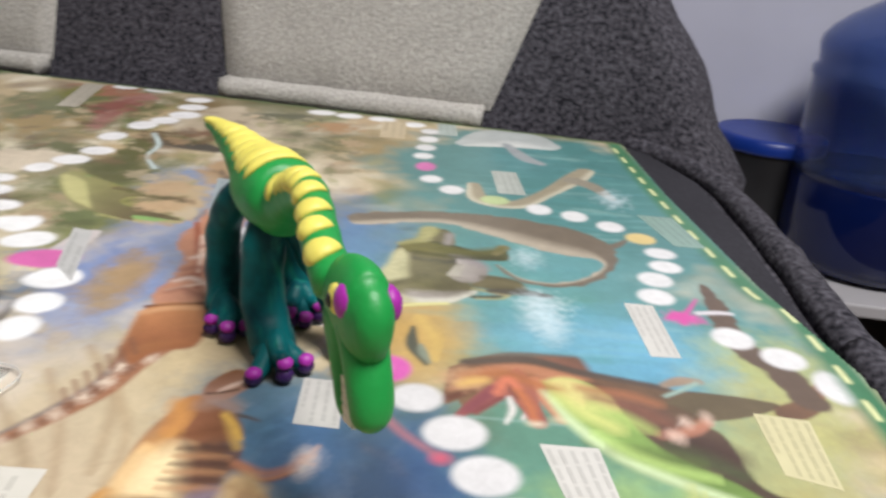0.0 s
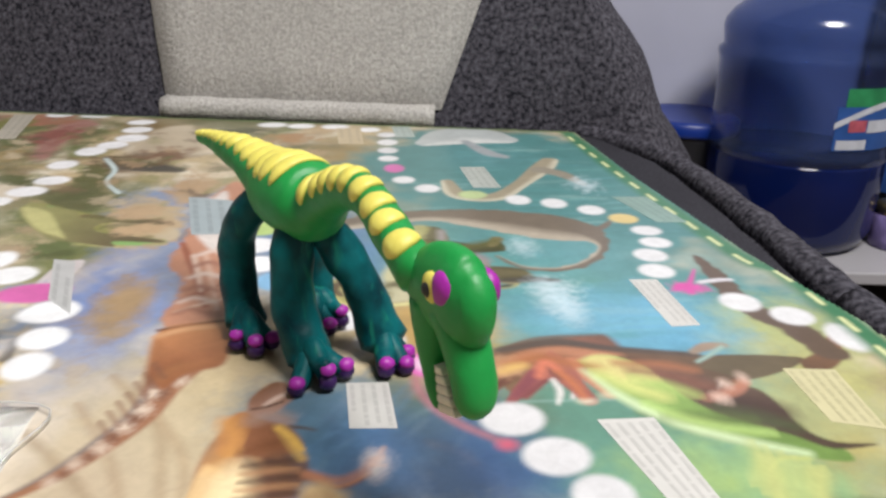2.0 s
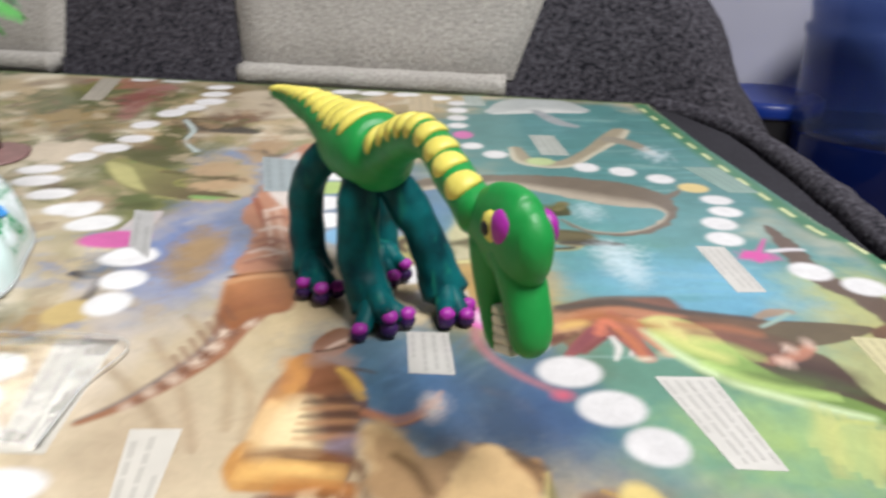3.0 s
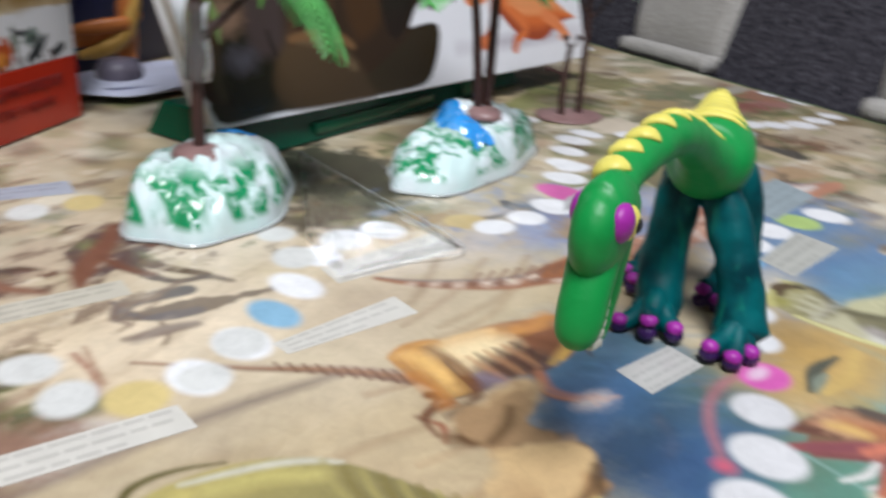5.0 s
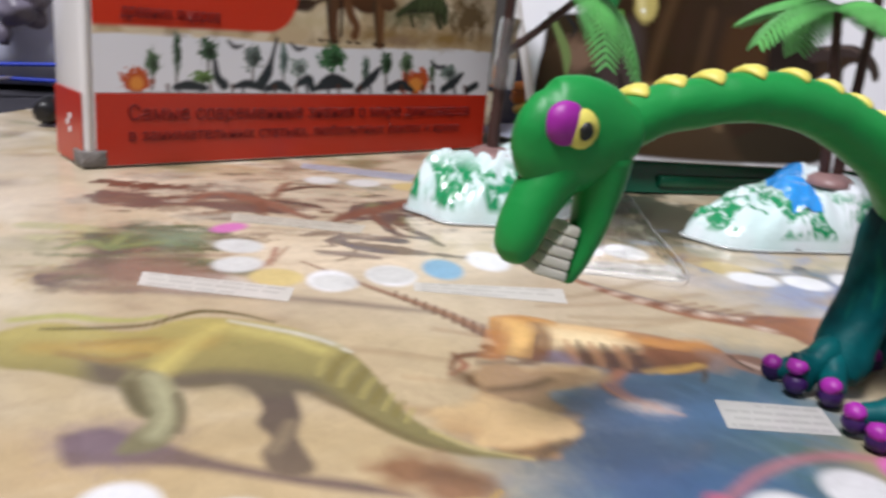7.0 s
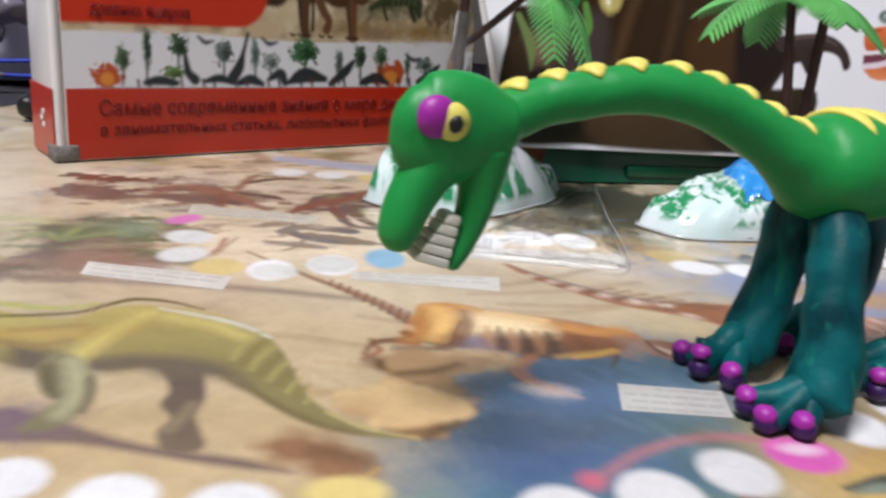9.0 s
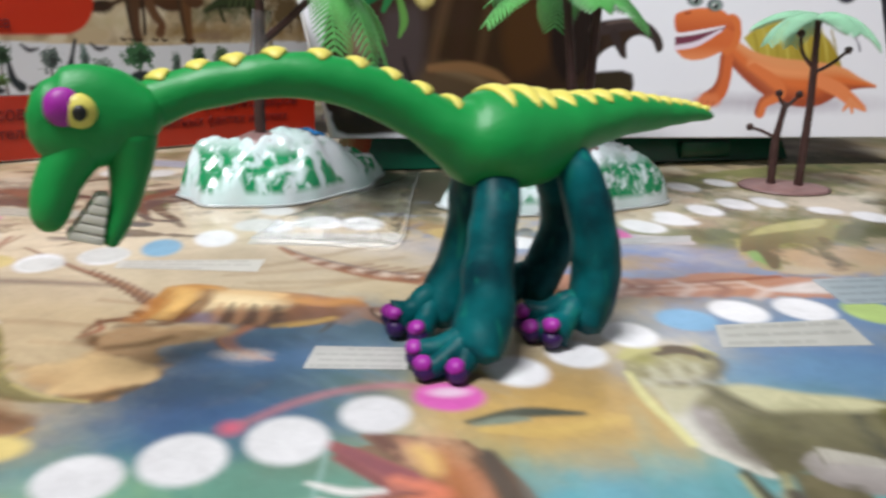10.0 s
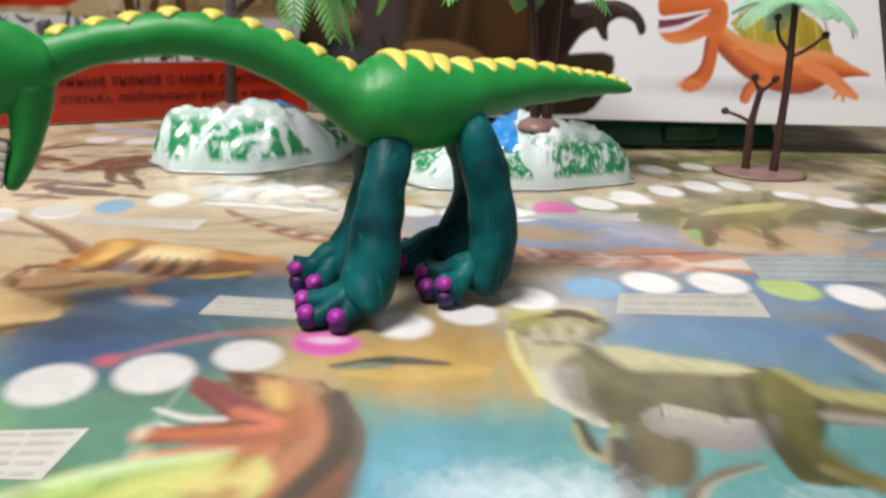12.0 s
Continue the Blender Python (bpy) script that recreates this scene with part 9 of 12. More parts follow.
part("front_cover", slanted(box(-0.0125, 0.340, 0, 0.002, 0.0034, 0.26, 0.0006)), PAPER_WHITE, white_book, "glossy white cover")
part("page_block", slanted(box(-0.0095, 0.337, 0.002, 0.010, 0.0054, 0.257, 0.0004)), PAGE_EDGE, white_book, "white page edges")
part("back_cover", slanted(box(-0.0125, 0.340, 0.010, 0.012, 0.0034, 0.26, 0.0006)), PAPER_WHITE, white_book)

tray = thing("green_tray", pose(-0.2455, 0.2435, 0, 0, 0, 116.4), "shallow dark green plastic tray under the white book", "tray")
tray_bm = bmesh.new()
rings = [[tray_bm.verts.new((x, y, z)) for x, y in ((-0.03 + k, k), (0.246 - k, k), (0.246 - k, 0.07 - k), (-0.03 + k, 0.07 - k))] for k, z in ((0.0015, 0.0002), (0.0, 0.0012), (0.004, 0.013), (0.005, 0.0165), (0.0065, 0.0174))]
for a, b in zip(rings, rings[1:]):
    for n in range(4):
        tray_bm.faces.new((a[n], a[(n + 1) % 4], b[(n + 1) % 4], b[n]))
tray_bm.faces.new(rings[0][::-1])
tray_bm.faces.new(rings[-1])
bmesh.ops.recalc_face_normals(tray_bm, faces=tray_bm.faces)
part("tray_body", tray_bm, TRAY_GREEN, tray, smooth=False)
part("tray_panel", box(0.02, 0.13, -0.0008, 0.004, 0.004, 0.010, 0.0008), TRAY_GREEN, tray, "raised panel on the tray's side")
part("tray_clip", box(0.165, 0.20, -0.0012, 0.004, 0.003, 0.013, 0.001), TRAY_GREEN, tray, "moulded green clip")


# ======== plastic hills and palms ========
def hill_material(dab):
    """Milky plastic, with dabs of green paint in a band above its clear foot."""
    mat = material("painted_clear_plastic", (0.66, 0.74, 0.74), rough=0.22, coat=0.45, bump=0.6, bump_size=110)
    nodes, links = mat.node_tree.nodes, mat.node_tree.links
    place, turn, cut = nodes.new("ShaderNodeTexCoord"), nodes.new("ShaderNodeMapping"), nodes.new("ShaderNodeSeparateXYZ")
    turn.inputs["Scale"].default_value, turn.inputs["Rotation"].default_value = (1.0, 1.0, 0.5), (0.5, 0.4, 0)
    links.new(place.outputs["Object"], turn.inputs["Vector"])
    links.new(place.outputs["Object"], cut.inputs["Vector"])

    def mask(source, low, high):
        node = nodes.new("ShaderNodeMapRange")
        node.inputs["From Min"].default_value, node.inputs["From Max"].default_value = low, high
        links.new(source, node.inputs["Value"])
        return node.outputs["Result"]

    def both(a, b, how="MULTIPLY"):
        node = nodes.new("ShaderNodeMath")
        node.operation = how
        links.new(a, node.inputs[0])
        links.new(b, node.inputs[1])
        return node.outputs[0]

    def tex(size, detail):
        node = nodes.new("ShaderNodeTexNoise")
        node.inputs["Scale"].default_value, node.inputs["Detail"].default_value, node.inputs["Distortion"].default_value = size, detail, 0.8
        links.new(turn.outputs["Vector"], node.inputs["Vector"])
        return node.outputs["Fac"]

    band = both(mask(cut.outputs["Z"], 0.0045, 0.0075), mask(cut.outputs["Z"], 0.026, 0.019))
    green = both(both(mask(tex(dab, 2), 0.43, 0.50), mask(tex(dab * 3.4, 4), 0.36, 0.50)), band)
    tone = None
    milk = mask(tex(30, 2), 0.35, 0.65)
    for source, low, high in ((milk, (0.55, 0.70, 0.69), (0.70, 0.74, 0.78)), (green, None, (0.012, 0.23, 0.085))):
        mix = nodes.new("ShaderNodeMix")
        mix.data_type = "RGBA"
        links.new(source, mix.inputs[0])
        if low:
            mix.inputs[6].default_value = (*low, 1)
        else:
            links.new(tone, mix.inputs[6])
        mix.inputs[7].default_value = (*high, 1)
        tone = mix.outputs[2]
    links.new(tone, nodes["Principled BSDF"].inputs["Base Color"])
    return mat

RIVER = material("blue_painted_plastic", (0.03, 0.28, 0.72), rough=0.2, coat=0.5, spots=0.2, spot_size=120)
CLEAR = material("clear_plastic_rim", (0.75, 0.80, 0.80), rough=0.15, coat=0.5, clear=0.5)


def hill_height(x, y, rx, ry, high, seed, lean):
    d = math.sqrt((x / rx) ** 2 + (y / ry) ** 2)
    a = math.atan2(y / ry, x / rx)
    base = max(0.0, 1 - d ** 3.0) ** 0.60
    step = 1 - 0.28 * max(0.0, min(1.0, (lean * x / rx - 0.12) / 0.30))
    ridge = 1 + (0.08 * math.sin(15 * a + seed) + 0.07 * math.sin(26 * a + 3 * seed)) * max(0.0, min(1.0, d * 2.2 - 0.9))
    return high * base * step * ridge * (1 + 0.30 * noise.noise(Vector((x * 55, y * 55, seed)))) + (0.0020 * noise.noise(Vector((x * 150, y * 150, seed))) + 0.0013 * noise.noise(Vector((x * 330, y * 330, seed))) if base > 0 else 0)


def hill(x, y, turn, rx, ry, high, seed, river, label, dab, proud, lean=1):
    ob = thing("plastic_hill", pose(x, y, 0, 0, 0, turn), label, "toy hill", "plastic hills")
    bm = bmesh.new()
    nr, na = 26, 96
    rings = []
    for i in range(nr + 1):
        f = (i / nr) ** 0.7
        ring = []
        for j in range(na):
            a = 2 * math.pi * j / na
            wave = 1 + 0.05 * math.sin(3 * a + seed) + 0.035 * math.sin(7 * a + 2 * seed)
            px, py = rx * f * math.cos(a) * wave, ry * f * math.sin(a) * wave
            ring.append(bm.verts.new((px, py, max(hill_height(px / wave, py / wave, rx, ry, high, seed, lean), 0.0) + 0.0008)))
        rings.append(ring)
    for a, b in zip(rings, rings[1:]):
        for n in range(na):
            bm.faces.new((a[n], b[n], b[(n + 1) % na], a[(n + 1) % na]))
    bm.faces.new(rings[0])
    bmesh.ops.recalc_face_normals(bm, faces=bm.faces)
    part("hill_shell", bm, hill_material(dab), ob, "clear plastic mound painted white and green")
    bm = bmesh.new()
    lo, hi = [], []
    for j in range(na):
        a = 2 * math.pi * j / na
        wave = 1 + 0.05 * math.sin(3 * a + seed) + 0.035 * math.sin(7 * a + 2 * seed)
        lo.append([bm.verts.new((rx * k * math.cos(a) * wave, ry * k * math.sin(a) * wave, z)) for k, z in ((0.96, 0.0004), (1.03, 0.0004), (1.03, 0.0012), (0.96, 0.0016))])
    for a, b in zip(lo, lo[1:] + lo[:1]):
        for n in range(4):
            bm.faces.new((a[n], b[n], b[(n + 1) % 4], a[(n + 1) % 4]))
    bmesh.ops.recalc_face_normals(bm, faces=bm.faces)
    part("rim", bm, CLEAR, ob, "clear plastic rim")
    bm = bmesh.new()
    rows = []
    way = np.array(river[-1][:2]) - np.array(river[0][:2])
    cross = np.array((-way[1], way[0])) / np.hypot(*way)
    for px, py, w in spline(river, 12):
        row = []
        for k in np.linspace(-1, 1, 13):
            qx, qy = px + w * k * cross[0], py + w * k * cross[1]
            a = math.atan2(qy / ry, qx / rx)
            wave = 1 + 0.05 * math.sin(3 * a + seed) + 0.035 * math.sin(7 * a + 2 * seed)
            row.append(bm.verts.new((qx, qy, max(hill_height(qx / wave, qy / wave, rx, ry, high, seed, lean), 0) + proud * (1 - 0.6 * abs(k) ** 3))))
        rows.append(row)
    for a, b in zip(rows, rows[1:]):
        for n in range(12):
            bm.faces.new((a[n], a[n + 1], b[n + 1], b[n]))
    bmesh.ops.recalc_face_normals(bm, faces=bm.faces)
    part("river", bm, RIVER, ob, "blue painted stream running down")
    return ob


hill(-0.187, 0.190, 146, 0.054, 0.030, 0.0262, 1.3, [(0.015, 0.001, 0.005), (0.009, -0.006, 0.008), (0.004, -0.012, 0.006)], "clear plastic hill painted white and green with a small blue pool", 56, 0.0016)
hill(-0.1945, 0.3158, 119, 0.057, 0.0265, 0.0265, 2.9, [(-0.003, 0.013, 0.0065), (-0.010, 0.002, 0.0076), (-0.013, -0.008, 0.0072), (-0.015, -0.0185, 0.006)], "clear plastic hill painted white and green with a blue stream", 95, 0.0020, -1)


def frond(length, droop, leaflets, width, bm):
    """One palm leaf that grows from the origin along x: a rib with rows of narrow leaflets that touch at their roots."""
    def rib(t):
        return Vector((length * (t - 0.16 * droop * t * t), 0, length * (0.30 * t - droop * t * t)))

    for k in range(leaflets):
        t = 0.08 + 0.90 * k / (leaflets - 1)
        root, ahead = rib(t), (rib(min(t + 0.04, 1.0)) - rib(t - 0.04)).normalized()
        reach = width * max(0.22, math.sin(math.pi * (0.12 + 0.80 * t)) ** 0.6)
        half = length * 0.46 / leaflets
        for side in (-1, 1):
            out = Vector((0, side, -0.32)) * reach + ahead * reach * 0.42
            rows = []
            for f, w in ((0.0, 0.95), (0.45, 1.0), (0.80, 0.72), (1.0, 0.10)):
                at = root + out * f - Vector((0, 0, 0.16 * reach * f * f))
                rows.append([bm.verts.new(at + ahead * half * w * d + Vector((0, 0, lift))) for d, lift in ((-1, 0), (0, 0.0005 * w), (1, 0))])
            for a, b in zip(rows, rows[1:]):
                for n in range(2):
                    bm.faces.new((a[n], a[n + 1], b[n + 1], b[n]))
    bmesh.ops.recalc_face_normals(bm, faces=bm.faces)
    bmesh.ops.solidify(bm, geom=bm.faces[:], thickness=0.0004)
    stem = [[*(rib(t) * 1000 + Vector((0, 0, 0.2))), 0.6 - 0.3 * t, 0.5 - 0.2 * t] for t in np.linspace(0, 1, 9)]
    sweep(stem, 6, 2, (0, 1, 0), bm=bm)
    return bm


def palm(x, y, z, trunks, crowns, material_leaf, label, plinth, twigs=()):
    ob = thing("toy_palm", pose(x, y, z), label, "toy palm", "toy palms")
    part("plinth", plinth, BASE_MAUVE, ob, "flat mauve-brown plastic base")
    for rows in trunks:
        part("trunk", sweep(rows, 10, 5, (0, 1, 0), lumps=0.35, seed=rows[0][0]), TRUNK_BROWN, ob, "thin dark brown trunk")
    for rows in twigs:
        twig = part("twig", sweep(rows, 8, 4, (0.2, 1, 0.1)), TRUNK_BROWN, ob, "short dark twig")
        part("knob", ball(rows[-1][:3], (2.0, 2.0, 2.0), detail=2, lumps=0.1), TRUNK_BROWN, twig, "round dark nut")
    for at, length, turns in crowns:
        for k, (a, droop) in enumerate(turns):
            leaf = part("frond", frond(length, droop, 20, length * 0.25, bmesh.new()), material_leaf, ob, "feathered light green leaf", smooth=False)
            leaf.matrix_local = pose(*[c * 0.001 for c in at], 0, 0, a)
    return ob


def disc(rx, ry, high, seed):
    bm = bmesh.new()
    rings = []
    for f, z in ((1.0, 0.0), (1.02, 0.0006), (0.9, high * 0.6), (0.5, high), (0.02, high)):
        rings.append([bm.verts.new((rx * f * math.cos(a) * (1 + 0.08 * math.sin(3 * a + seed)), ry * f * math.sin(a) * (1 + 0.08 * math.sin(2 * a + seed)), z)) for a in np.linspace(0, 2 * math.pi, 28, endpoint=False)])
    for a, b in zip(rings, rings[1:]):
        for n in range(28):
            bm.faces.new((a[n], a[(n + 1) % 28], b[(n + 1) % 28], b[n]))
    bm.faces.new(rings[0][::-1])
    bm.faces.new(rings[-1])
    bmesh.ops.recalc_face_normals(bm, faces=bm.faces)
    return bm


RING = [(20, 0.5), (75, 0.7), (130, 0.5), (185, 0.75), (240, 0.5), (300, 0.7)]
palms = []
palms.append(palm(-0.1745, 0.181, 0.0225, [[(0, 0, 0, 2.7, 2.7), (0, 0, 25, 2.4, 2.4), (0, 1, 52, 2.2, 2.2), (0, 2, 96, 1.9, 1.9)], [(0, 1, 44, 1.8, 1.8), (0, 13, 54, 1.7, 1.7), (0, 29, 69, 1.5, 1.5)]],
     [((0, 2, 96), 0.050, RING), ((0, 29, 69), 0.036, [(25, 1.0), (62, 1.15), (98, 1.25), (135, 0.9)])], FROND_GREEN, "toy palm with dark brown trunks and bright green leaves", disc(0.012, 0.011, 0.005, 1)))
palm(-0.195, 0.324, 0.0245, [[(0, -2, 0, 2.5, 2.5), (0, -5, 30, 2.2, 2.2), (0, -11, 72, 1.8, 1.8)], [(0, 3, 0, 2.5, 2.5), (0, 3, 40, 2.2, 2.2), (0, 4, 118, 1.8, 1.8)]],
     [((0, -11, 72), 0.042, RING), ((0, 4, 118), 0.05, RING)], FROND_GREEN, "toy palm with two dark brown trunks on a plastic hill", disc(0.012, 0.011, 0.005, 2))
palm(-0.262, 0.437, 0.0003, [[(0, -7, 0, 2.4, 2.4), (0, -8, 25, 2.0, 2.0), (0, -6, 44, 1.6, 1.6)], [(0, 7, 0, 2.4, 2.4), (0, 6, 45, 2.0, 2.0), (0, 3, 88, 1.7, 1.7)]],
     [((0, 3, 88), 0.034, RING)], FROND_PALE, "toy palm with nut-bearing twigs and pale mint leaves", disc(0.020, 0.024, 0.002, 3),
     [[(0, -8, 26, 1, 1), (0, -15, 29, 0.9, 0.9), (0, -22, 31, 0.8, 0.8)], [(0, 5, 62, 1, 1), (0, -2, 70, 0.9, 0.9), (0, -4, 79, 0.8, 0.8)], [(0, 5, 60, 1, 1), (0, 13, 65, 0.9, 0.9), (0, 20, 72, 0.8, 0.8)],
      [(0, -6, 42, 1, 1), (0, -9, 46, 0.9, 0.9), (0, -10, 49, 0.8, 0.8)], [(0, -6, 42, 1, 1), (0, -2, 46, 0.9, 0.9), (0, 0, 49, 0.8, 0.8)]])

# ======== beside the sofa ========
SCUFFED = material("scuffed_grey_card", (0.26, 0.24, 0.23), rough=0.9, spots=0.6, spot_size=220, grain=0.4, grain_size=900, bump=0.8, bump_size=500)
stand = tagged(part("low_stand", box(0.10, 1.3, 1.165, 1.54, -0.342, -0.322, 0.003), WHITE_LAMINATE, smooth=False), "low white laminate shelf under the water bottle", "shelf")
for x in (0.13, 1.25):
    part("shelf_leg", box(x, x + 0.03, 1.185, 1.52, FLOOR_Z, -0.342, 0.002), WHITE_LAMINATE, stand, smooth=False)
bottle = thing("water_bottle", pose(0.565, 1.34, -0.322), "large blue plastic water cooler bottle with a printed label", "water bottle")
PROFILE = [(0.0, 0.0), (0.100, 0.0), (0.122, 0.008), (0.132, 0.03), (0.134, 0.10), (0.134, 0.145), (0.137, 0.150), (0.137, 0.158), (0.134, 0.163), (0.133, 0.22), (0.134, 0.282), (0.137, 0.288), (0.137, 0.297), (0.130, 0.304),
           (0.132, 0.318), (0.134, 0.330), (0.132, 0.342), (0.122, 0.356), (0.100, 0.375), (0.062, 0.398), (0.034, 0.408), (0.029, 0.416), (0.029, 0.452), (0.031, 0.455), (0.031, 0.462), (0.029, 0.465), (0.029, 0.480)]
part("bottle_body", lathe(PROFILE, 64), BOTTLE_BLUE, bottle, "clear blue ribbed plastic shell")
part("water", lathe([(0.0, 0.004), (0.098, 0.004), (0.1225, 0.0085), (0.1330, 0.03), (0.1352, 0.10), (0.1352, 0.140), (0.1342, 0.144)], 48), WATER_BLUE, bottle, "deep blue water in the lower third")
part("cap", lathe([(0.033, 0.462), (0.033, 0.492), (0.030, 0.496)], 32), CAP_BLUE, bottle, "blue snap-on cap")


def wrap(a0, a1, z0, z1, r, mat, name, parent, label=""):
    """A label bent round the bottle between two angles."""
    bm = bmesh.new()
    cols = []
    for a in np.linspace(radians(a0), radians(a1), 14):
        cols.append([bm.verts.new((r * math.cos(a), r * math.sin(a), z)) for z in np.linspace(z0, z1, 4)])
    for a, b in zip(cols, cols[1:]):
        for n in range(3):
            bm.faces.new((a[n], b[n], b[n + 1], a[n + 1]))
    return part(name, bm, mat, parent, label)


label = wrap(-92, -34, 0.172, 0.236, 0.1352, LABEL_BLUE, "label", bottle, "printed blue label with an arched top")
wrap(-88, -38, 0.236, 0.262, 0.1353, LABEL_GREEN, "label_top", label, "green leaves over the label")
bands = bmesh.new()
rows = []
for k in range(15):
    a, up = radians(-93 + 60 * k / 14), math.sin(math.pi * (0.08 + 0.62 * k / 14))
    rows.append([bands.verts.new((0.1357 * math.cos(a), 0.1357 * math.sin(a), 0.200 + 0.040 * up + dz)) for dz in (-0.006, 0.003)])
for a, b in zip(rows, rows[1:]):
    bands.faces.new((a[0], b[0], b[1], a[1]))
part("label_arch", bands, LABEL_WHITE, label, "pale arched band on the label")
wrap(-84, -72, 0.200, 0.217, 0.1357, LABEL_RED, "label_mark", label, "red printed mark")
wrap(-71, -52, 0.198, 0.216, 0.1357, LABEL_WHITE, "label_panel", label, "pale printed panel")
wrap(-90, -70, 0.174, 0.188, 0.1357, LABEL_WHITE, "label_patch", label, "white printed patch")

crate = thing("lidded_tub", pose(0.415, 1.44, -0.322), "black tub with a blue lid beside the water bottle", "tub")
part("tub_body", lathe([(0.075, 0.0), (0.082, 0.01), (0.088, 0.150), (0.088, 0.155)], 32), BLACK_PLASTIC, crate)
part("lid", lathe([(0.091, 0.151), (0.092, 0.155), (0.092, 0.171), (0.086, 0.175), (0.07, 0.173)], 32), CAP_BLUE, crate, "blue plastic lid")

jar = thing("small_jar", pose(0.722, 1.285, -0.322), "small clear jar with a purple label and gold lid", "jar")
part("jar_body", lathe([(0.030, 0.0), (0.034, 0.004), (0.035, 0.03), (0.034, 0.052), (0.030, 0.058)], 32), JAR_PURPLE, jar, "purple-labelled body")
part("jar_lid", lathe([(0.032, 0.056), (0.033, 0.058), (0.033, 0.068), (0.031, 0.070)], 32), GOLD, jar, "gold screw lid")
wine = thing("dark_bottle", pose(0.775, 1.405, -0.322), "dark glass bottle standing behind the water bottle", "bottle")
part("bottle_glass", lathe([(0.034, 0.0), (0.038, 0.004), (0.038, 0.19), (0.034, 0.215), (0.016, 0.245), (0.014, 0.30), (0.015, 0.305)], 32), DARK_GLASS, wine)
part("paper_label", lathe([(0.0385, 0.06), (0.0388, 0.061), (0.0388, 0.13), (0.0385, 0.131)], 32), LABEL_BLUE, wine, "dark blue paper label")

CURTAIN = material("dark_olive_cloth", (0.045, 0.040, 0.022), rough=0.9, spots=0.35, spot_size=14, grain=0.2, grain_size=300, bump=0.4, bump_size=200)
cloth = bmesh.new()
rows = []
for x in np.linspace(0.735, 1.30, 70):
    fold = 0.016 * math.sin(x * 88) + 0.007 * math.sin(x * 151 + 1)
    rows.append([cloth.verts.new((x, 1.515 + fold + dy, z)) for dy, z in ((0, -0.40), (0, 0.3), (0, 1.2), (0.003, 1.2), (0.003, 0.3), (0.003, -0.40))])
for a, b in zip(rows, rows[1:]):
    for n in range(6):
        cloth.faces.new((a[n], a[(n + 1) % 6], b[(n + 1) % 6], b[n]))
bmesh.ops.recalc_face_normals(cloth, faces=cloth.faces)
tagged(part("curtain", cloth, CURTAIN), "dark olive cloth curtain hanging behind the water bottle", "curtain")

# ======== behind and beside the books ========
TOY_ORANGE = material("orange_rubber", (0.62, 0.20, 0.05), rough=0.4, spots=0.3, spot_size=60)
TOY_YELLOW = material("amber_rubber", (0.62, 0.36, 0.08), rough=0.4, spots=0.3, spot_size=60)
TOY_PINK = material("pink_rubber", (0.60, 0.22, 0.26), rough=0.4, spots=0.3, spot_size=60)
TOY_TEAL = material("teal_card", (0.05, 0.24, 0.24), rough=0.5, spots=0.3, spot_size=40)
NAVY_CARD = material("navy_card", (0.014, 0.016, 0.060), rough=0.3, spots=0.4, spot_size=45)
GREY_PLASTIC = material("grey_purple_plastic", (0.20, 0.18, 0.24), rough=0.4, spots=0.5, spot_size=50)
BLUE_STRAP = material("blue_strap", (0.012, 0.040, 0.42), rough=0.5, spots=0.2, spot_size=60)
PALE_CLOTH = material("pale_blue_cloth", (0.66, 0.69, 0.86), rough=0.9, spots=0.2, spot_size=25, bump=0.4, bump_size=120)
CLEAR_FILM = material("clear_packaging_film", (0.95, 0.97, 1.0), rough=0.08, clear=1.0, ior=1.06)

packet = thing("navy_packet", pose(-0.470, 0.205, 0, 0, 0, 130), "dark navy card packet with a pink and teal print", "packet")
part("packet_box", box(-0.04, 0.06, 0.0, 0.03, 0.0, 0.13, 0.002), NAVY_CARD, packet)
part("pink_print", box(-0.012, 0.006, -0.0006, 0.0, 0.050, 0.105, 0.0002), TOY_PINK, packet, "pink printed patch", smooth=False)
part("teal_print", box(0.008, 0.035, -0.0006, 0.0, 0.048, 0.070, 0.0002), TOY_TEAL, packet, "teal printed patch", smooth=False)
part("white_print", box(-0.035, -0.016, -0.0006, 0.0, 0.060, 0.068, 0.0002), PAPER_WHITE, packet, "white printed line", smooth=False)

rubber = thing("rubber_toy", pose(-0.425, 0.193, 0), "orange and amber rubber toy with curled arms behind the books", "rubber toy")
for k, (mat, rows) in enumerate(((TOY_ORANGE, [(0, -22, 26, 5, 4), (4, -10, 30, 6, 5), (2, 6, 34, 6, 5), (0, 16, 44, 5, 4)]), (TOY_YELLOW, [(6, -20, 18, 3, 3), (8, -6, 22, 5, 4), (8, 6, 30, 5, 5), (4, 14, 48, 5, 4), (0, 15, 66, 4, 4)]),
                                 (TOY_ORANGE, [(8, -24, 34, 3, 3), (10, -8, 36, 5, 4), (10, 8, 38, 5, 4)]), (TOY_ORANGE, [(0, 8, 3, 9, 5), (0, 9, 20, 7, 6), (0, 10, 40, 7, 6), (0, 12, 70, 6, 5)]))):
    part("arm", sweep(rows, 12, 5, (0.2, 0.1, 1), lumps=0.4, seed=k), mat, rubber, "curled rubber arm")
tagged(part("bottle_stopper", lathe([(0.010, 0.0), (0.013, 0.002), (0.014, 0.014), (0.011, 0.020), (0.004, 0.021)], 20), GREY_PLASTIC), "small grey translucent cap lying by the red book", "stopper").matrix_world = pose(-0.390, 0.190, 0.0005)
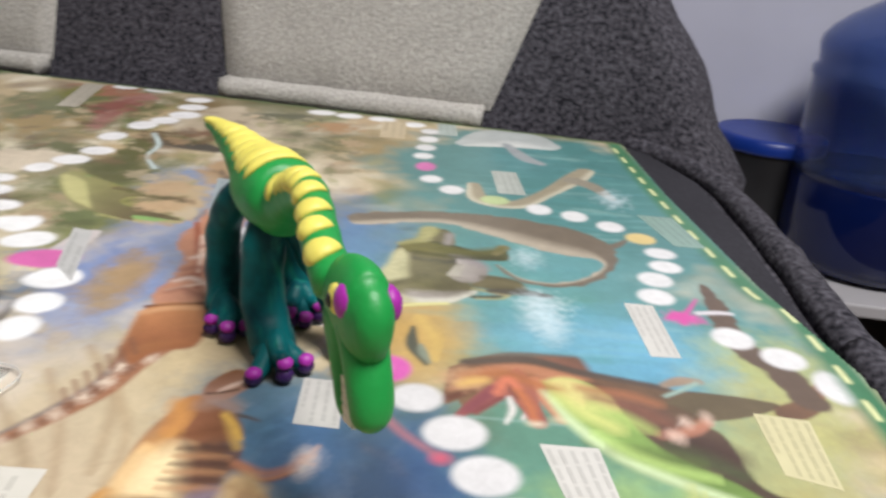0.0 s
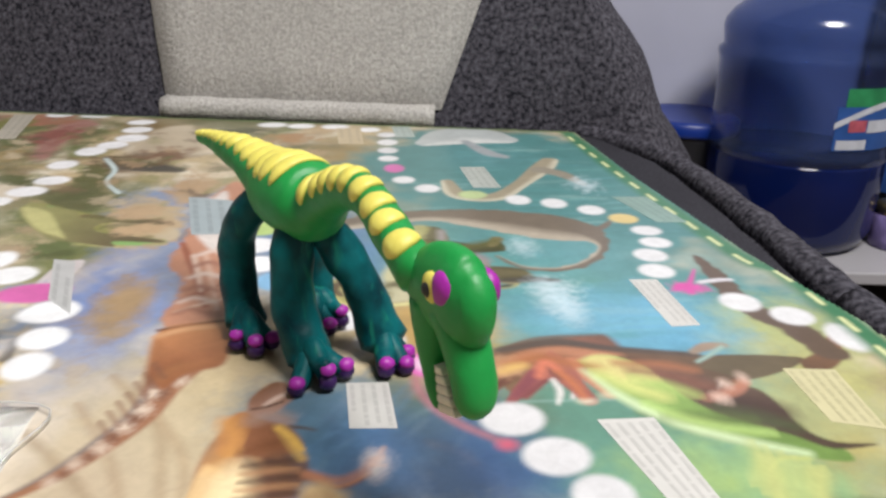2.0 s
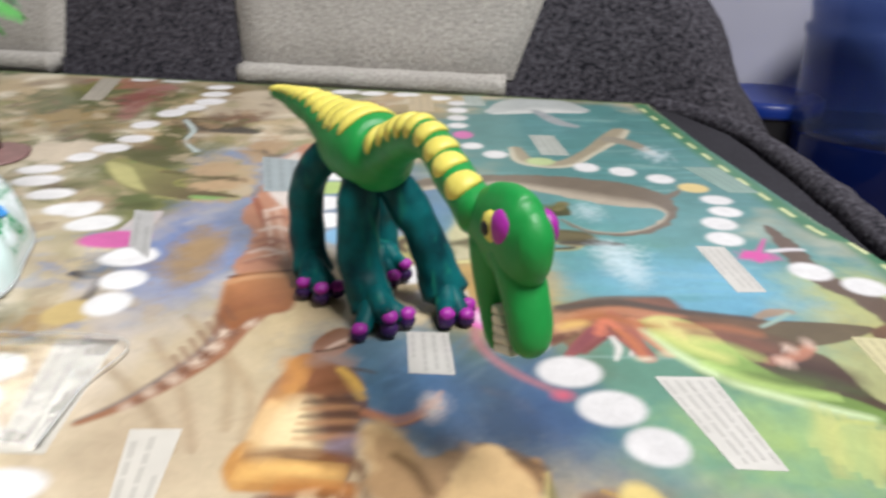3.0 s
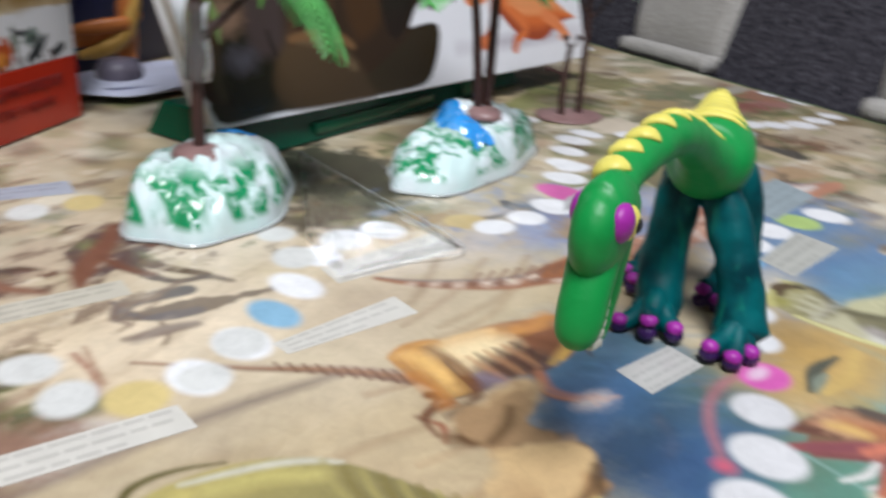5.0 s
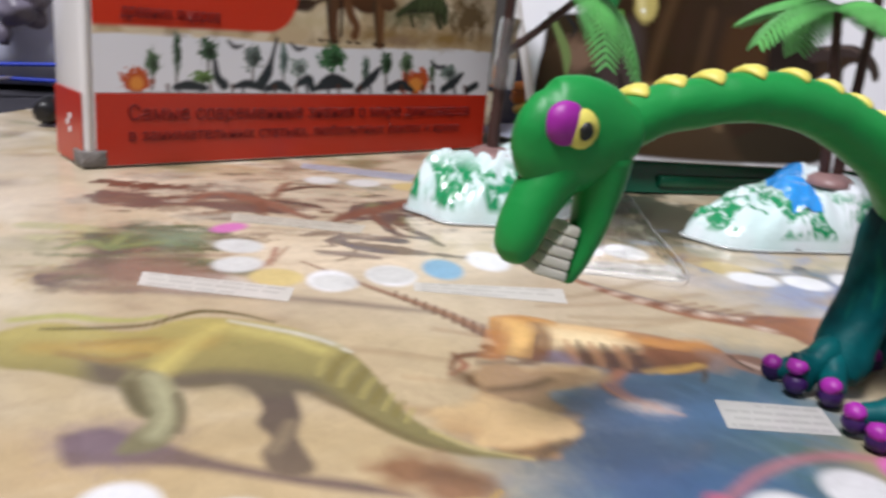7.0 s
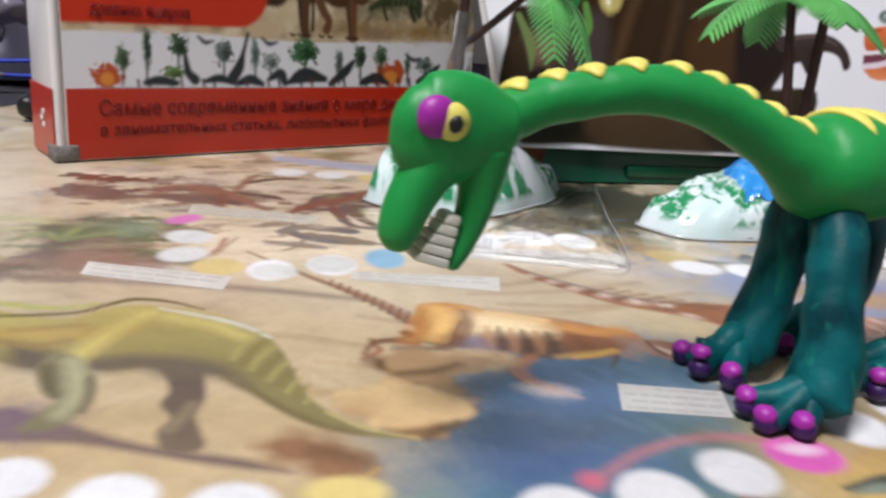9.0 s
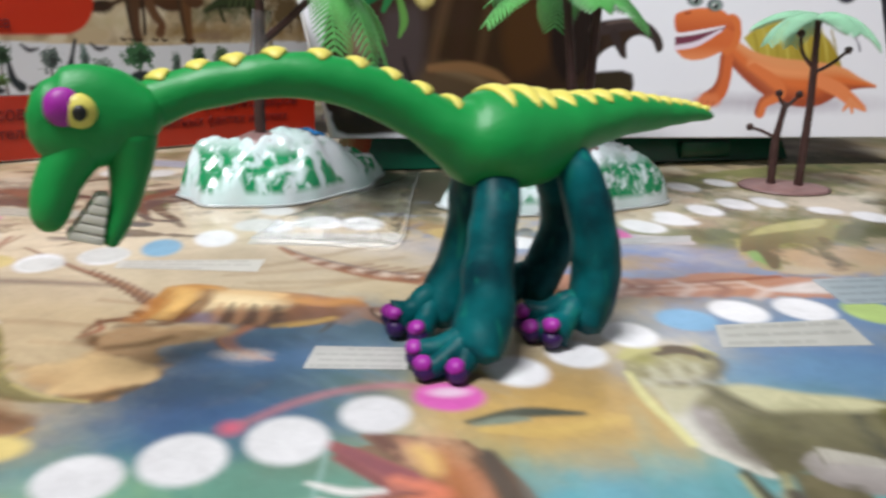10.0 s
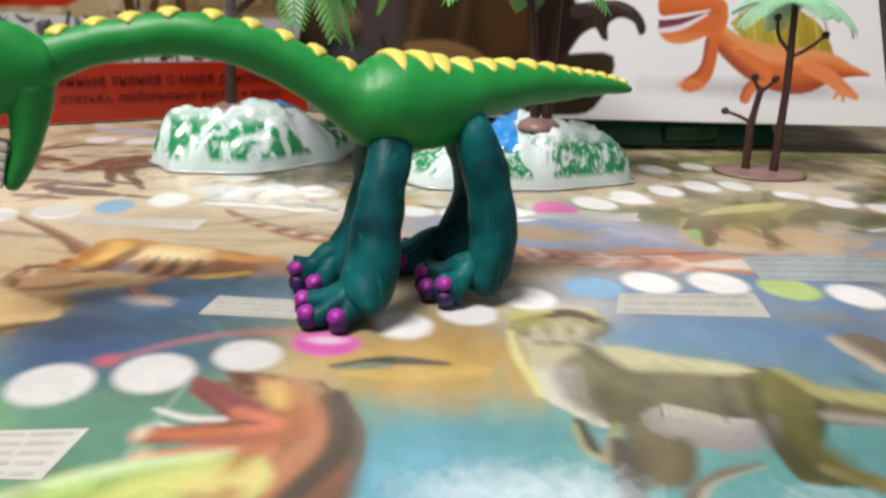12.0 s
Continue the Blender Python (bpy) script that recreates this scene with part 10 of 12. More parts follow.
tagged(part("carrier_bag", ball((0, 0, 4), (70, 35, 4.5), (0, 0, 20), 4, 0.30), PALE_CLOTH), "crumpled pale blue plastic bag behind the books", "plastic bag").matrix_world = pose(-0.405, 0.215, 0.002, 0, 0, 100)

film = bmesh.new()
rows = []
for i, f in enumerate(np.linspace(0, 1, 14)):
    row = []
    for g in np.linspace(0, 1, 10):
        a, b = Vector((-0.1010, 0.2575, 0)).lerp(Vector((-0.0955, 0.2045, 0)), g), Vector((-0.236, 0.2450, 0)).lerp(Vector((-0.128, 0.2060, 0)), g)
        p = a.lerp(b, f)
        p.z = 0.0016 + 0.0012 * noise.noise(p * 90)
        row.append(film.verts.new(p))
    rows.append(row)
for a, b in zip(rows, rows[1:]):
    for n in range(9):
        film.faces.new((a[n], a[n + 1], b[n + 1], b[n]))
rim = bmesh.ops.solidify(film, geom=film.faces[:], thickness=0.0003)
bmesh.ops.recalc_face_normals(film, faces=film.faces)
film_ob = tagged(part("plastic_film", film, CLEAR_FILM), "clear crinkled plastic packaging lying on the board", "plastic film")
film_ob.visible_shadow = False
FILM_EDGE = material("bright_film_edge", (0.85, 0.88, 0.90), rough=0.1, coat=0.4, clear=0.75, ior=1.2)
part("film_edge", sweep([(-236, 245.0, 2.0, 0.2, 0.3), (-170, 251.2, 2.3, 0.2, 0.3), (-101, 257.5, 2.2, 0.25, 0.3), (-98, 231, 2.2, 0.25, 0.3), (-95.5, 204.5, 2.0, 0.2, 0.3)], 6, 6, (0, 0, 1)), FILM_EDGE, film_ob, "bright folded edge")

tagged(part("paper_sheet", slab([(-0.47, 0.585), (-0.475, 0.640), (-0.60, 0.648), (-0.585, 0.600)], 0.0004, 0.0010), PAPER_WHITE, smooth=False), "white paper sheet lying on the far corner of the board", "paper")

bag = thing("strap_bag", pose(-0.43, -0.215, -0.003), "pale lavender cloth bag with blue straps beside the red book", "bag")
bag_bm = ball((0, 0, 70), (150, 62, 92), (0, 0, -52), 5, 0.10)
for v in bag_bm.verts:
    v.co += v.co.normalized() * 0.006 * noise.noise(v.co * 28)
    v.co.z = max(v.co.z, 0.003)
part("bag_body", bag_bm, PALE_CLOTH, bag, "pale crumpled cloth")
for z, w, lift in ((20, 2.6, 4), (14, 1.6, -3)):
    part("strap", sweep([(150, -36, z - 4, 1.5, w), (112, 0, z, 1.5, w), (82, 34, z + lift * 0.5, 1.5, w), (50, 78, z + lift, 1.5, w)], 8, 5, (0, 0, 1)), BLUE_STRAP, bag, "narrow blue strap")
part("strap", sweep([(150, -30, 3, 1.5, 2.0), (112, 4, 7, 1.5, 2.0), (80, 40, 13, 1.5, 2.0)], 8, 5, (0, 0, 1)), GREY_PLASTIC, bag, "narrow grey strap")
figure = bmesh.new()
for at, radii in (((0, 0, 0), (17, 13, 11)), ((-10, 8, 10), (14, 12, 10)), ((7, -6, -16), (6, 6, 9)), ((-16, 4, -4), (10, 9, 10))):
    ball(at, radii, (0, 0, 30), 3, 0.25, bm=figure)
tagged(part("plastic_figure", figure, GREY_PLASTIC), "grey and purple plastic toy figure hanging on the bag", "toy").matrix_world = pose(-0.372, -0.184, 0.055)
tagged(part("black_wheel_toy", ball((0, 0, 8), (9, 8, 8), (0, 0, 0), 3, 0.15), BLACK_PLASTIC), "small black plastic toy beside the red book", "toy").matrix_world = pose(-0.245, -0.074, 0.0005)
SLEEVE = material("clear_sleeve_film", (0.92, 0.95, 0.96), rough=0.12, clear=0.92, ior=1.1, bump=0.6, bump_size=200)
part("sleeve", sweep([(0, 0.5, 30, 5.2, 5.2), (0.5, 1, 38, 5.0, 4.6), (-0.4, 1, 47, 4.4, 4.8), (0, 2, 58, 4.0, 4.0)], 14, 5, (0, 1, 0), caps=False, lumps=1.2, seed=3), SLEEVE, palms[0], "torn clear plastic sleeve round the trunk")
part("worn_corner", box(-0.0096, 0.0015, -0.0012, 0.012, 0.0006, 0.0085, 0.0012, 2), SCUFFED, red_book, "scuffed grey corner of the spine")
for k, (z, y) in enumerate(((0.0215, 0.0155), (0.0185, 0.0185), (0.0155, 0.0155))):
    part("spine_mark", box(-0.0096, -0.0091, y - 0.0016, y + 0.0016, z - 0.0012, z + 0.0012, 0.0004), PAPER_WHITE, red_book, "white printed mark on the spine", smooth=False)

# ======== printed covers ========
def printed_cover(name, pr, parent, lift, label):
    """A flat printed sheet on the front of a book; x runs along the cover, y up."""
    nx, ny = pr.nx, pr.ny
    grid = np.arange(nx * ny).reshape(ny, nx)
    quads = np.stack([grid[:-1, :-1], grid[:-1, 1:], grid[1:, 1:], grid[1:, :-1]], -1).reshape(-1, 4)
    me = bpy.data.meshes.new(name)
    co = np.stack([pr.x, np.full(len(pr.x), lift), pr.y], -1)
    me.vertices.add(len(co))
    me.vertices.foreach_set("co", co.ravel())
    me.loops.add(quads.size)
    me.loops.foreach_set("vertex_index", quads.ravel())
    me.polygons.add(len(quads))
    me.polygons.foreach_set("loop_start", np.arange(0, quads.size, 4))
    me.update(calc_edges=True)
    tint = me.color_attributes.new("ink", "FLOAT_COLOR", "POINT")
    tint.data.foreach_set("color", np.hstack([np.clip(pr.rgb, 0, 1), np.ones((len(pr.rgb), 1))]).astype(np.float32).ravel())
    ob = new(name, me)
    me.materials.append(COVER_PRINT)
    ob.parent = parent
    ob["label"] = label
    return ob


cover = Print(spread(-0.0035, 0.0007, 0.2315), spread(0.0338, 0.0006, 0.09, 0.0015, 0.298))
# landscape on the upper part of the cover
cover.rgb[:] = (0.71, 0.72, 0.77)
cover.lay((cover.y - 0.0585 - 0.0015 * np.sin(cover.x * 40)) / 0.0012, (0.52, 0.40, 0.25))
cover.lay(((cover.y - 0.0585) / 0.0012).clip(0, 1) * (0.4 + 1.2 * cover.wobble(0.03, 1.0, 4)), (0.66, 0.56, 0.40))
cover.lay(((cover.y - 0.0585) / 0.0012).clip(0, 1) * (0.9 * cover.wobble(0.018, 1.0, 6) - 0.2), (0.30, 0.22, 0.13))
cover.lay((cover.y - 0.10) / 0.02, (0.36, 0.40, 0.30))
cover.blob(0.1472, 0.0651, 0.0222, 0.0030, 2, (0.244, 0.15, 0.049), soft=0.004, rough=0.4, seed=20)
cover.blob(0.1946, 0.0655, 0.0252, 0.0039, 2, (0.281, 0.179, 0.064), soft=0.004, rough=0.4, seed=21)
cover.blob(0.1692, 0.0768, 0.0195, 0.0043, 3, (0.082, 0.094, 0.036), soft=0.004, rough=0.4, seed=22)
cover.blob(0.2103, 0.0792, 0.0130, 0.0097, 3, (0.15, 0.102, 0.049), soft=0.004, rough=0.4, seed=23)
cover.blob(0.1051, 0.0704, 0.0098, 0.0028, 3, (0.538, 0.442, 0.266), soft=0.004, rough=0.4, seed=24)
# armoured dinosaur and a green one
cover.stroke([(0.0958, 0.0776, 0.0027), (0.1020, 0.0783, 0.0028), (0.1067, 0.0798, 0.0012), (0.1150, 0.0842, 0.0022)], (0.061, 0.030, 0.016), soft=0.00096)
cover.blob(0.0992, 0.0779, 0.0049, 0.0031, 0, (0.039, 0.020, 0.013), soft=0.0016, rough=0.15, seed=4, amount=1)
cover.shape([(0.1114, 0.1149), (0.1105, 0.0939), (0.1118, 0.0811), (0.1191, 0.0768), (0.1264, 0.0793), (0.1355, 0.0762), (0.1458, 0.0775), (0.1539, 0.0853), (0.1572, 0.0919), (0.1571, 0.1174)], (0.161, 0.064, 0.026), soft=0.00096, fade=(0.1343, 0.1038, 0.1322, 0.0768, (0.068, 0.030, 0.014)))
cover.blob(0.1149, 0.0946, 0.0025, 0.0018, 2, (0.281, 0.125, 0.055), soft=0.0016, rough=0.3, seed=222, amount=0.8)
cover.stroke([(0.1125, 0.0924, 0.0004), (0.1147, 0.0919, 0.0005), (0.1169, 0.0925, 0.0004)], (0.044, 0.019, 0.010), soft=0.0006)
cover.blob(0.1220, 0.0960, 0.0026, 0.0019, 2, (0.281, 0.125, 0.055), soft=0.0016, rough=0.3, seed=244, amount=0.8)
cover.stroke([(0.1196, 0.0938, 0.0004), (0.1218, 0.0933, 0.0005), (0.1241, 0.0939, 0.0004)], (0.044, 0.019, 0.010), soft=0.0006)
cover.blob(0.1290, 0.0944, 0.0026, 0.0019, 1, (0.281, 0.125, 0.055), soft=0.0016, rough=0.3, seed=266, amount=0.8)
cover.stroke([(0.1265, 0.0921, 0.0004), (0.1287, 0.0916, 0.0005), (0.1311, 0.0922, 0.0004)], (0.044, 0.019, 0.010), soft=0.0006)
cover.blob(0.1364, 0.0971, 0.0027, 0.0019, 2, (0.281, 0.125, 0.055), soft=0.0016, rough=0.3, seed=288, amount=0.8)
cover.stroke([(0.1339, 0.0948, 0.0004), (0.1362, 0.0942, 0.0005), (0.1386, 0.0949, 0.0004)], (0.044, 0.019, 0.010), soft=0.0006)
cover.blob(0.1429, 0.0941, 0.0027, 0.0019, 1, (0.281, 0.125, 0.055), soft=0.0016, rough=0.3, seed=308, amount=0.8)
cover.stroke([(0.1403, 0.0918, 0.0004), (0.1427, 0.0912, 0.0005), (0.1451, 0.0919, 0.0004)], (0.044, 0.019, 0.010), soft=0.0006)
cover.blob(0.1175, 0.0886, 0.0026, 0.0019, 1, (0.281, 0.125, 0.055), soft=0.0016, rough=0.3, seed=232, amount=0.8)
cover.stroke([(0.1151, 0.0864, 0.0004), (0.1173, 0.0858, 0.0005), (0.1196, 0.0864, 0.0004)], (0.044, 0.019, 0.010), soft=0.0006)
cover.blob(0.1251, 0.0874, 0.0026, 0.0019, 1, (0.281, 0.125, 0.055), soft=0.0016, rough=0.3, seed=256, amount=0.8)
cover.stroke([(0.1227, 0.0852, 0.0004), (0.1249, 0.0846, 0.0005), (0.1272, 0.0853, 0.0004)], (0.044, 0.019, 0.010), soft=0.0006)
cover.blob(0.1338, 0.0895, 0.0027, 0.0019, 1, (0.281, 0.125, 0.055), soft=0.0016, rough=0.3, seed=282, amount=0.8)
cover.stroke([(0.1313, 0.0872, 0.0004), (0.1336, 0.0866, 0.0005), (0.1360, 0.0873, 0.0004)], (0.044, 0.019, 0.010), soft=0.0006)
cover.blob(0.1396, 0.0871, 0.0027, 0.0019, 1, (0.281, 0.125, 0.055), soft=0.0016, rough=0.3, seed=300, amount=0.8)
cover.stroke([(0.1371, 0.0848, 0.0004), (0.1394, 0.0842, 0.0005), (0.1418, 0.0849, 0.0004)], (0.044, 0.019, 0.010), soft=0.0006)
cover.stroke([(0.1159, 0.0836, 0.0044), (0.1163, 0.0739, 0.0035), (0.1169, 0.0661, 0.0029), (0.1178, 0.0616, 0.0026)], (0.094, 0.041, 0.019), soft=0.00084, belly=(0.05, 0.03, 0.018))
cover.stroke([(0.1252, 0.0802, 0.0029), (0.1280, 0.0743, 0.0026), (0.1316, 0.0691, 0.0023), (0.1306, 0.0646, 0.0026)], (0.130, 0.058, 0.026), soft=0.00084)
cover.stroke([(0.1214, 0.0812, 0.0010), (0.1220, 0.0724, 0.0010), (0.1219, 0.0641, 0.0010)], (0.027, 0.014, 0.009), soft=0.00084)
cover.stroke([(0.1453, 0.0814, 0.0043), (0.1461, 0.0723, 0.0034), (0.1469, 0.0644, 0.0027), (0.1474, 0.0611, 0.0031)], (0.140, 0.064, 0.027), soft=0.00084, belly=(0.06, 0.036, 0.02))
cover.shape([(0.1492, 0.1012), (0.1584, 0.1003), (0.1593, 0.0919), (0.1553, 0.0854), (0.1572, 0.0815), (0.1528, 0.0782), (0.1466, 0.0801), (0.1438, 0.0884)], (0.203, 0.094, 0.041), soft=0.00084, fade=(0.1506, 0.0981, 0.1528, 0.0788, (0.086, 0.039, 0.019)))
cover.stroke([(0.1502, 0.0917, 0.0007), (0.1535, 0.0886, 0.0007), (0.1570, 0.0893, 0.0005)], (0.026, 0.013, 0.009), soft=0.0006)
cover.stroke([(0.1089, 0.0615, 0.0006), (0.1101, 0.0608, 0.0007), (0.1114, 0.0611, 0.0005)], (0.034, 0.017, 0.010), soft=0.0006)
cover.stroke([(0.1133, 0.0614, 0.0006), (0.1145, 0.0607, 0.0007), (0.1158, 0.0610, 0.0005)], (0.034, 0.017, 0.010), soft=0.0006)
cover.stroke([(0.1178, 0.0613, 0.0006), (0.1190, 0.0606, 0.0007), (0.1204, 0.0609, 0.0005)], (0.034, 0.017, 0.010), soft=0.0006)
cover.stroke([(0.1263, 0.0612, 0.0007), (0.1276, 0.0605, 0.0007), (0.1289, 0.0608, 0.0005)], (0.034, 0.017, 0.010), soft=0.0006)
cover.stroke([(0.1316, 0.0611, 0.0007), (0.1329, 0.0604, 0.0007), (0.1343, 0.0607, 0.0005)], (0.034, 0.017, 0.010), soft=0.0006)
cover.stroke([(0.1432, 0.0608, 0.0007), (0.1445, 0.0602, 0.0007), (0.1459, 0.0605, 0.0005)], (0.034, 0.017, 0.010), soft=0.0006)
cover.stroke([(0.1481, 0.0608, 0.0007), (0.1494, 0.0601, 0.0008), (0.1508, 0.0604, 0.0005)], (0.034, 0.017, 0.010), soft=0.0006)
cover.stroke([(0.1583, 0.0769, 0.0014), (0.1642, 0.0802, 0.0024), (0.1724, 0.0829, 0.0046), (0.1822, 0.0850, 0.0057), (0.1896, 0.0817, 0.0044), (0.1923, 0.0749, 0.0018)], (0.044, 0.061, 0.026), soft=0.00096, belly=(0.03, 0.036, 0.02))
cover.stroke([(0.1670, 0.0782, 0.0010), (0.1682, 0.0742, 0.0011), (0.1695, 0.0715, 0.0011)], (0.030, 0.039, 0.017), soft=0.00084)
cover.stroke([(0.1856, 0.0790, 0.0018), (0.1877, 0.0742, 0.0015), (0.1891, 0.0721, 0.0015)], (0.030, 0.039, 0.017), soft=0.00084)
cover.stroke([(0.1735, 0.0882, 0.0005), (0.1740, 0.0843, 0.0007), (0.1730, 0.0796, 0.0005)], (0.086, 0.111, 0.044), soft=0.00084)
cover.stroke([(0.1771, 0.0883, 0.0005), (0.1777, 0.0843, 0.0007), (0.1767, 0.0796, 0.0005)], (0.086, 0.111, 0.044), soft=0.00084)
cover.stroke([(0.1809, 0.0884, 0.0005), (0.1814, 0.0844, 0.0007), (0.1804, 0.0796, 0.0005)], (0.086, 0.111, 0.044), soft=0.00084)
cover.stroke([(0.1846, 0.0884, 0.0005), (0.1852, 0.0844, 0.0007), (0.1842, 0.0796, 0.0005)], (0.086, 0.111, 0.044), soft=0.00084)
cover.stroke([(0.1884, 0.0885, 0.0005), (0.1890, 0.0844, 0.0007), (0.1880, 0.0797, 0.0005)], (0.086, 0.111, 0.044), soft=0.00084)
cover.blob(0.1624, 0.0629, 0.0088, 0.0027, -1, (0.266, 0.179, 0.111), soft=0.002, rough=0.3, seed=8, amount=1)
# red title plate
cover.stroke([(-0.004, 0.0790, 0.0165), (0.079, 0.0800, 0.0165)], (0.52, 0.034, 0.012))
# row of small trees and animals
cover.blob(0.0153, 0.0393, 0.0066, 0.0056, 1, (0.442, 0.086, 0.027), soft=0.0008, rough=0.25, seed=208)
cover.blob(0.0152, 0.0380, 0.0030, 0.0031, 0, (0.646, 0.244, 0.049), soft=0.0008)
cover.blob(0.1741, 0.0408, 0.0105, 0.0071, 1, (0.442, 0.086, 0.027), soft=0.0008, rough=0.25, seed=705)
cover.blob(0.1742, 0.0392, 0.0049, 0.0039, 0, (0.646, 0.244, 0.049), soft=0.0008)
cover.stroke([(0.0221, 0.0355, 0.0005), (0.0224, 0.0445, 0.0005)], (0.064, 0.049, 0.036), soft=0.0008)
cover.blob(0.0224, 0.0475, 0.0033, 0.0060, 1, (0.094, 0.15, 0.082), soft=0.0008, rough=0.3, seed=235)
cover.blob(0.0232, 0.0465, 0.0017, 0.0030, 1, (0.033, 0.052, 0.03), soft=0.0008, rough=0.4, seed=238)
cover.stroke([(0.0334, 0.0355, 0.0005), (0.0337, 0.0484, 0.0005)], (0.064, 0.049, 0.036), soft=0.0008)
cover.blob(0.0338, 0.0526, 0.0019, 0.0084, 2, (0.049, 0.094, 0.052), soft=0.0008, rough=0.3, seed=278)
cover.blob(0.0343, 0.0516, 0.0010, 0.0042, 2, (0.019, 0.033, 0.019), soft=0.0008, rough=0.4, seed=281)
cover.stroke([(0.0487, 0.0437, 0.0006), (0.0488, 0.0514, 0.0006)], (0.064, 0.049, 0.036), soft=0.0008)
cover.blob(0.0488, 0.0539, 0.0045, 0.0051, 2, (0.049, 0.094, 0.052), soft=0.0008, rough=0.3, seed=333)
cover.blob(0.0499, 0.0529, 0.0022, 0.0026, 2, (0.019, 0.033, 0.019), soft=0.0008, rough=0.4, seed=336)
cover.stroke([(0.0464, 0.0356, 0.0006), (0.0464, 0.0399, 0.0006)], (0.064, 0.049, 0.036), soft=0.0008)
cover.blob(0.0464, 0.0413, 0.0054, 0.0029, 1, (0.125, 0.21, 0.064), soft=0.0008, rough=0.3, seed=325)
cover.blob(0.0478, 0.0402, 0.0027, 0.0014, 1, (0.044, 0.071, 0.024), soft=0.0008, rough=0.4, seed=328)
cover.stroke([(0.072, 0.0398, 0.0006), (0.072, 0.0486, 0.0006)], (0.064, 0.049, 0.036), soft=0.0008)
cover.blob(0.0719, 0.0515, 0.0048, 0.0058, 2, (0.125, 0.156, 0.145), soft=0.0008, rough=0.3, seed=413)
cover.blob(0.0731, 0.0504, 0.0024, 0.0029, 1, (0.044, 0.054, 0.05), soft=0.0008, rough=0.4, seed=416)
cover.stroke([(0.0892, 0.0357, 0.0006), (0.089, 0.0471, 0.0006)], (0.064, 0.049, 0.036), soft=0.0008)
cover.blob(0.0889, 0.0509, 0.0023, 0.0075, 1, (0.15, 0.21, 0.197), soft=0.0008, rough=0.3, seed=468)
cover.blob(0.0895, 0.0498, 0.0011, 0.0038, 1, (0.052, 0.071, 0.067), soft=0.0008, rough=0.4, seed=471)
cover.stroke([(0.0978, 0.0386, 0.0007), (0.0977, 0.0452, 0.0007)], (0.064, 0.049, 0.036), soft=0.0008)
cover.blob(0.0976, 0.0473, 0.0047, 0.0043, 1, (0.244, 0.297, 0.274), soft=0.0008, rough=0.3, seed=495)
cover.blob(0.0988, 0.0462, 0.0024, 0.0022, 1, (0.082, 0.099, 0.091), soft=0.0008, rough=0.4, seed=498)
cover.stroke([(0.118, 0.0403, 0.0007), (0.1176, 0.0496, 0.0007)], (0.064, 0.049, 0.036), soft=0.0008)
cover.blob(0.1175, 0.0527, 0.0082, 0.0062, 2, (0.044, 0.13, 0.052), soft=0.0008, rough=0.3, seed=555)
cover.blob(0.1196, 0.0516, 0.0041, 0.0031, 1, (0.017, 0.045, 0.019), soft=0.0008, rough=0.4, seed=558)
cover.stroke([(0.1397, 0.0359, 0.0007), (0.1392, 0.0451, 0.0007)], (0.064, 0.049, 0.036), soft=0.0008)
cover.blob(0.1390, 0.0481, 0.0026, 0.0061, 1, (0.125, 0.179, 0.15), soft=0.0008, rough=0.3, seed=615)
cover.blob(0.1397, 0.0469, 0.0013, 0.0031, 1, (0.044, 0.061, 0.052), soft=0.0008, rough=0.4, seed=618)
cover.stroke([(0.1534, 0.0391, 0.0008), (0.1528, 0.0481, 0.0008)], (0.064, 0.049, 0.036), soft=0.0008)
cover.blob(0.1526, 0.0511, 0.0039, 0.0060, 1, (0.049, 0.094, 0.052), soft=0.0008, rough=0.3, seed=652)
cover.blob(0.1537, 0.0499, 0.0020, 0.0030, 1, (0.019, 0.033, 0.019), soft=0.0008, rough=0.4, seed=655)
cover.stroke([(0.1673, 0.0408, 0.0008), (0.1667, 0.0487, 0.0008)], (0.064, 0.049, 0.036), soft=0.0008)
cover.blob(0.1665, 0.0513, 0.0044, 0.0053, 1, (0.094, 0.15, 0.082), soft=0.0008, rough=0.3, seed=688)
cover.blob(0.1677, 0.0501, 0.0022, 0.0026, 1, (0.033, 0.052, 0.03), soft=0.0008, rough=0.4, seed=691)
cover.stroke([(0.1993, 0.0394, 0.0009), (0.1987, 0.0452, 0.0009)], (0.064, 0.049, 0.036), soft=0.0008)
cover.blob(0.1985, 0.0471, 0.0062, 0.0039, 1, (0.15, 0.197, 0.179), soft=0.0008, rough=0.3, seed=765)
cover.blob(0.2002, 0.0458, 0.0031, 0.0019, 1, (0.052, 0.067, 0.061), soft=0.0008, rough=0.4, seed=768)
cover.stroke([(0.1868, 0.036, 0.0008), (0.1861, 0.0442, 0.0008)], (0.064, 0.049, 0.036), soft=0.0008)
cover.blob(0.1859, 0.0469, 0.0020, 0.0054, 1, (0.094, 0.15, 0.082), soft=0.0008, rough=0.3, seed=735)
cover.blob(0.1865, 0.0456, 0.0010, 0.0027, 1, (0.033, 0.052, 0.03), soft=0.0008, rough=0.4, seed=738)
cover.stroke([(0.0521, 0.0491, 0.0011), (0.0535, 0.0416, 0.002), (0.0569, 0.0378, 0.0026)], (0.027, 0.032, 0.036), soft=0.0008)
cover.stroke([(0.0847, 0.0605, 0.0009), (0.0823, 0.0512, 0.0012), (0.0802, 0.0442, 0.0027), (0.0766, 0.0385, 0.003)], (0.027, 0.032, 0.036), soft=0.0008)
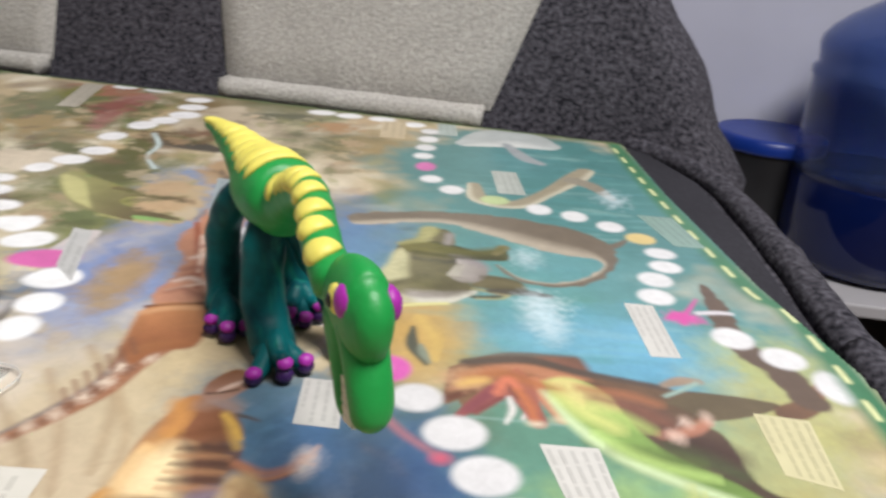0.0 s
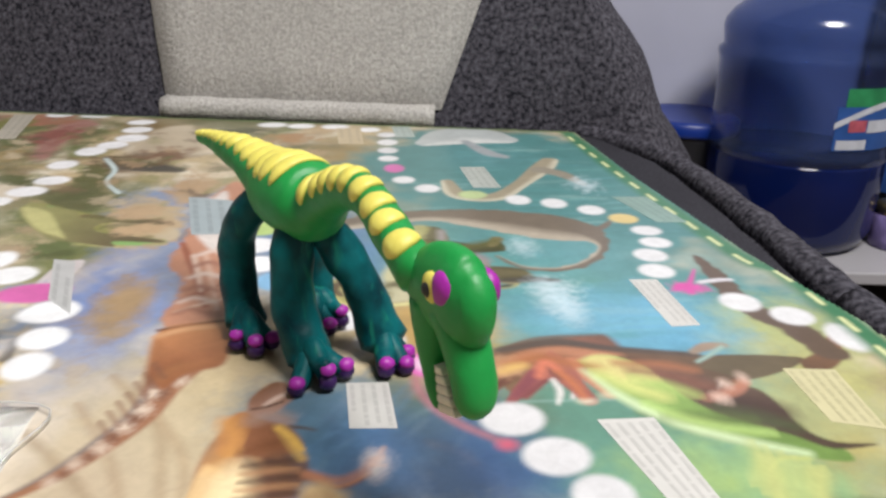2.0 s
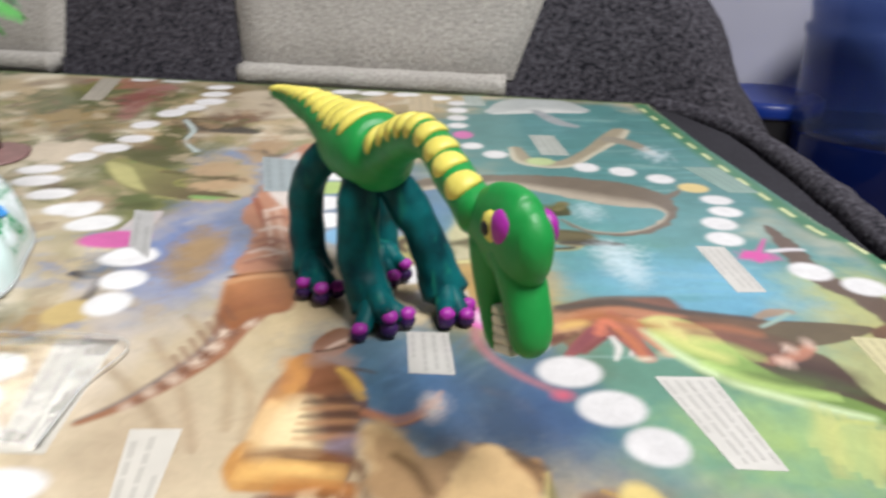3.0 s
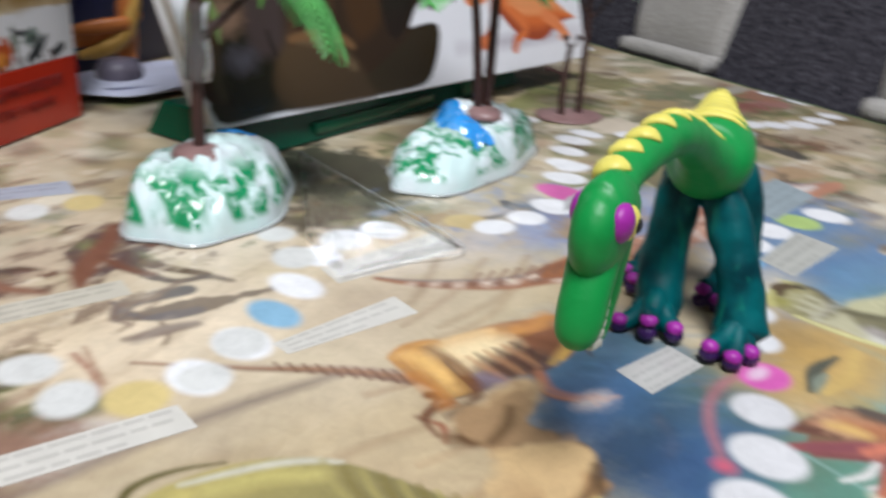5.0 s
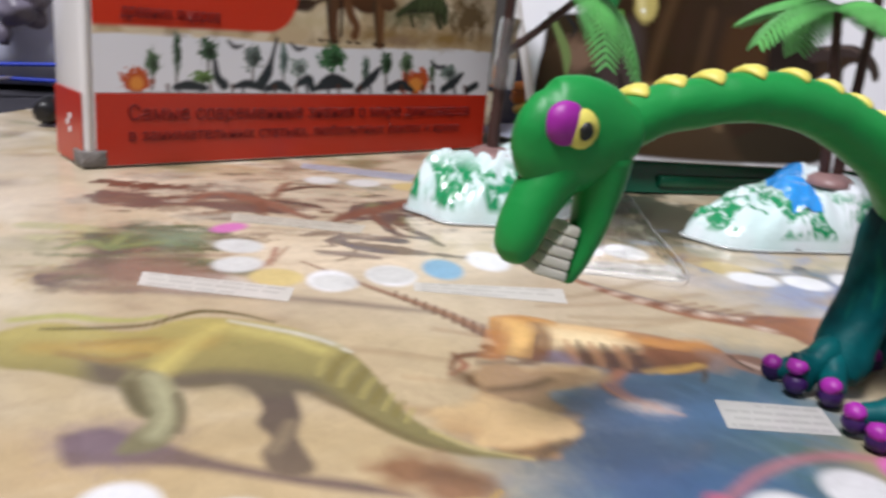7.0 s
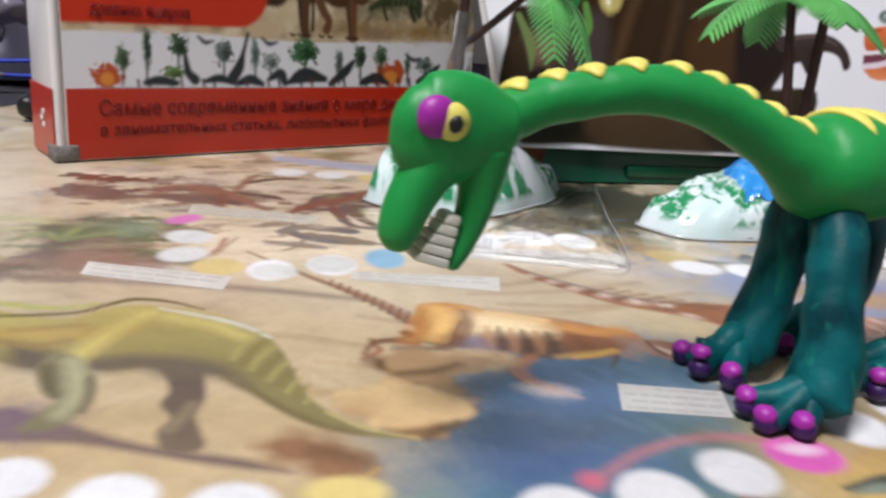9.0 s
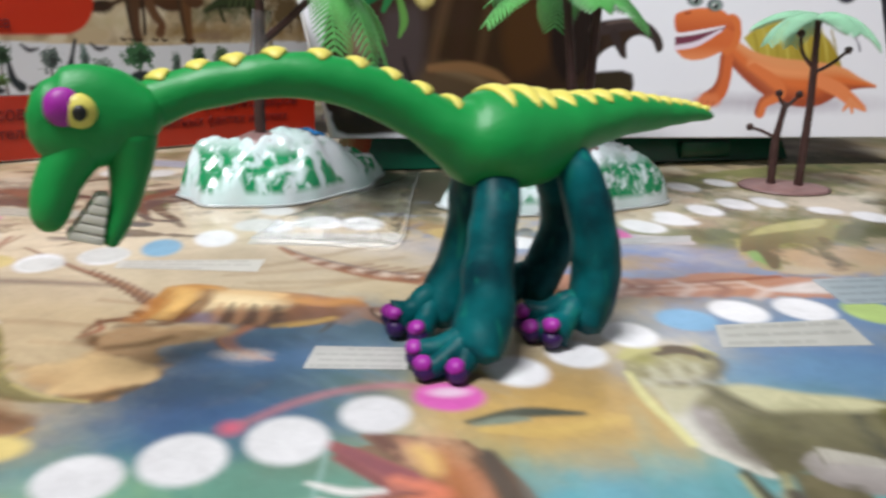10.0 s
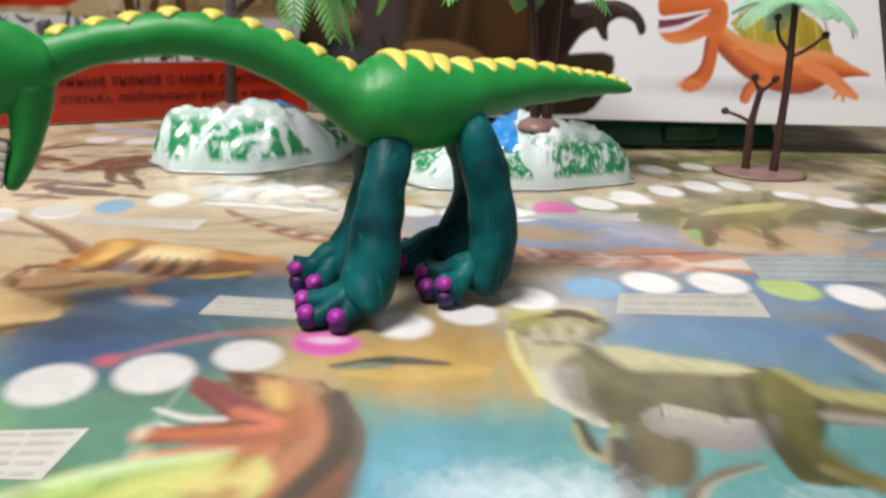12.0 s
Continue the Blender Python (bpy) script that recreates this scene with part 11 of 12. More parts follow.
cover.stroke([(0.0327, 0.0363, 0.0013), (0.0395, 0.0374, 0.0024), (0.0478, 0.0361, 0.0014)], (0.027, 0.032, 0.036), soft=0.0008)
cover.stroke([(0.0622, 0.037, 0.0011), (0.0696, 0.0384, 0.0022), (0.0772, 0.0362, 0.0011)], (0.027, 0.032, 0.036), soft=0.0008)
cover.stroke([(0.1079, 0.0363, 0.0012), (0.118, 0.0403, 0.0042), (0.1304, 0.0383, 0.0018)], (0.027, 0.032, 0.036), soft=0.0008)
cover.stroke([(0.0978, 0.0386, 0.0015), (0.1034, 0.041, 0.0027), (0.1062, 0.0363, 0.0019)], (0.027, 0.032, 0.036), soft=0.0008)
cover.stroke([(0.1342, 0.0358, 0.0017), (0.143, 0.0421, 0.0028), (0.1483, 0.0477, 0.0014)], (0.027, 0.032, 0.036), soft=0.0008)
cover.stroke([(0.1547, 0.0365, 0.002), (0.1642, 0.0391, 0.0029), (0.1725, 0.036, 0.0013)], (0.027, 0.032, 0.036), soft=0.0008)
cover.stroke([(0.1952, 0.0367, 0.0023), (0.2034, 0.0411, 0.0028), (0.2095, 0.0462, 0.0012)], (0.027, 0.032, 0.036), soft=0.0008)
cover.stroke([(0.0803, 0.0362, 0.0017), (0.0866, 0.038, 0.0026), (0.093, 0.0357, 0.0015)], (0.027, 0.032, 0.036), soft=0.0008)
cover.stroke([(0.2149, 0.0368, 0.0023), (0.2214, 0.0396, 0.0023)], (0.027, 0.032, 0.036), soft=0.0008)
cover.stroke([(0.0925, 0.0588, 0.0006), (0.0964, 0.0561, 0.0012), (0.101, 0.0569, 0.0006)], (0.049, 0.049, 0.058), soft=0.0008)
cover.stroke([(0.0587, 0.0584, 0.0006), (0.0622, 0.0558, 0.0011), (0.0663, 0.0565, 0.0005)], (0.049, 0.049, 0.058), soft=0.0008)
cover.stroke([(0.1845, 0.0526, 0.0007), (0.1898, 0.0495, 0.0013), (0.1956, 0.0503, 0.0007)], (0.049, 0.049, 0.058), soft=0.0008)
cover.stroke([(0.0292, 0.0373, 0.0007), (0.0297, 0.0339, 0.0005)], (0.086, 0.039, 0.026), soft=0.0008)
cover.stroke([(0.0343, 0.0374, 0.0007), (0.0348, 0.0339, 0.0005)], (0.032, 0.034, 0.039), soft=0.0008)
cover.stroke([(0.0447, 0.0374, 0.0007), (0.0452, 0.0339, 0.0005)], (0.032, 0.034, 0.039), soft=0.0008)
cover.stroke([(0.05, 0.0375, 0.0007), (0.0506, 0.0339, 0.0005)], (0.086, 0.039, 0.026), soft=0.0008)
cover.stroke([(0.061, 0.0375, 0.0008), (0.0616, 0.0339, 0.0005)], (0.086, 0.039, 0.026), soft=0.0008)
cover.stroke([(0.0666, 0.0376, 0.0008), (0.0672, 0.0339, 0.0005)], (0.032, 0.034, 0.039), soft=0.0008)
cover.stroke([(0.0781, 0.0376, 0.0008), (0.0788, 0.034, 0.0006)], (0.032, 0.034, 0.039), soft=0.0008)
cover.stroke([(0.0841, 0.0377, 0.0008), (0.0847, 0.034, 0.0006)], (0.086, 0.039, 0.026), soft=0.0008)
cover.stroke([(0.0962, 0.0378, 0.0008), (0.097, 0.034, 0.0006)], (0.086, 0.039, 0.026), soft=0.0008)
cover.stroke([(0.1025, 0.0378, 0.0009), (0.1032, 0.034, 0.0006)], (0.032, 0.034, 0.039), soft=0.0008)
cover.stroke([(0.1153, 0.0379, 0.0009), (0.1162, 0.034, 0.0006)], (0.032, 0.034, 0.039), soft=0.0008)
cover.stroke([(0.1219, 0.0379, 0.0009), (0.1228, 0.034, 0.0006)], (0.086, 0.039, 0.026), soft=0.0008)
cover.stroke([(0.1355, 0.038, 0.0009), (0.1365, 0.034, 0.0007)], (0.086, 0.039, 0.026), soft=0.0008)
cover.stroke([(0.1425, 0.038, 0.001), (0.1435, 0.034, 0.0007)], (0.032, 0.034, 0.039), soft=0.0008)
cover.stroke([(0.1569, 0.0381, 0.001), (0.158, 0.034, 0.0007)], (0.032, 0.034, 0.039), soft=0.0008)
cover.stroke([(0.1643, 0.0382, 0.001), (0.1654, 0.034, 0.0007)], (0.086, 0.039, 0.026), soft=0.0008)
cover.stroke([(0.1796, 0.0383, 0.0011), (0.1808, 0.034, 0.0007)], (0.086, 0.039, 0.026), soft=0.0008)
cover.stroke([(0.1875, 0.0383, 0.0011), (0.1887, 0.034, 0.0007)], (0.032, 0.034, 0.039), soft=0.0008)
cover.stroke([(0.2037, 0.0384, 0.0011), (0.205, 0.034, 0.0008)], (0.032, 0.034, 0.039), soft=0.0008)
cover.stroke([(0.2121, 0.0385, 0.0011), (0.2135, 0.034, 0.0008)], (0.086, 0.039, 0.026), soft=0.0008)
cover.stroke([(0.0106, 0.0337, 0.0004), (0.0996, 0.0334, 0.0004), (0.2153, 0.0337, 0.0005)], (0.15, 0.13, 0.111), soft=0.0008)
printed_cover("cover_picture", cover, red_book, -0.0003, "picture of dinosaurs in a sandy landscape above a row of small trees")
page = Print(spread(-0.012, 0.0009, 0.3395), spread(0.0038, 0.0008, 0.12, 0.002, 0.258))
page.x -= PAGE_SLANT * page.y
# brown beast
page.rgb[:] = (0.82, 0.82, 0.87)
page.shape([(-0.0138, 0.0714), (-0.0162, 0.0564), (-0.0138, 0.0361), (-0.0112, 0.0072), (0.0209, 0.0062), (0.0629, 0.0053), (0.1189, 0.0050), (0.1457, 0.0101), (0.1557, 0.0390), (0.1203, 0.0388), (0.1080, 0.0457), (0.1012, 0.0546), (0.1014, 0.0752)], (0.028, 0.019, 0.009), soft=0.00084)
page.shape([(0.0148, 0.0978), (0.0076, 0.0741), (0.0006, 0.0610), (-0.0157, 0.0560), (-0.0158, 0.0174), (0.0312, 0.0140), (0.0825, 0.0151), (0.1241, 0.0330), (0.1299, 0.0412), (0.1360, 0.0495), (0.1445, 0.0540), (0.1477, 0.0489), (0.1518, 0.0477), (0.1517, 0.0560), (0.1586, 0.0602), (0.1670, 0.0577), (0.1706, 0.0513), (0.1744, 0.0536), (0.1726, 0.0600), (0.1669, 0.0657), (0.1565, 0.0687), (0.1428, 0.0679), (0.1333, 0.0658), (0.1306, 0.0727), (0.1319, 0.1013)], (0.030, 0.015, 0.007), soft=0.0006)
page.shape([(-0.0034, 0.0463), (0.0116, 0.0488), (0.0269, 0.0407), (0.0289, 0.0242), (0.0210, 0.0084), (0.0018, 0.0085), (-0.0041, 0.0254)], (0.012, 0.011, 0.005), soft=0.0036)
page.stroke([(-0.0094, 0.0514, 0.0022), (-0.0082, 0.0334, 0.0022), (-0.0060, 0.0176, 0.0020)], (0.049, 0.044, 0.023), soft=0.003)
page.shape([(0.0358, 0.0428), (0.0509, 0.0421), (0.0692, 0.0355), (0.0838, 0.0245), (0.0918, 0.0121), (0.0930, 0.0041), (0.0412, 0.0049), (0.0256, 0.0160), (0.0289, 0.0325)], (0.075, 0.046, 0.022), soft=0.003, fade=(0.0507, 0.0404, 0.0629, 0.0053, (0.047, 0.029, 0.015)))
page.stroke([(0.0437, 0.0399, 0.0012), (0.0647, 0.0344, 0.0016), (0.0814, 0.0222, 0.0014)], (0.158, 0.104, 0.054), soft=0.003)
page.shape([(0.0824, 0.0755), (0.1059, 0.0759), (0.1071, 0.0543), (0.1024, 0.0417), (0.0859, 0.0361), (0.0783, 0.0540)], (0.054, 0.023, 0.007), soft=0.0036)
page.shape([(0.1073, 0.0821), (0.1292, 0.0857), (0.1319, 0.0658), (0.1360, 0.0545), (0.1258, 0.0387), (0.1130, 0.0349), (0.1058, 0.0543)], (0.012, 0.006, 0.004), soft=0.0024)
page.stroke([(0.0528, 0.0899, 0.0028), (0.0468, 0.0718, 0.0028), (0.0421, 0.0536, 0.0025), (0.0386, 0.0384, 0.0022)], (0.070, 0.036, 0.017), soft=0.0024)
page.stroke([(0.0722, 0.0783, 0.0022), (0.0688, 0.0600, 0.0022), (0.0653, 0.0428, 0.0019)], (0.059, 0.030, 0.014), soft=0.0024)
page.stroke([(0.0603, 0.0901, 0.0037), (0.0574, 0.0690, 0.0040), (0.0546, 0.0477, 0.0037)], (0.034, 0.016, 0.009), soft=0.0036)
page.shape([(0.0141, 0.0683), (0.0325, 0.0716), (0.0358, 0.0536), (0.0317, 0.0354), (0.0162, 0.0336), (0.0112, 0.0504)], (0.052, 0.036, 0.034), soft=0.0036)
page.stroke([(0.0245, 0.0445, 0.0006), (0.0262, 0.0384, 0.0009), (0.0285, 0.0330, 0.0006)], (0.010, 0.007, 0.006), soft=0.0012)
page.stroke([(0.0387, 0.0397, 0.0019), (0.0570, 0.0409, 0.0028), (0.0730, 0.0373, 0.0028), (0.0813, 0.0330, 0.0019)], (0.173, 0.089, 0.036), soft=0.0012)
page.blob(0.0015, 0.0521, 0.0091, 0.0081, 1, (0.169, 0.104, 0.070), soft=0.004, rough=0.15, seed=8, amount=1)
page.shape([(-0.0152, 0.0549), (-0.0086, 0.0549), (-0.0047, 0.0443), (-0.0076, 0.0294), (-0.0155, 0.0264)], (0.038, 0.022, 0.010), soft=0.0018)
page.blob(0.0076, 0.0324, 0.0080, 0.0054, -0, (0.076, 0.070, 0.086), soft=0.004, rough=0.2, seed=9, amount=1)
page.blob(0.0358, 0.0800, 0.0062, 0.0093, 1, (0.463, 0.380, 0.127), soft=0.0012, rough=0.05, seed=2, amount=1)
page.stroke([(0.0335, 0.0865, 0.0015), (0.0333, 0.0799, 0.0018), (0.0350, 0.0746, 0.0012)], (0.619, 0.543, 0.249), soft=0.0012)
page.blob(0.0345, 0.0764, 0.0009, 0.0009, 1, (0.920, 0.920, 0.879), soft=0.0008, rough=0, seed=1, amount=1)
page.stroke([(0.1326, 0.0627, 0.0040), (0.1442, 0.0647, 0.0036), (0.1565, 0.0662, 0.0031), (0.1663, 0.0625, 0.0028), (0.1719, 0.0542, 0.0008)], (0.039, 0.025, 0.023), soft=0.0006)
page.stroke([(0.1442, 0.0603, 0.0030), (0.1469, 0.0540, 0.0022), (0.1497, 0.0483, 0.0007)], (0.032, 0.020, 0.018), soft=0.0006)
page.stroke([(0.1394, 0.0659, 0.0007), (0.1531, 0.0677, 0.0007), (0.1648, 0.0644, 0.0005)], (0.112, 0.078, 0.066), soft=0.0006)
page.stroke([(-0.0075, 0.0884, 0.0004), (-0.0031, 0.0786, 0.0006), (-0.0045, 0.0727, 0.0003)], (0.011, 0.015, 0.016), soft=0.00048)
page.stroke([(0.0002, 0.0886, 0.0004), (0.0017, 0.0781, 0.0006), (-0.0009, 0.0716, 0.0003)], (0.011, 0.015, 0.016), soft=0.00048)
page.stroke([(0.0062, 0.0887, 0.0004), (0.0040, 0.0770, 0.0005)], (0.016, 0.023, 0.023), soft=0.00048)
page.stroke([(-0.0051, 0.0703, 0.0006), (-0.0005, 0.0651, 0.0007), (-0.0024, 0.0609, 0.0003)], (0.012, 0.016, 0.020), soft=0.00048)
page.stroke([(0.0176, 0.0890, 0.0027), (0.0113, 0.0783, 0.0036), (0.0032, 0.0705, 0.0015)], (0.008, 0.098, 0.029), soft=0.00048)
page.stroke([(0.0207, 0.0891, 0.0024), (0.0179, 0.0772, 0.0024), (0.0141, 0.0683, 0.0012)], (0.020, 0.149, 0.042), soft=0.00048)
page.stroke([(0.0227, 0.0744, 0.0015), (0.0249, 0.0637, 0.0021), (0.0223, 0.0553, 0.0006)], (0.098, 0.249, 0.050), soft=0.00048)
page.stroke([(0.0021, 0.0716, 0.0009), (0.0073, 0.0658, 0.0015), (0.0102, 0.0587, 0.0006)], (0.086, 0.281, 0.082), soft=0.00048)
page.stroke([(-0.0112, 0.0667, 0.0015), (-0.0045, 0.0532, 0.0024), (-0.0036, 0.0413, 0.0006)], (0.138, 0.199, 0.066), soft=0.00048)
# orange clay dinosaur with a sail
page.blob(0.2324, 0.0237, 0.0339, 0.0030, -0, (0.399, 0.351, 0.410), soft=0.005, rough=0.2, seed=42, amount=0.8)
page.blob(0.2817, 0.0235, 0.0274, 0.0027, -0, (0.452, 0.399, 0.463), soft=0.005, rough=0.2, seed=44, amount=0.7)
page.shape([(0.2263, 0.0606), (0.2350, 0.0673), (0.2460, 0.0714), (0.2617, 0.0723), (0.2771, 0.0666), (0.2882, 0.0580), (0.2950, 0.0425), (0.2733, 0.0424), (0.2542, 0.0457), (0.2354, 0.0522)], (0.474, 0.380, 0.056), soft=0.00054, fade=(0.2498, 0.0688, 0.2657, 0.0441, (0.360, 0.264, 0.032)))
page.stroke([(0.2321, 0.0659, 0.0005), (0.2353, 0.0574, 0.0007), (0.2370, 0.0482, 0.0004)], (0.323, 0.249, 0.029), soft=0.00072)
page.stroke([(0.2387, 0.0667, 0.0005), (0.2419, 0.0575, 0.0007), (0.2437, 0.0483, 0.0004)], (0.568, 0.474, 0.098), soft=0.00072)
page.stroke([(0.2454, 0.0675, 0.0005), (0.2486, 0.0576, 0.0007), (0.2504, 0.0483, 0.0004)], (0.323, 0.249, 0.029), soft=0.00072)
page.stroke([(0.2521, 0.0684, 0.0005), (0.2554, 0.0577, 0.0007), (0.2572, 0.0484, 0.0004)], (0.568, 0.474, 0.098), soft=0.00072)
page.stroke([(0.2588, 0.0694, 0.0005), (0.2622, 0.0577, 0.0007), (0.2640, 0.0484, 0.0004)], (0.323, 0.249, 0.029), soft=0.00072)
page.stroke([(0.2656, 0.0686, 0.0005), (0.2690, 0.0578, 0.0007), (0.2708, 0.0484, 0.0004)], (0.568, 0.474, 0.098), soft=0.00072)
page.stroke([(0.2725, 0.0679, 0.0005), (0.2759, 0.0579, 0.0007), (0.2777, 0.0485, 0.0004)], (0.323, 0.249, 0.029), soft=0.00072)
page.stroke([(0.2794, 0.0673, 0.0005), (0.2828, 0.0579, 0.0007), (0.2847, 0.0485, 0.0004)], (0.568, 0.474, 0.098), soft=0.00072)
page.stroke([(0.2863, 0.0667, 0.0005), (0.2897, 0.0580, 0.0007), (0.2916, 0.0486, 0.0004)], (0.323, 0.249, 0.029), soft=0.00072)
page.stroke([(0.2162, 0.0559, 0.0059), (0.2319, 0.0449, 0.0087), (0.2507, 0.0377, 0.0123), (0.2736, 0.0350, 0.0136), (0.2928, 0.0377, 0.0084), (0.3070, 0.0364, 0.0038), (0.3205, 0.0344, 0.0009)], (0.672, 0.161, 0.042), soft=0.0006, back=(0.74, 0.30, 0.12), belly=(0.36, 0.075, 0.03))
page.stroke([(0.2318, 0.0462, 0.0017), (0.2506, 0.0423, 0.0025), (0.2734, 0.0411, 0.0022)], (0.802, 0.315, 0.127), soft=0.0024)
page.stroke([(0.2156, 0.0487, 0.0045), (0.2144, 0.0376, 0.0045), (0.2109, 0.0297, 0.0050), (0.2037, 0.0251, 0.0045)], (0.619, 0.138, 0.039), soft=0.0006, belly=(0.40, 0.09, 0.035))
page.blob(0.2045, 0.0247, 0.0078, 0.0040, -0, (0.700, 0.199, 0.074), soft=0.0012, rough=0.1, seed=5, amount=1)
page.stroke([(0.2005, 0.0241, 0.0003), (0.1998, 0.0218, 0.0003)], (0.360, 0.070, 0.023), soft=0.00042)
page.stroke([(0.2041, 0.0241, 0.0003), (0.2034, 0.0218, 0.0003)], (0.360, 0.070, 0.023), soft=0.00042)
page.stroke([(0.2081, 0.0241, 0.0003), (0.2074, 0.0218, 0.0003)], (0.360, 0.070, 0.023), soft=0.00042)
page.stroke([(0.2342, 0.0423, 0.0043), (0.2455, 0.0356, 0.0054), (0.2525, 0.0296, 0.0043), (0.2421, 0.0243, 0.0036), (0.2392, 0.0183, 0.0036)], (0.700, 0.185, 0.056), soft=0.0006, belly=(0.42, 0.10, 0.04))
page.stroke([(0.2781, 0.0377, 0.0039), (0.2930, 0.0323, 0.0045), (0.3035, 0.0261, 0.0039), (0.3124, 0.0213, 0.0020)], (0.757, 0.241, 0.090), soft=0.0006)
page.stroke([(0.3027, 0.0254, 0.0019), (0.2982, 0.0200, 0.0010)], (0.772, 0.281, 0.117), soft=0.00048)
page.stroke([(0.3027, 0.0254, 0.0019), (0.3046, 0.0186, 0.0010)], (0.772, 0.281, 0.117), soft=0.00048)
page.stroke([(0.3027, 0.0254, 0.0019), (0.3140, 0.0199, 0.0010)], (0.772, 0.281, 0.117), soft=0.00048)
page.stroke([(0.2182, 0.0677, 0.0063), (0.2190, 0.0612, 0.0055), (0.2155, 0.0546, 0.0040)], (0.658, 0.167, 0.044), soft=0.0006)
page.shape([(0.1809, 0.0691), (0.1823, 0.0729), (0.1914, 0.0757), (0.2042, 0.0769), (0.2137, 0.0748), (0.2196, 0.0677), (0.2190, 0.0632), (0.2131, 0.0663), (0.1987, 0.0642), (0.1852, 0.0621), (0.1817, 0.0646)], (0.714, 0.185, 0.053), soft=0.00054, fade=(0.1950, 0.0757, 0.1952, 0.0629, (0.508, 0.098, 0.027)))
page.shape([(0.1868, 0.0486), (0.1825, 0.0537), (0.1953, 0.0557), (0.2124, 0.0644), (0.2197, 0.0638), (0.2184, 0.0573), (0.2119, 0.0526), (0.2011, 0.0483), (0.1926, 0.0473)], (0.632, 0.143, 0.039), soft=0.00054, fade=(0.1953, 0.0557, 0.1954, 0.0473, (0.772, 0.281, 0.117)))
page.shape([(0.1817, 0.0601), (0.1952, 0.0622), (0.2131, 0.0667), (0.2117, 0.0644), (0.1960, 0.0564), (0.1832, 0.0537)], (0.173, 0.039, 0.070), soft=0.00048)
page.stroke([(0.1814, 0.0608, 0.0008), (0.1952, 0.0629, 0.0010), (0.2131, 0.0667, 0.0005)], (0.848, 0.802, 0.848), soft=0.00042)
page.stroke([(0.1825, 0.0540, 0.0014), (0.1960, 0.0567, 0.0015), (0.2110, 0.0644, 0.0007)], (0.772, 0.672, 0.772), soft=0.00042)
page.stroke([(0.1879, 0.0733, 0.0007), (0.1907, 0.0737, 0.0007)], (0.360, 0.070, 0.020), soft=0.00048)
page.blob(0.1938, 0.0808, 0.0050, 0.0035, 1, (0.050, 0.074, 0.082), soft=0.0008, rough=0, seed=1, amount=1)
page.blob(0.1942, 0.0805, 0.0032, 0.0026, 1, (0.315, 0.399, 0.351), soft=0.0008, rough=0, seed=1, amount=1)
page.blob(0.1942, 0.0802, 0.0018, 0.0016, 1, (0.004, 0.005, 0.006), soft=0.0006, rough=0, seed=1, amount=1)
page.blob(0.1931, 0.0811, 0.0007, 0.0006, 1, (0.879, 0.879, 0.879), soft=0.0005, rough=0, seed=1, amount=1)
page.blob(0.2067, 0.0785, 0.0050, 0.0035, 1, (0.050, 0.074, 0.082), soft=0.0008, rough=0, seed=1, amount=1)
page.blob(0.2071, 0.0782, 0.0032, 0.0026, 1, (0.315, 0.399, 0.351), soft=0.0008, rough=0, seed=1, amount=1)
page.blob(0.2071, 0.0779, 0.0018, 0.0016, 1, (0.004, 0.005, 0.006), soft=0.0006, rough=0, seed=1, amount=1)
page.blob(0.2060, 0.0788, 0.0007, 0.0006, 1, (0.879, 0.879, 0.879), soft=0.0005, rough=0, seed=1, amount=1)
# dark spot and lines of print
page.blob(0.2955, 0.0889, 0.0077, 0.0060, 1, (0.039, 0.039, 0.056), soft=0.001, rough=0, seed=1, amount=1)
page.stroke([(0.2026, 0.0893, 0.0005), (0.2098, 0.0892, 0.0005)], (0.173, 0.161, 0.205), soft=0.00036)
page.stroke([(0.2119, 0.0889, 0.0005), (0.2184, 0.0887, 0.0005)], (0.173, 0.161, 0.205), soft=0.00036)
page.stroke([(0.2213, 0.0898, 0.0005), (0.2315, 0.0897, 0.0005)], (0.173, 0.161, 0.205), soft=0.00036)
page.stroke([(0.2345, 0.0888, 0.0005), (0.2389, 0.0886, 0.0005)], (0.173, 0.161, 0.205), soft=0.00036)
page.stroke([(0.3030, 0.0656, 0.0007), (0.3048, 0.0615, 0.0007)], (0.161, 0.149, 0.192), soft=0.00036)
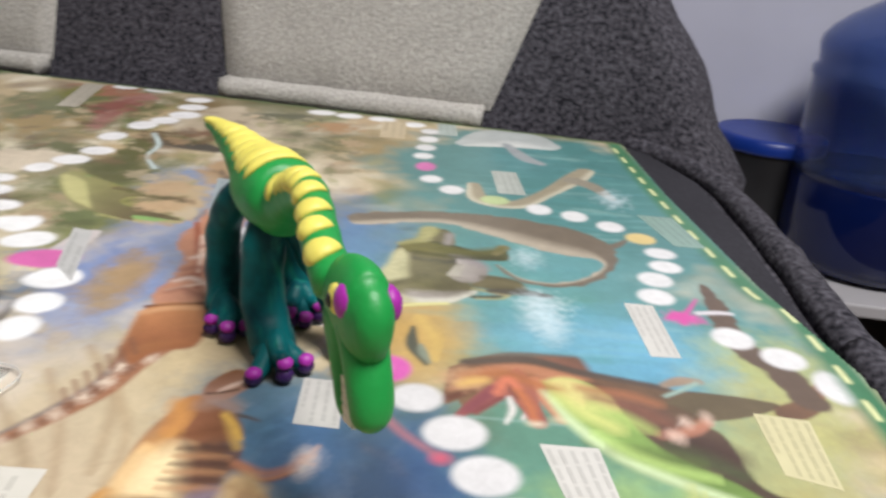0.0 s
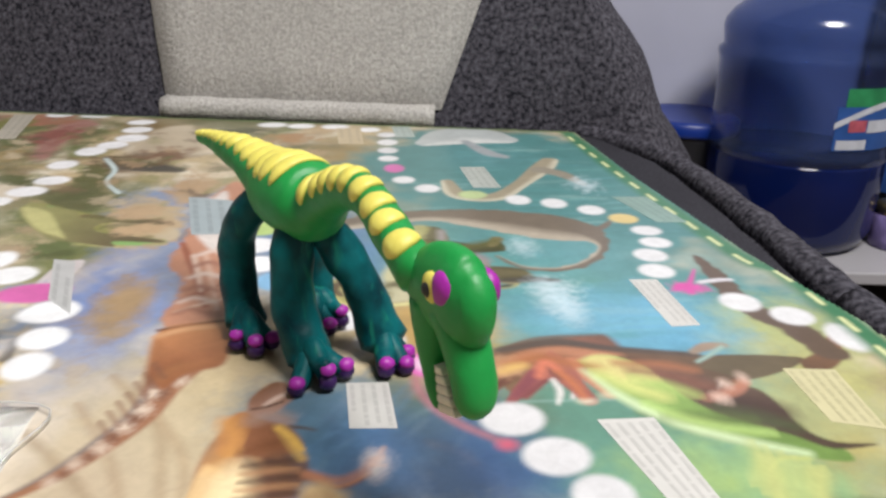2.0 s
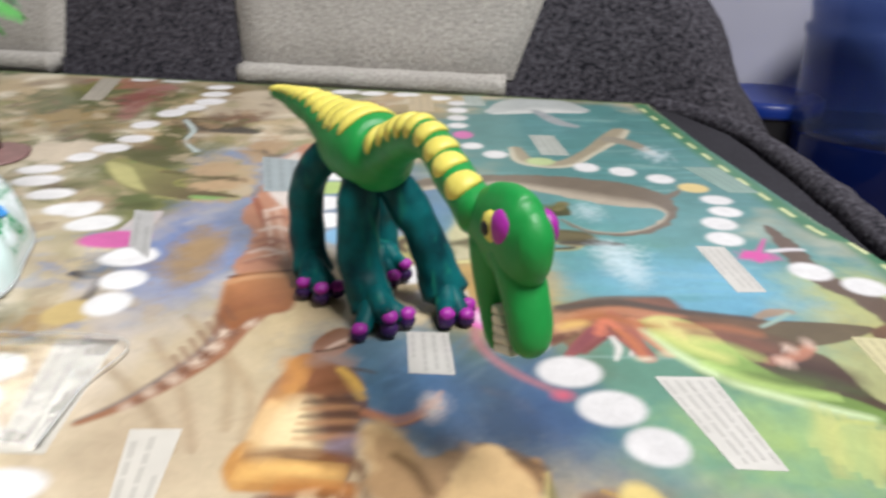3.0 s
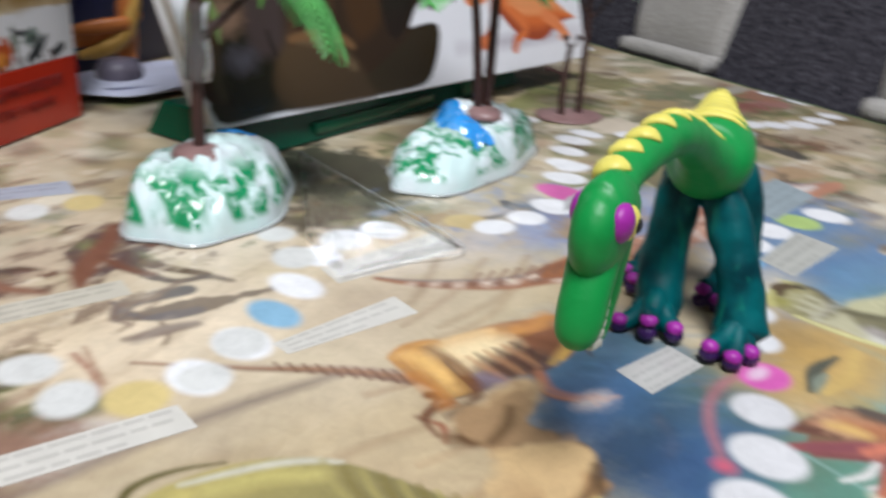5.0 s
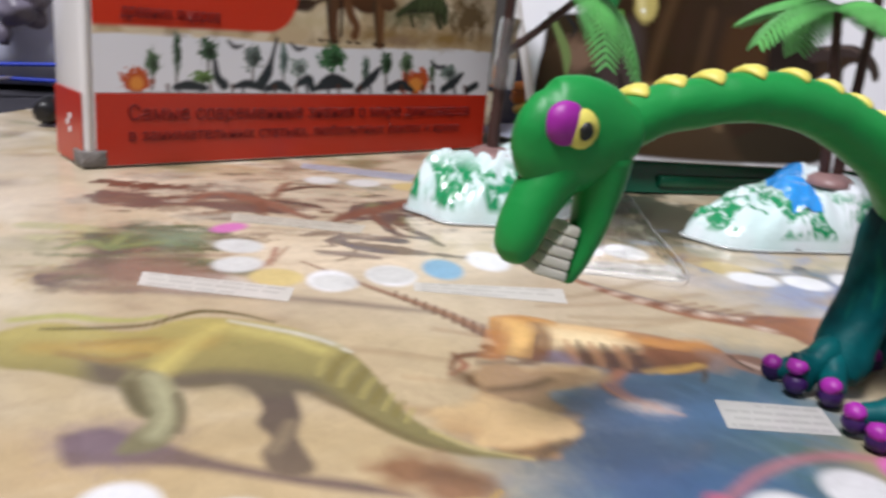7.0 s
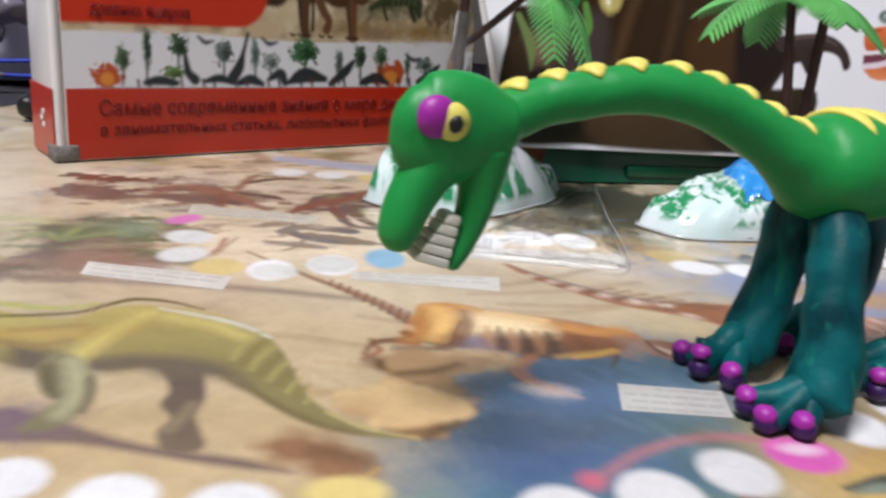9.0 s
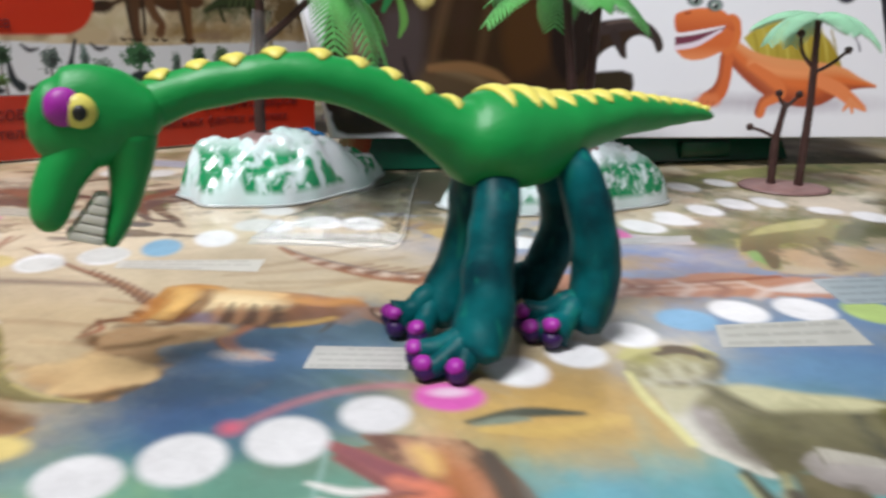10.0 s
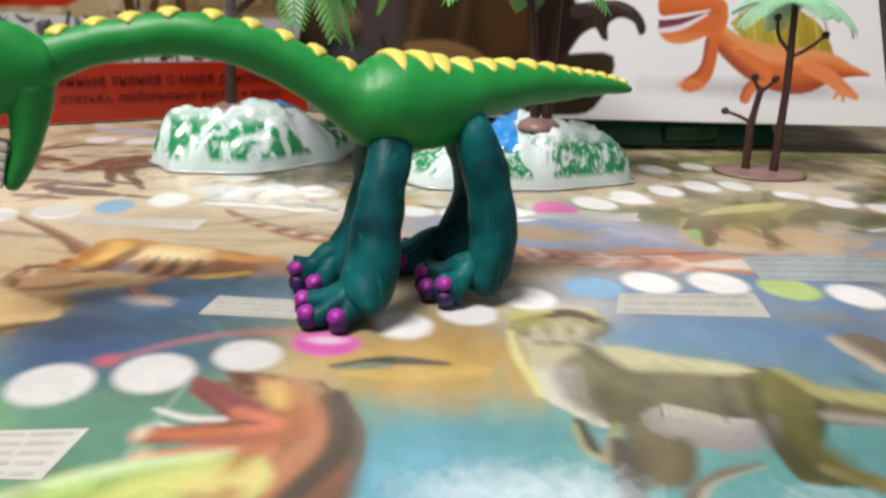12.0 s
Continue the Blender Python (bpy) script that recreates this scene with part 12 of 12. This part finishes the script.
page.stroke([(0.3060, 0.0602, 0.0007), (0.3078, 0.0555, 0.0007)], (0.161, 0.149, 0.192), soft=0.00036)
printed_cover("cover_picture", page, white_book, -0.0003, "picture of a brown beast and an orange clay dinosaur on white")


def lettering(text, size, x, z, parent, mat, name="lettering", width=None):
    """Raised ink letters on a cover that faces -y."""
    curve = bpy.data.curves.new(name, "FONT")
    curve.body, curve.size, curve.resolution_u, curve.bevel_depth, curve.bevel_resolution = text, size, 3, size * 0.020, 0
    ob = bpy.data.objects.new(name, curve)
    scene.collection.objects.link(ob)
    bpy.context.view_layer.update()
    me = bpy.data.meshes.new_from_object(ob.evaluated_get(bpy.context.evaluated_depsgraph_get()))
    bpy.data.objects.remove(ob)
    co = np.zeros(len(me.vertices) * 3)
    me.vertices.foreach_get("co", co)
    co = co.reshape(-1, 3)
    wide = width / max(co[:, 0].max(), 1e-6) if width else 1.0
    me.vertices.foreach_set("co", np.stack([co[:, 0] * wide + x, -0.0009 - co[:, 2], co[:, 1] + z], -1).ravel())
    me.update()
    made = new(name, me)
    me.materials.append(mat)
    made.parent = parent
    return made


lettering("\u0421\u0430\u043c\u044b\u0435 \u0441\u043e\u0432\u0440\u0435\u043c\u0435\u043d\u043d\u044b\u0435 \u0437\u043d\u0430\u043d\u0438\u044f \u043e \u043c\u0438\u0440\u0435 \u0434\u0438\u043d\u043e\u0437\u0430\u0432\u0440\u043e\u0432", 0.0098, 0.0105, 0.0215, red_book, INK_DARK, width=0.207)
lettering("\u0432 \u0437\u0430\u043d\u0438\u043c\u0430\u0442\u0435\u043b\u044c\u043d\u044b\u0445 \u0441\u0442\u0430\u0442\u044c\u044f\u0445, \u043b\u044e\u0431\u043e\u043f\u044b\u0442\u043d\u044b\u0445 \u0444\u0430\u043a\u0442\u0430\u0445 \u0438 \u044f\u0440\u043a\u0438\u0445", 0.0076, 0.0105, 0.0122, red_book, INK_DARK, width=0.200)
lettering("\u0434\u0440\u0435\u0432\u043d\u0438\u0445 \u044f\u0449\u0435\u0440\u043e\u0432", 0.0078, 0.0085, 0.0665, red_book, INK_DARK, width=0.046)
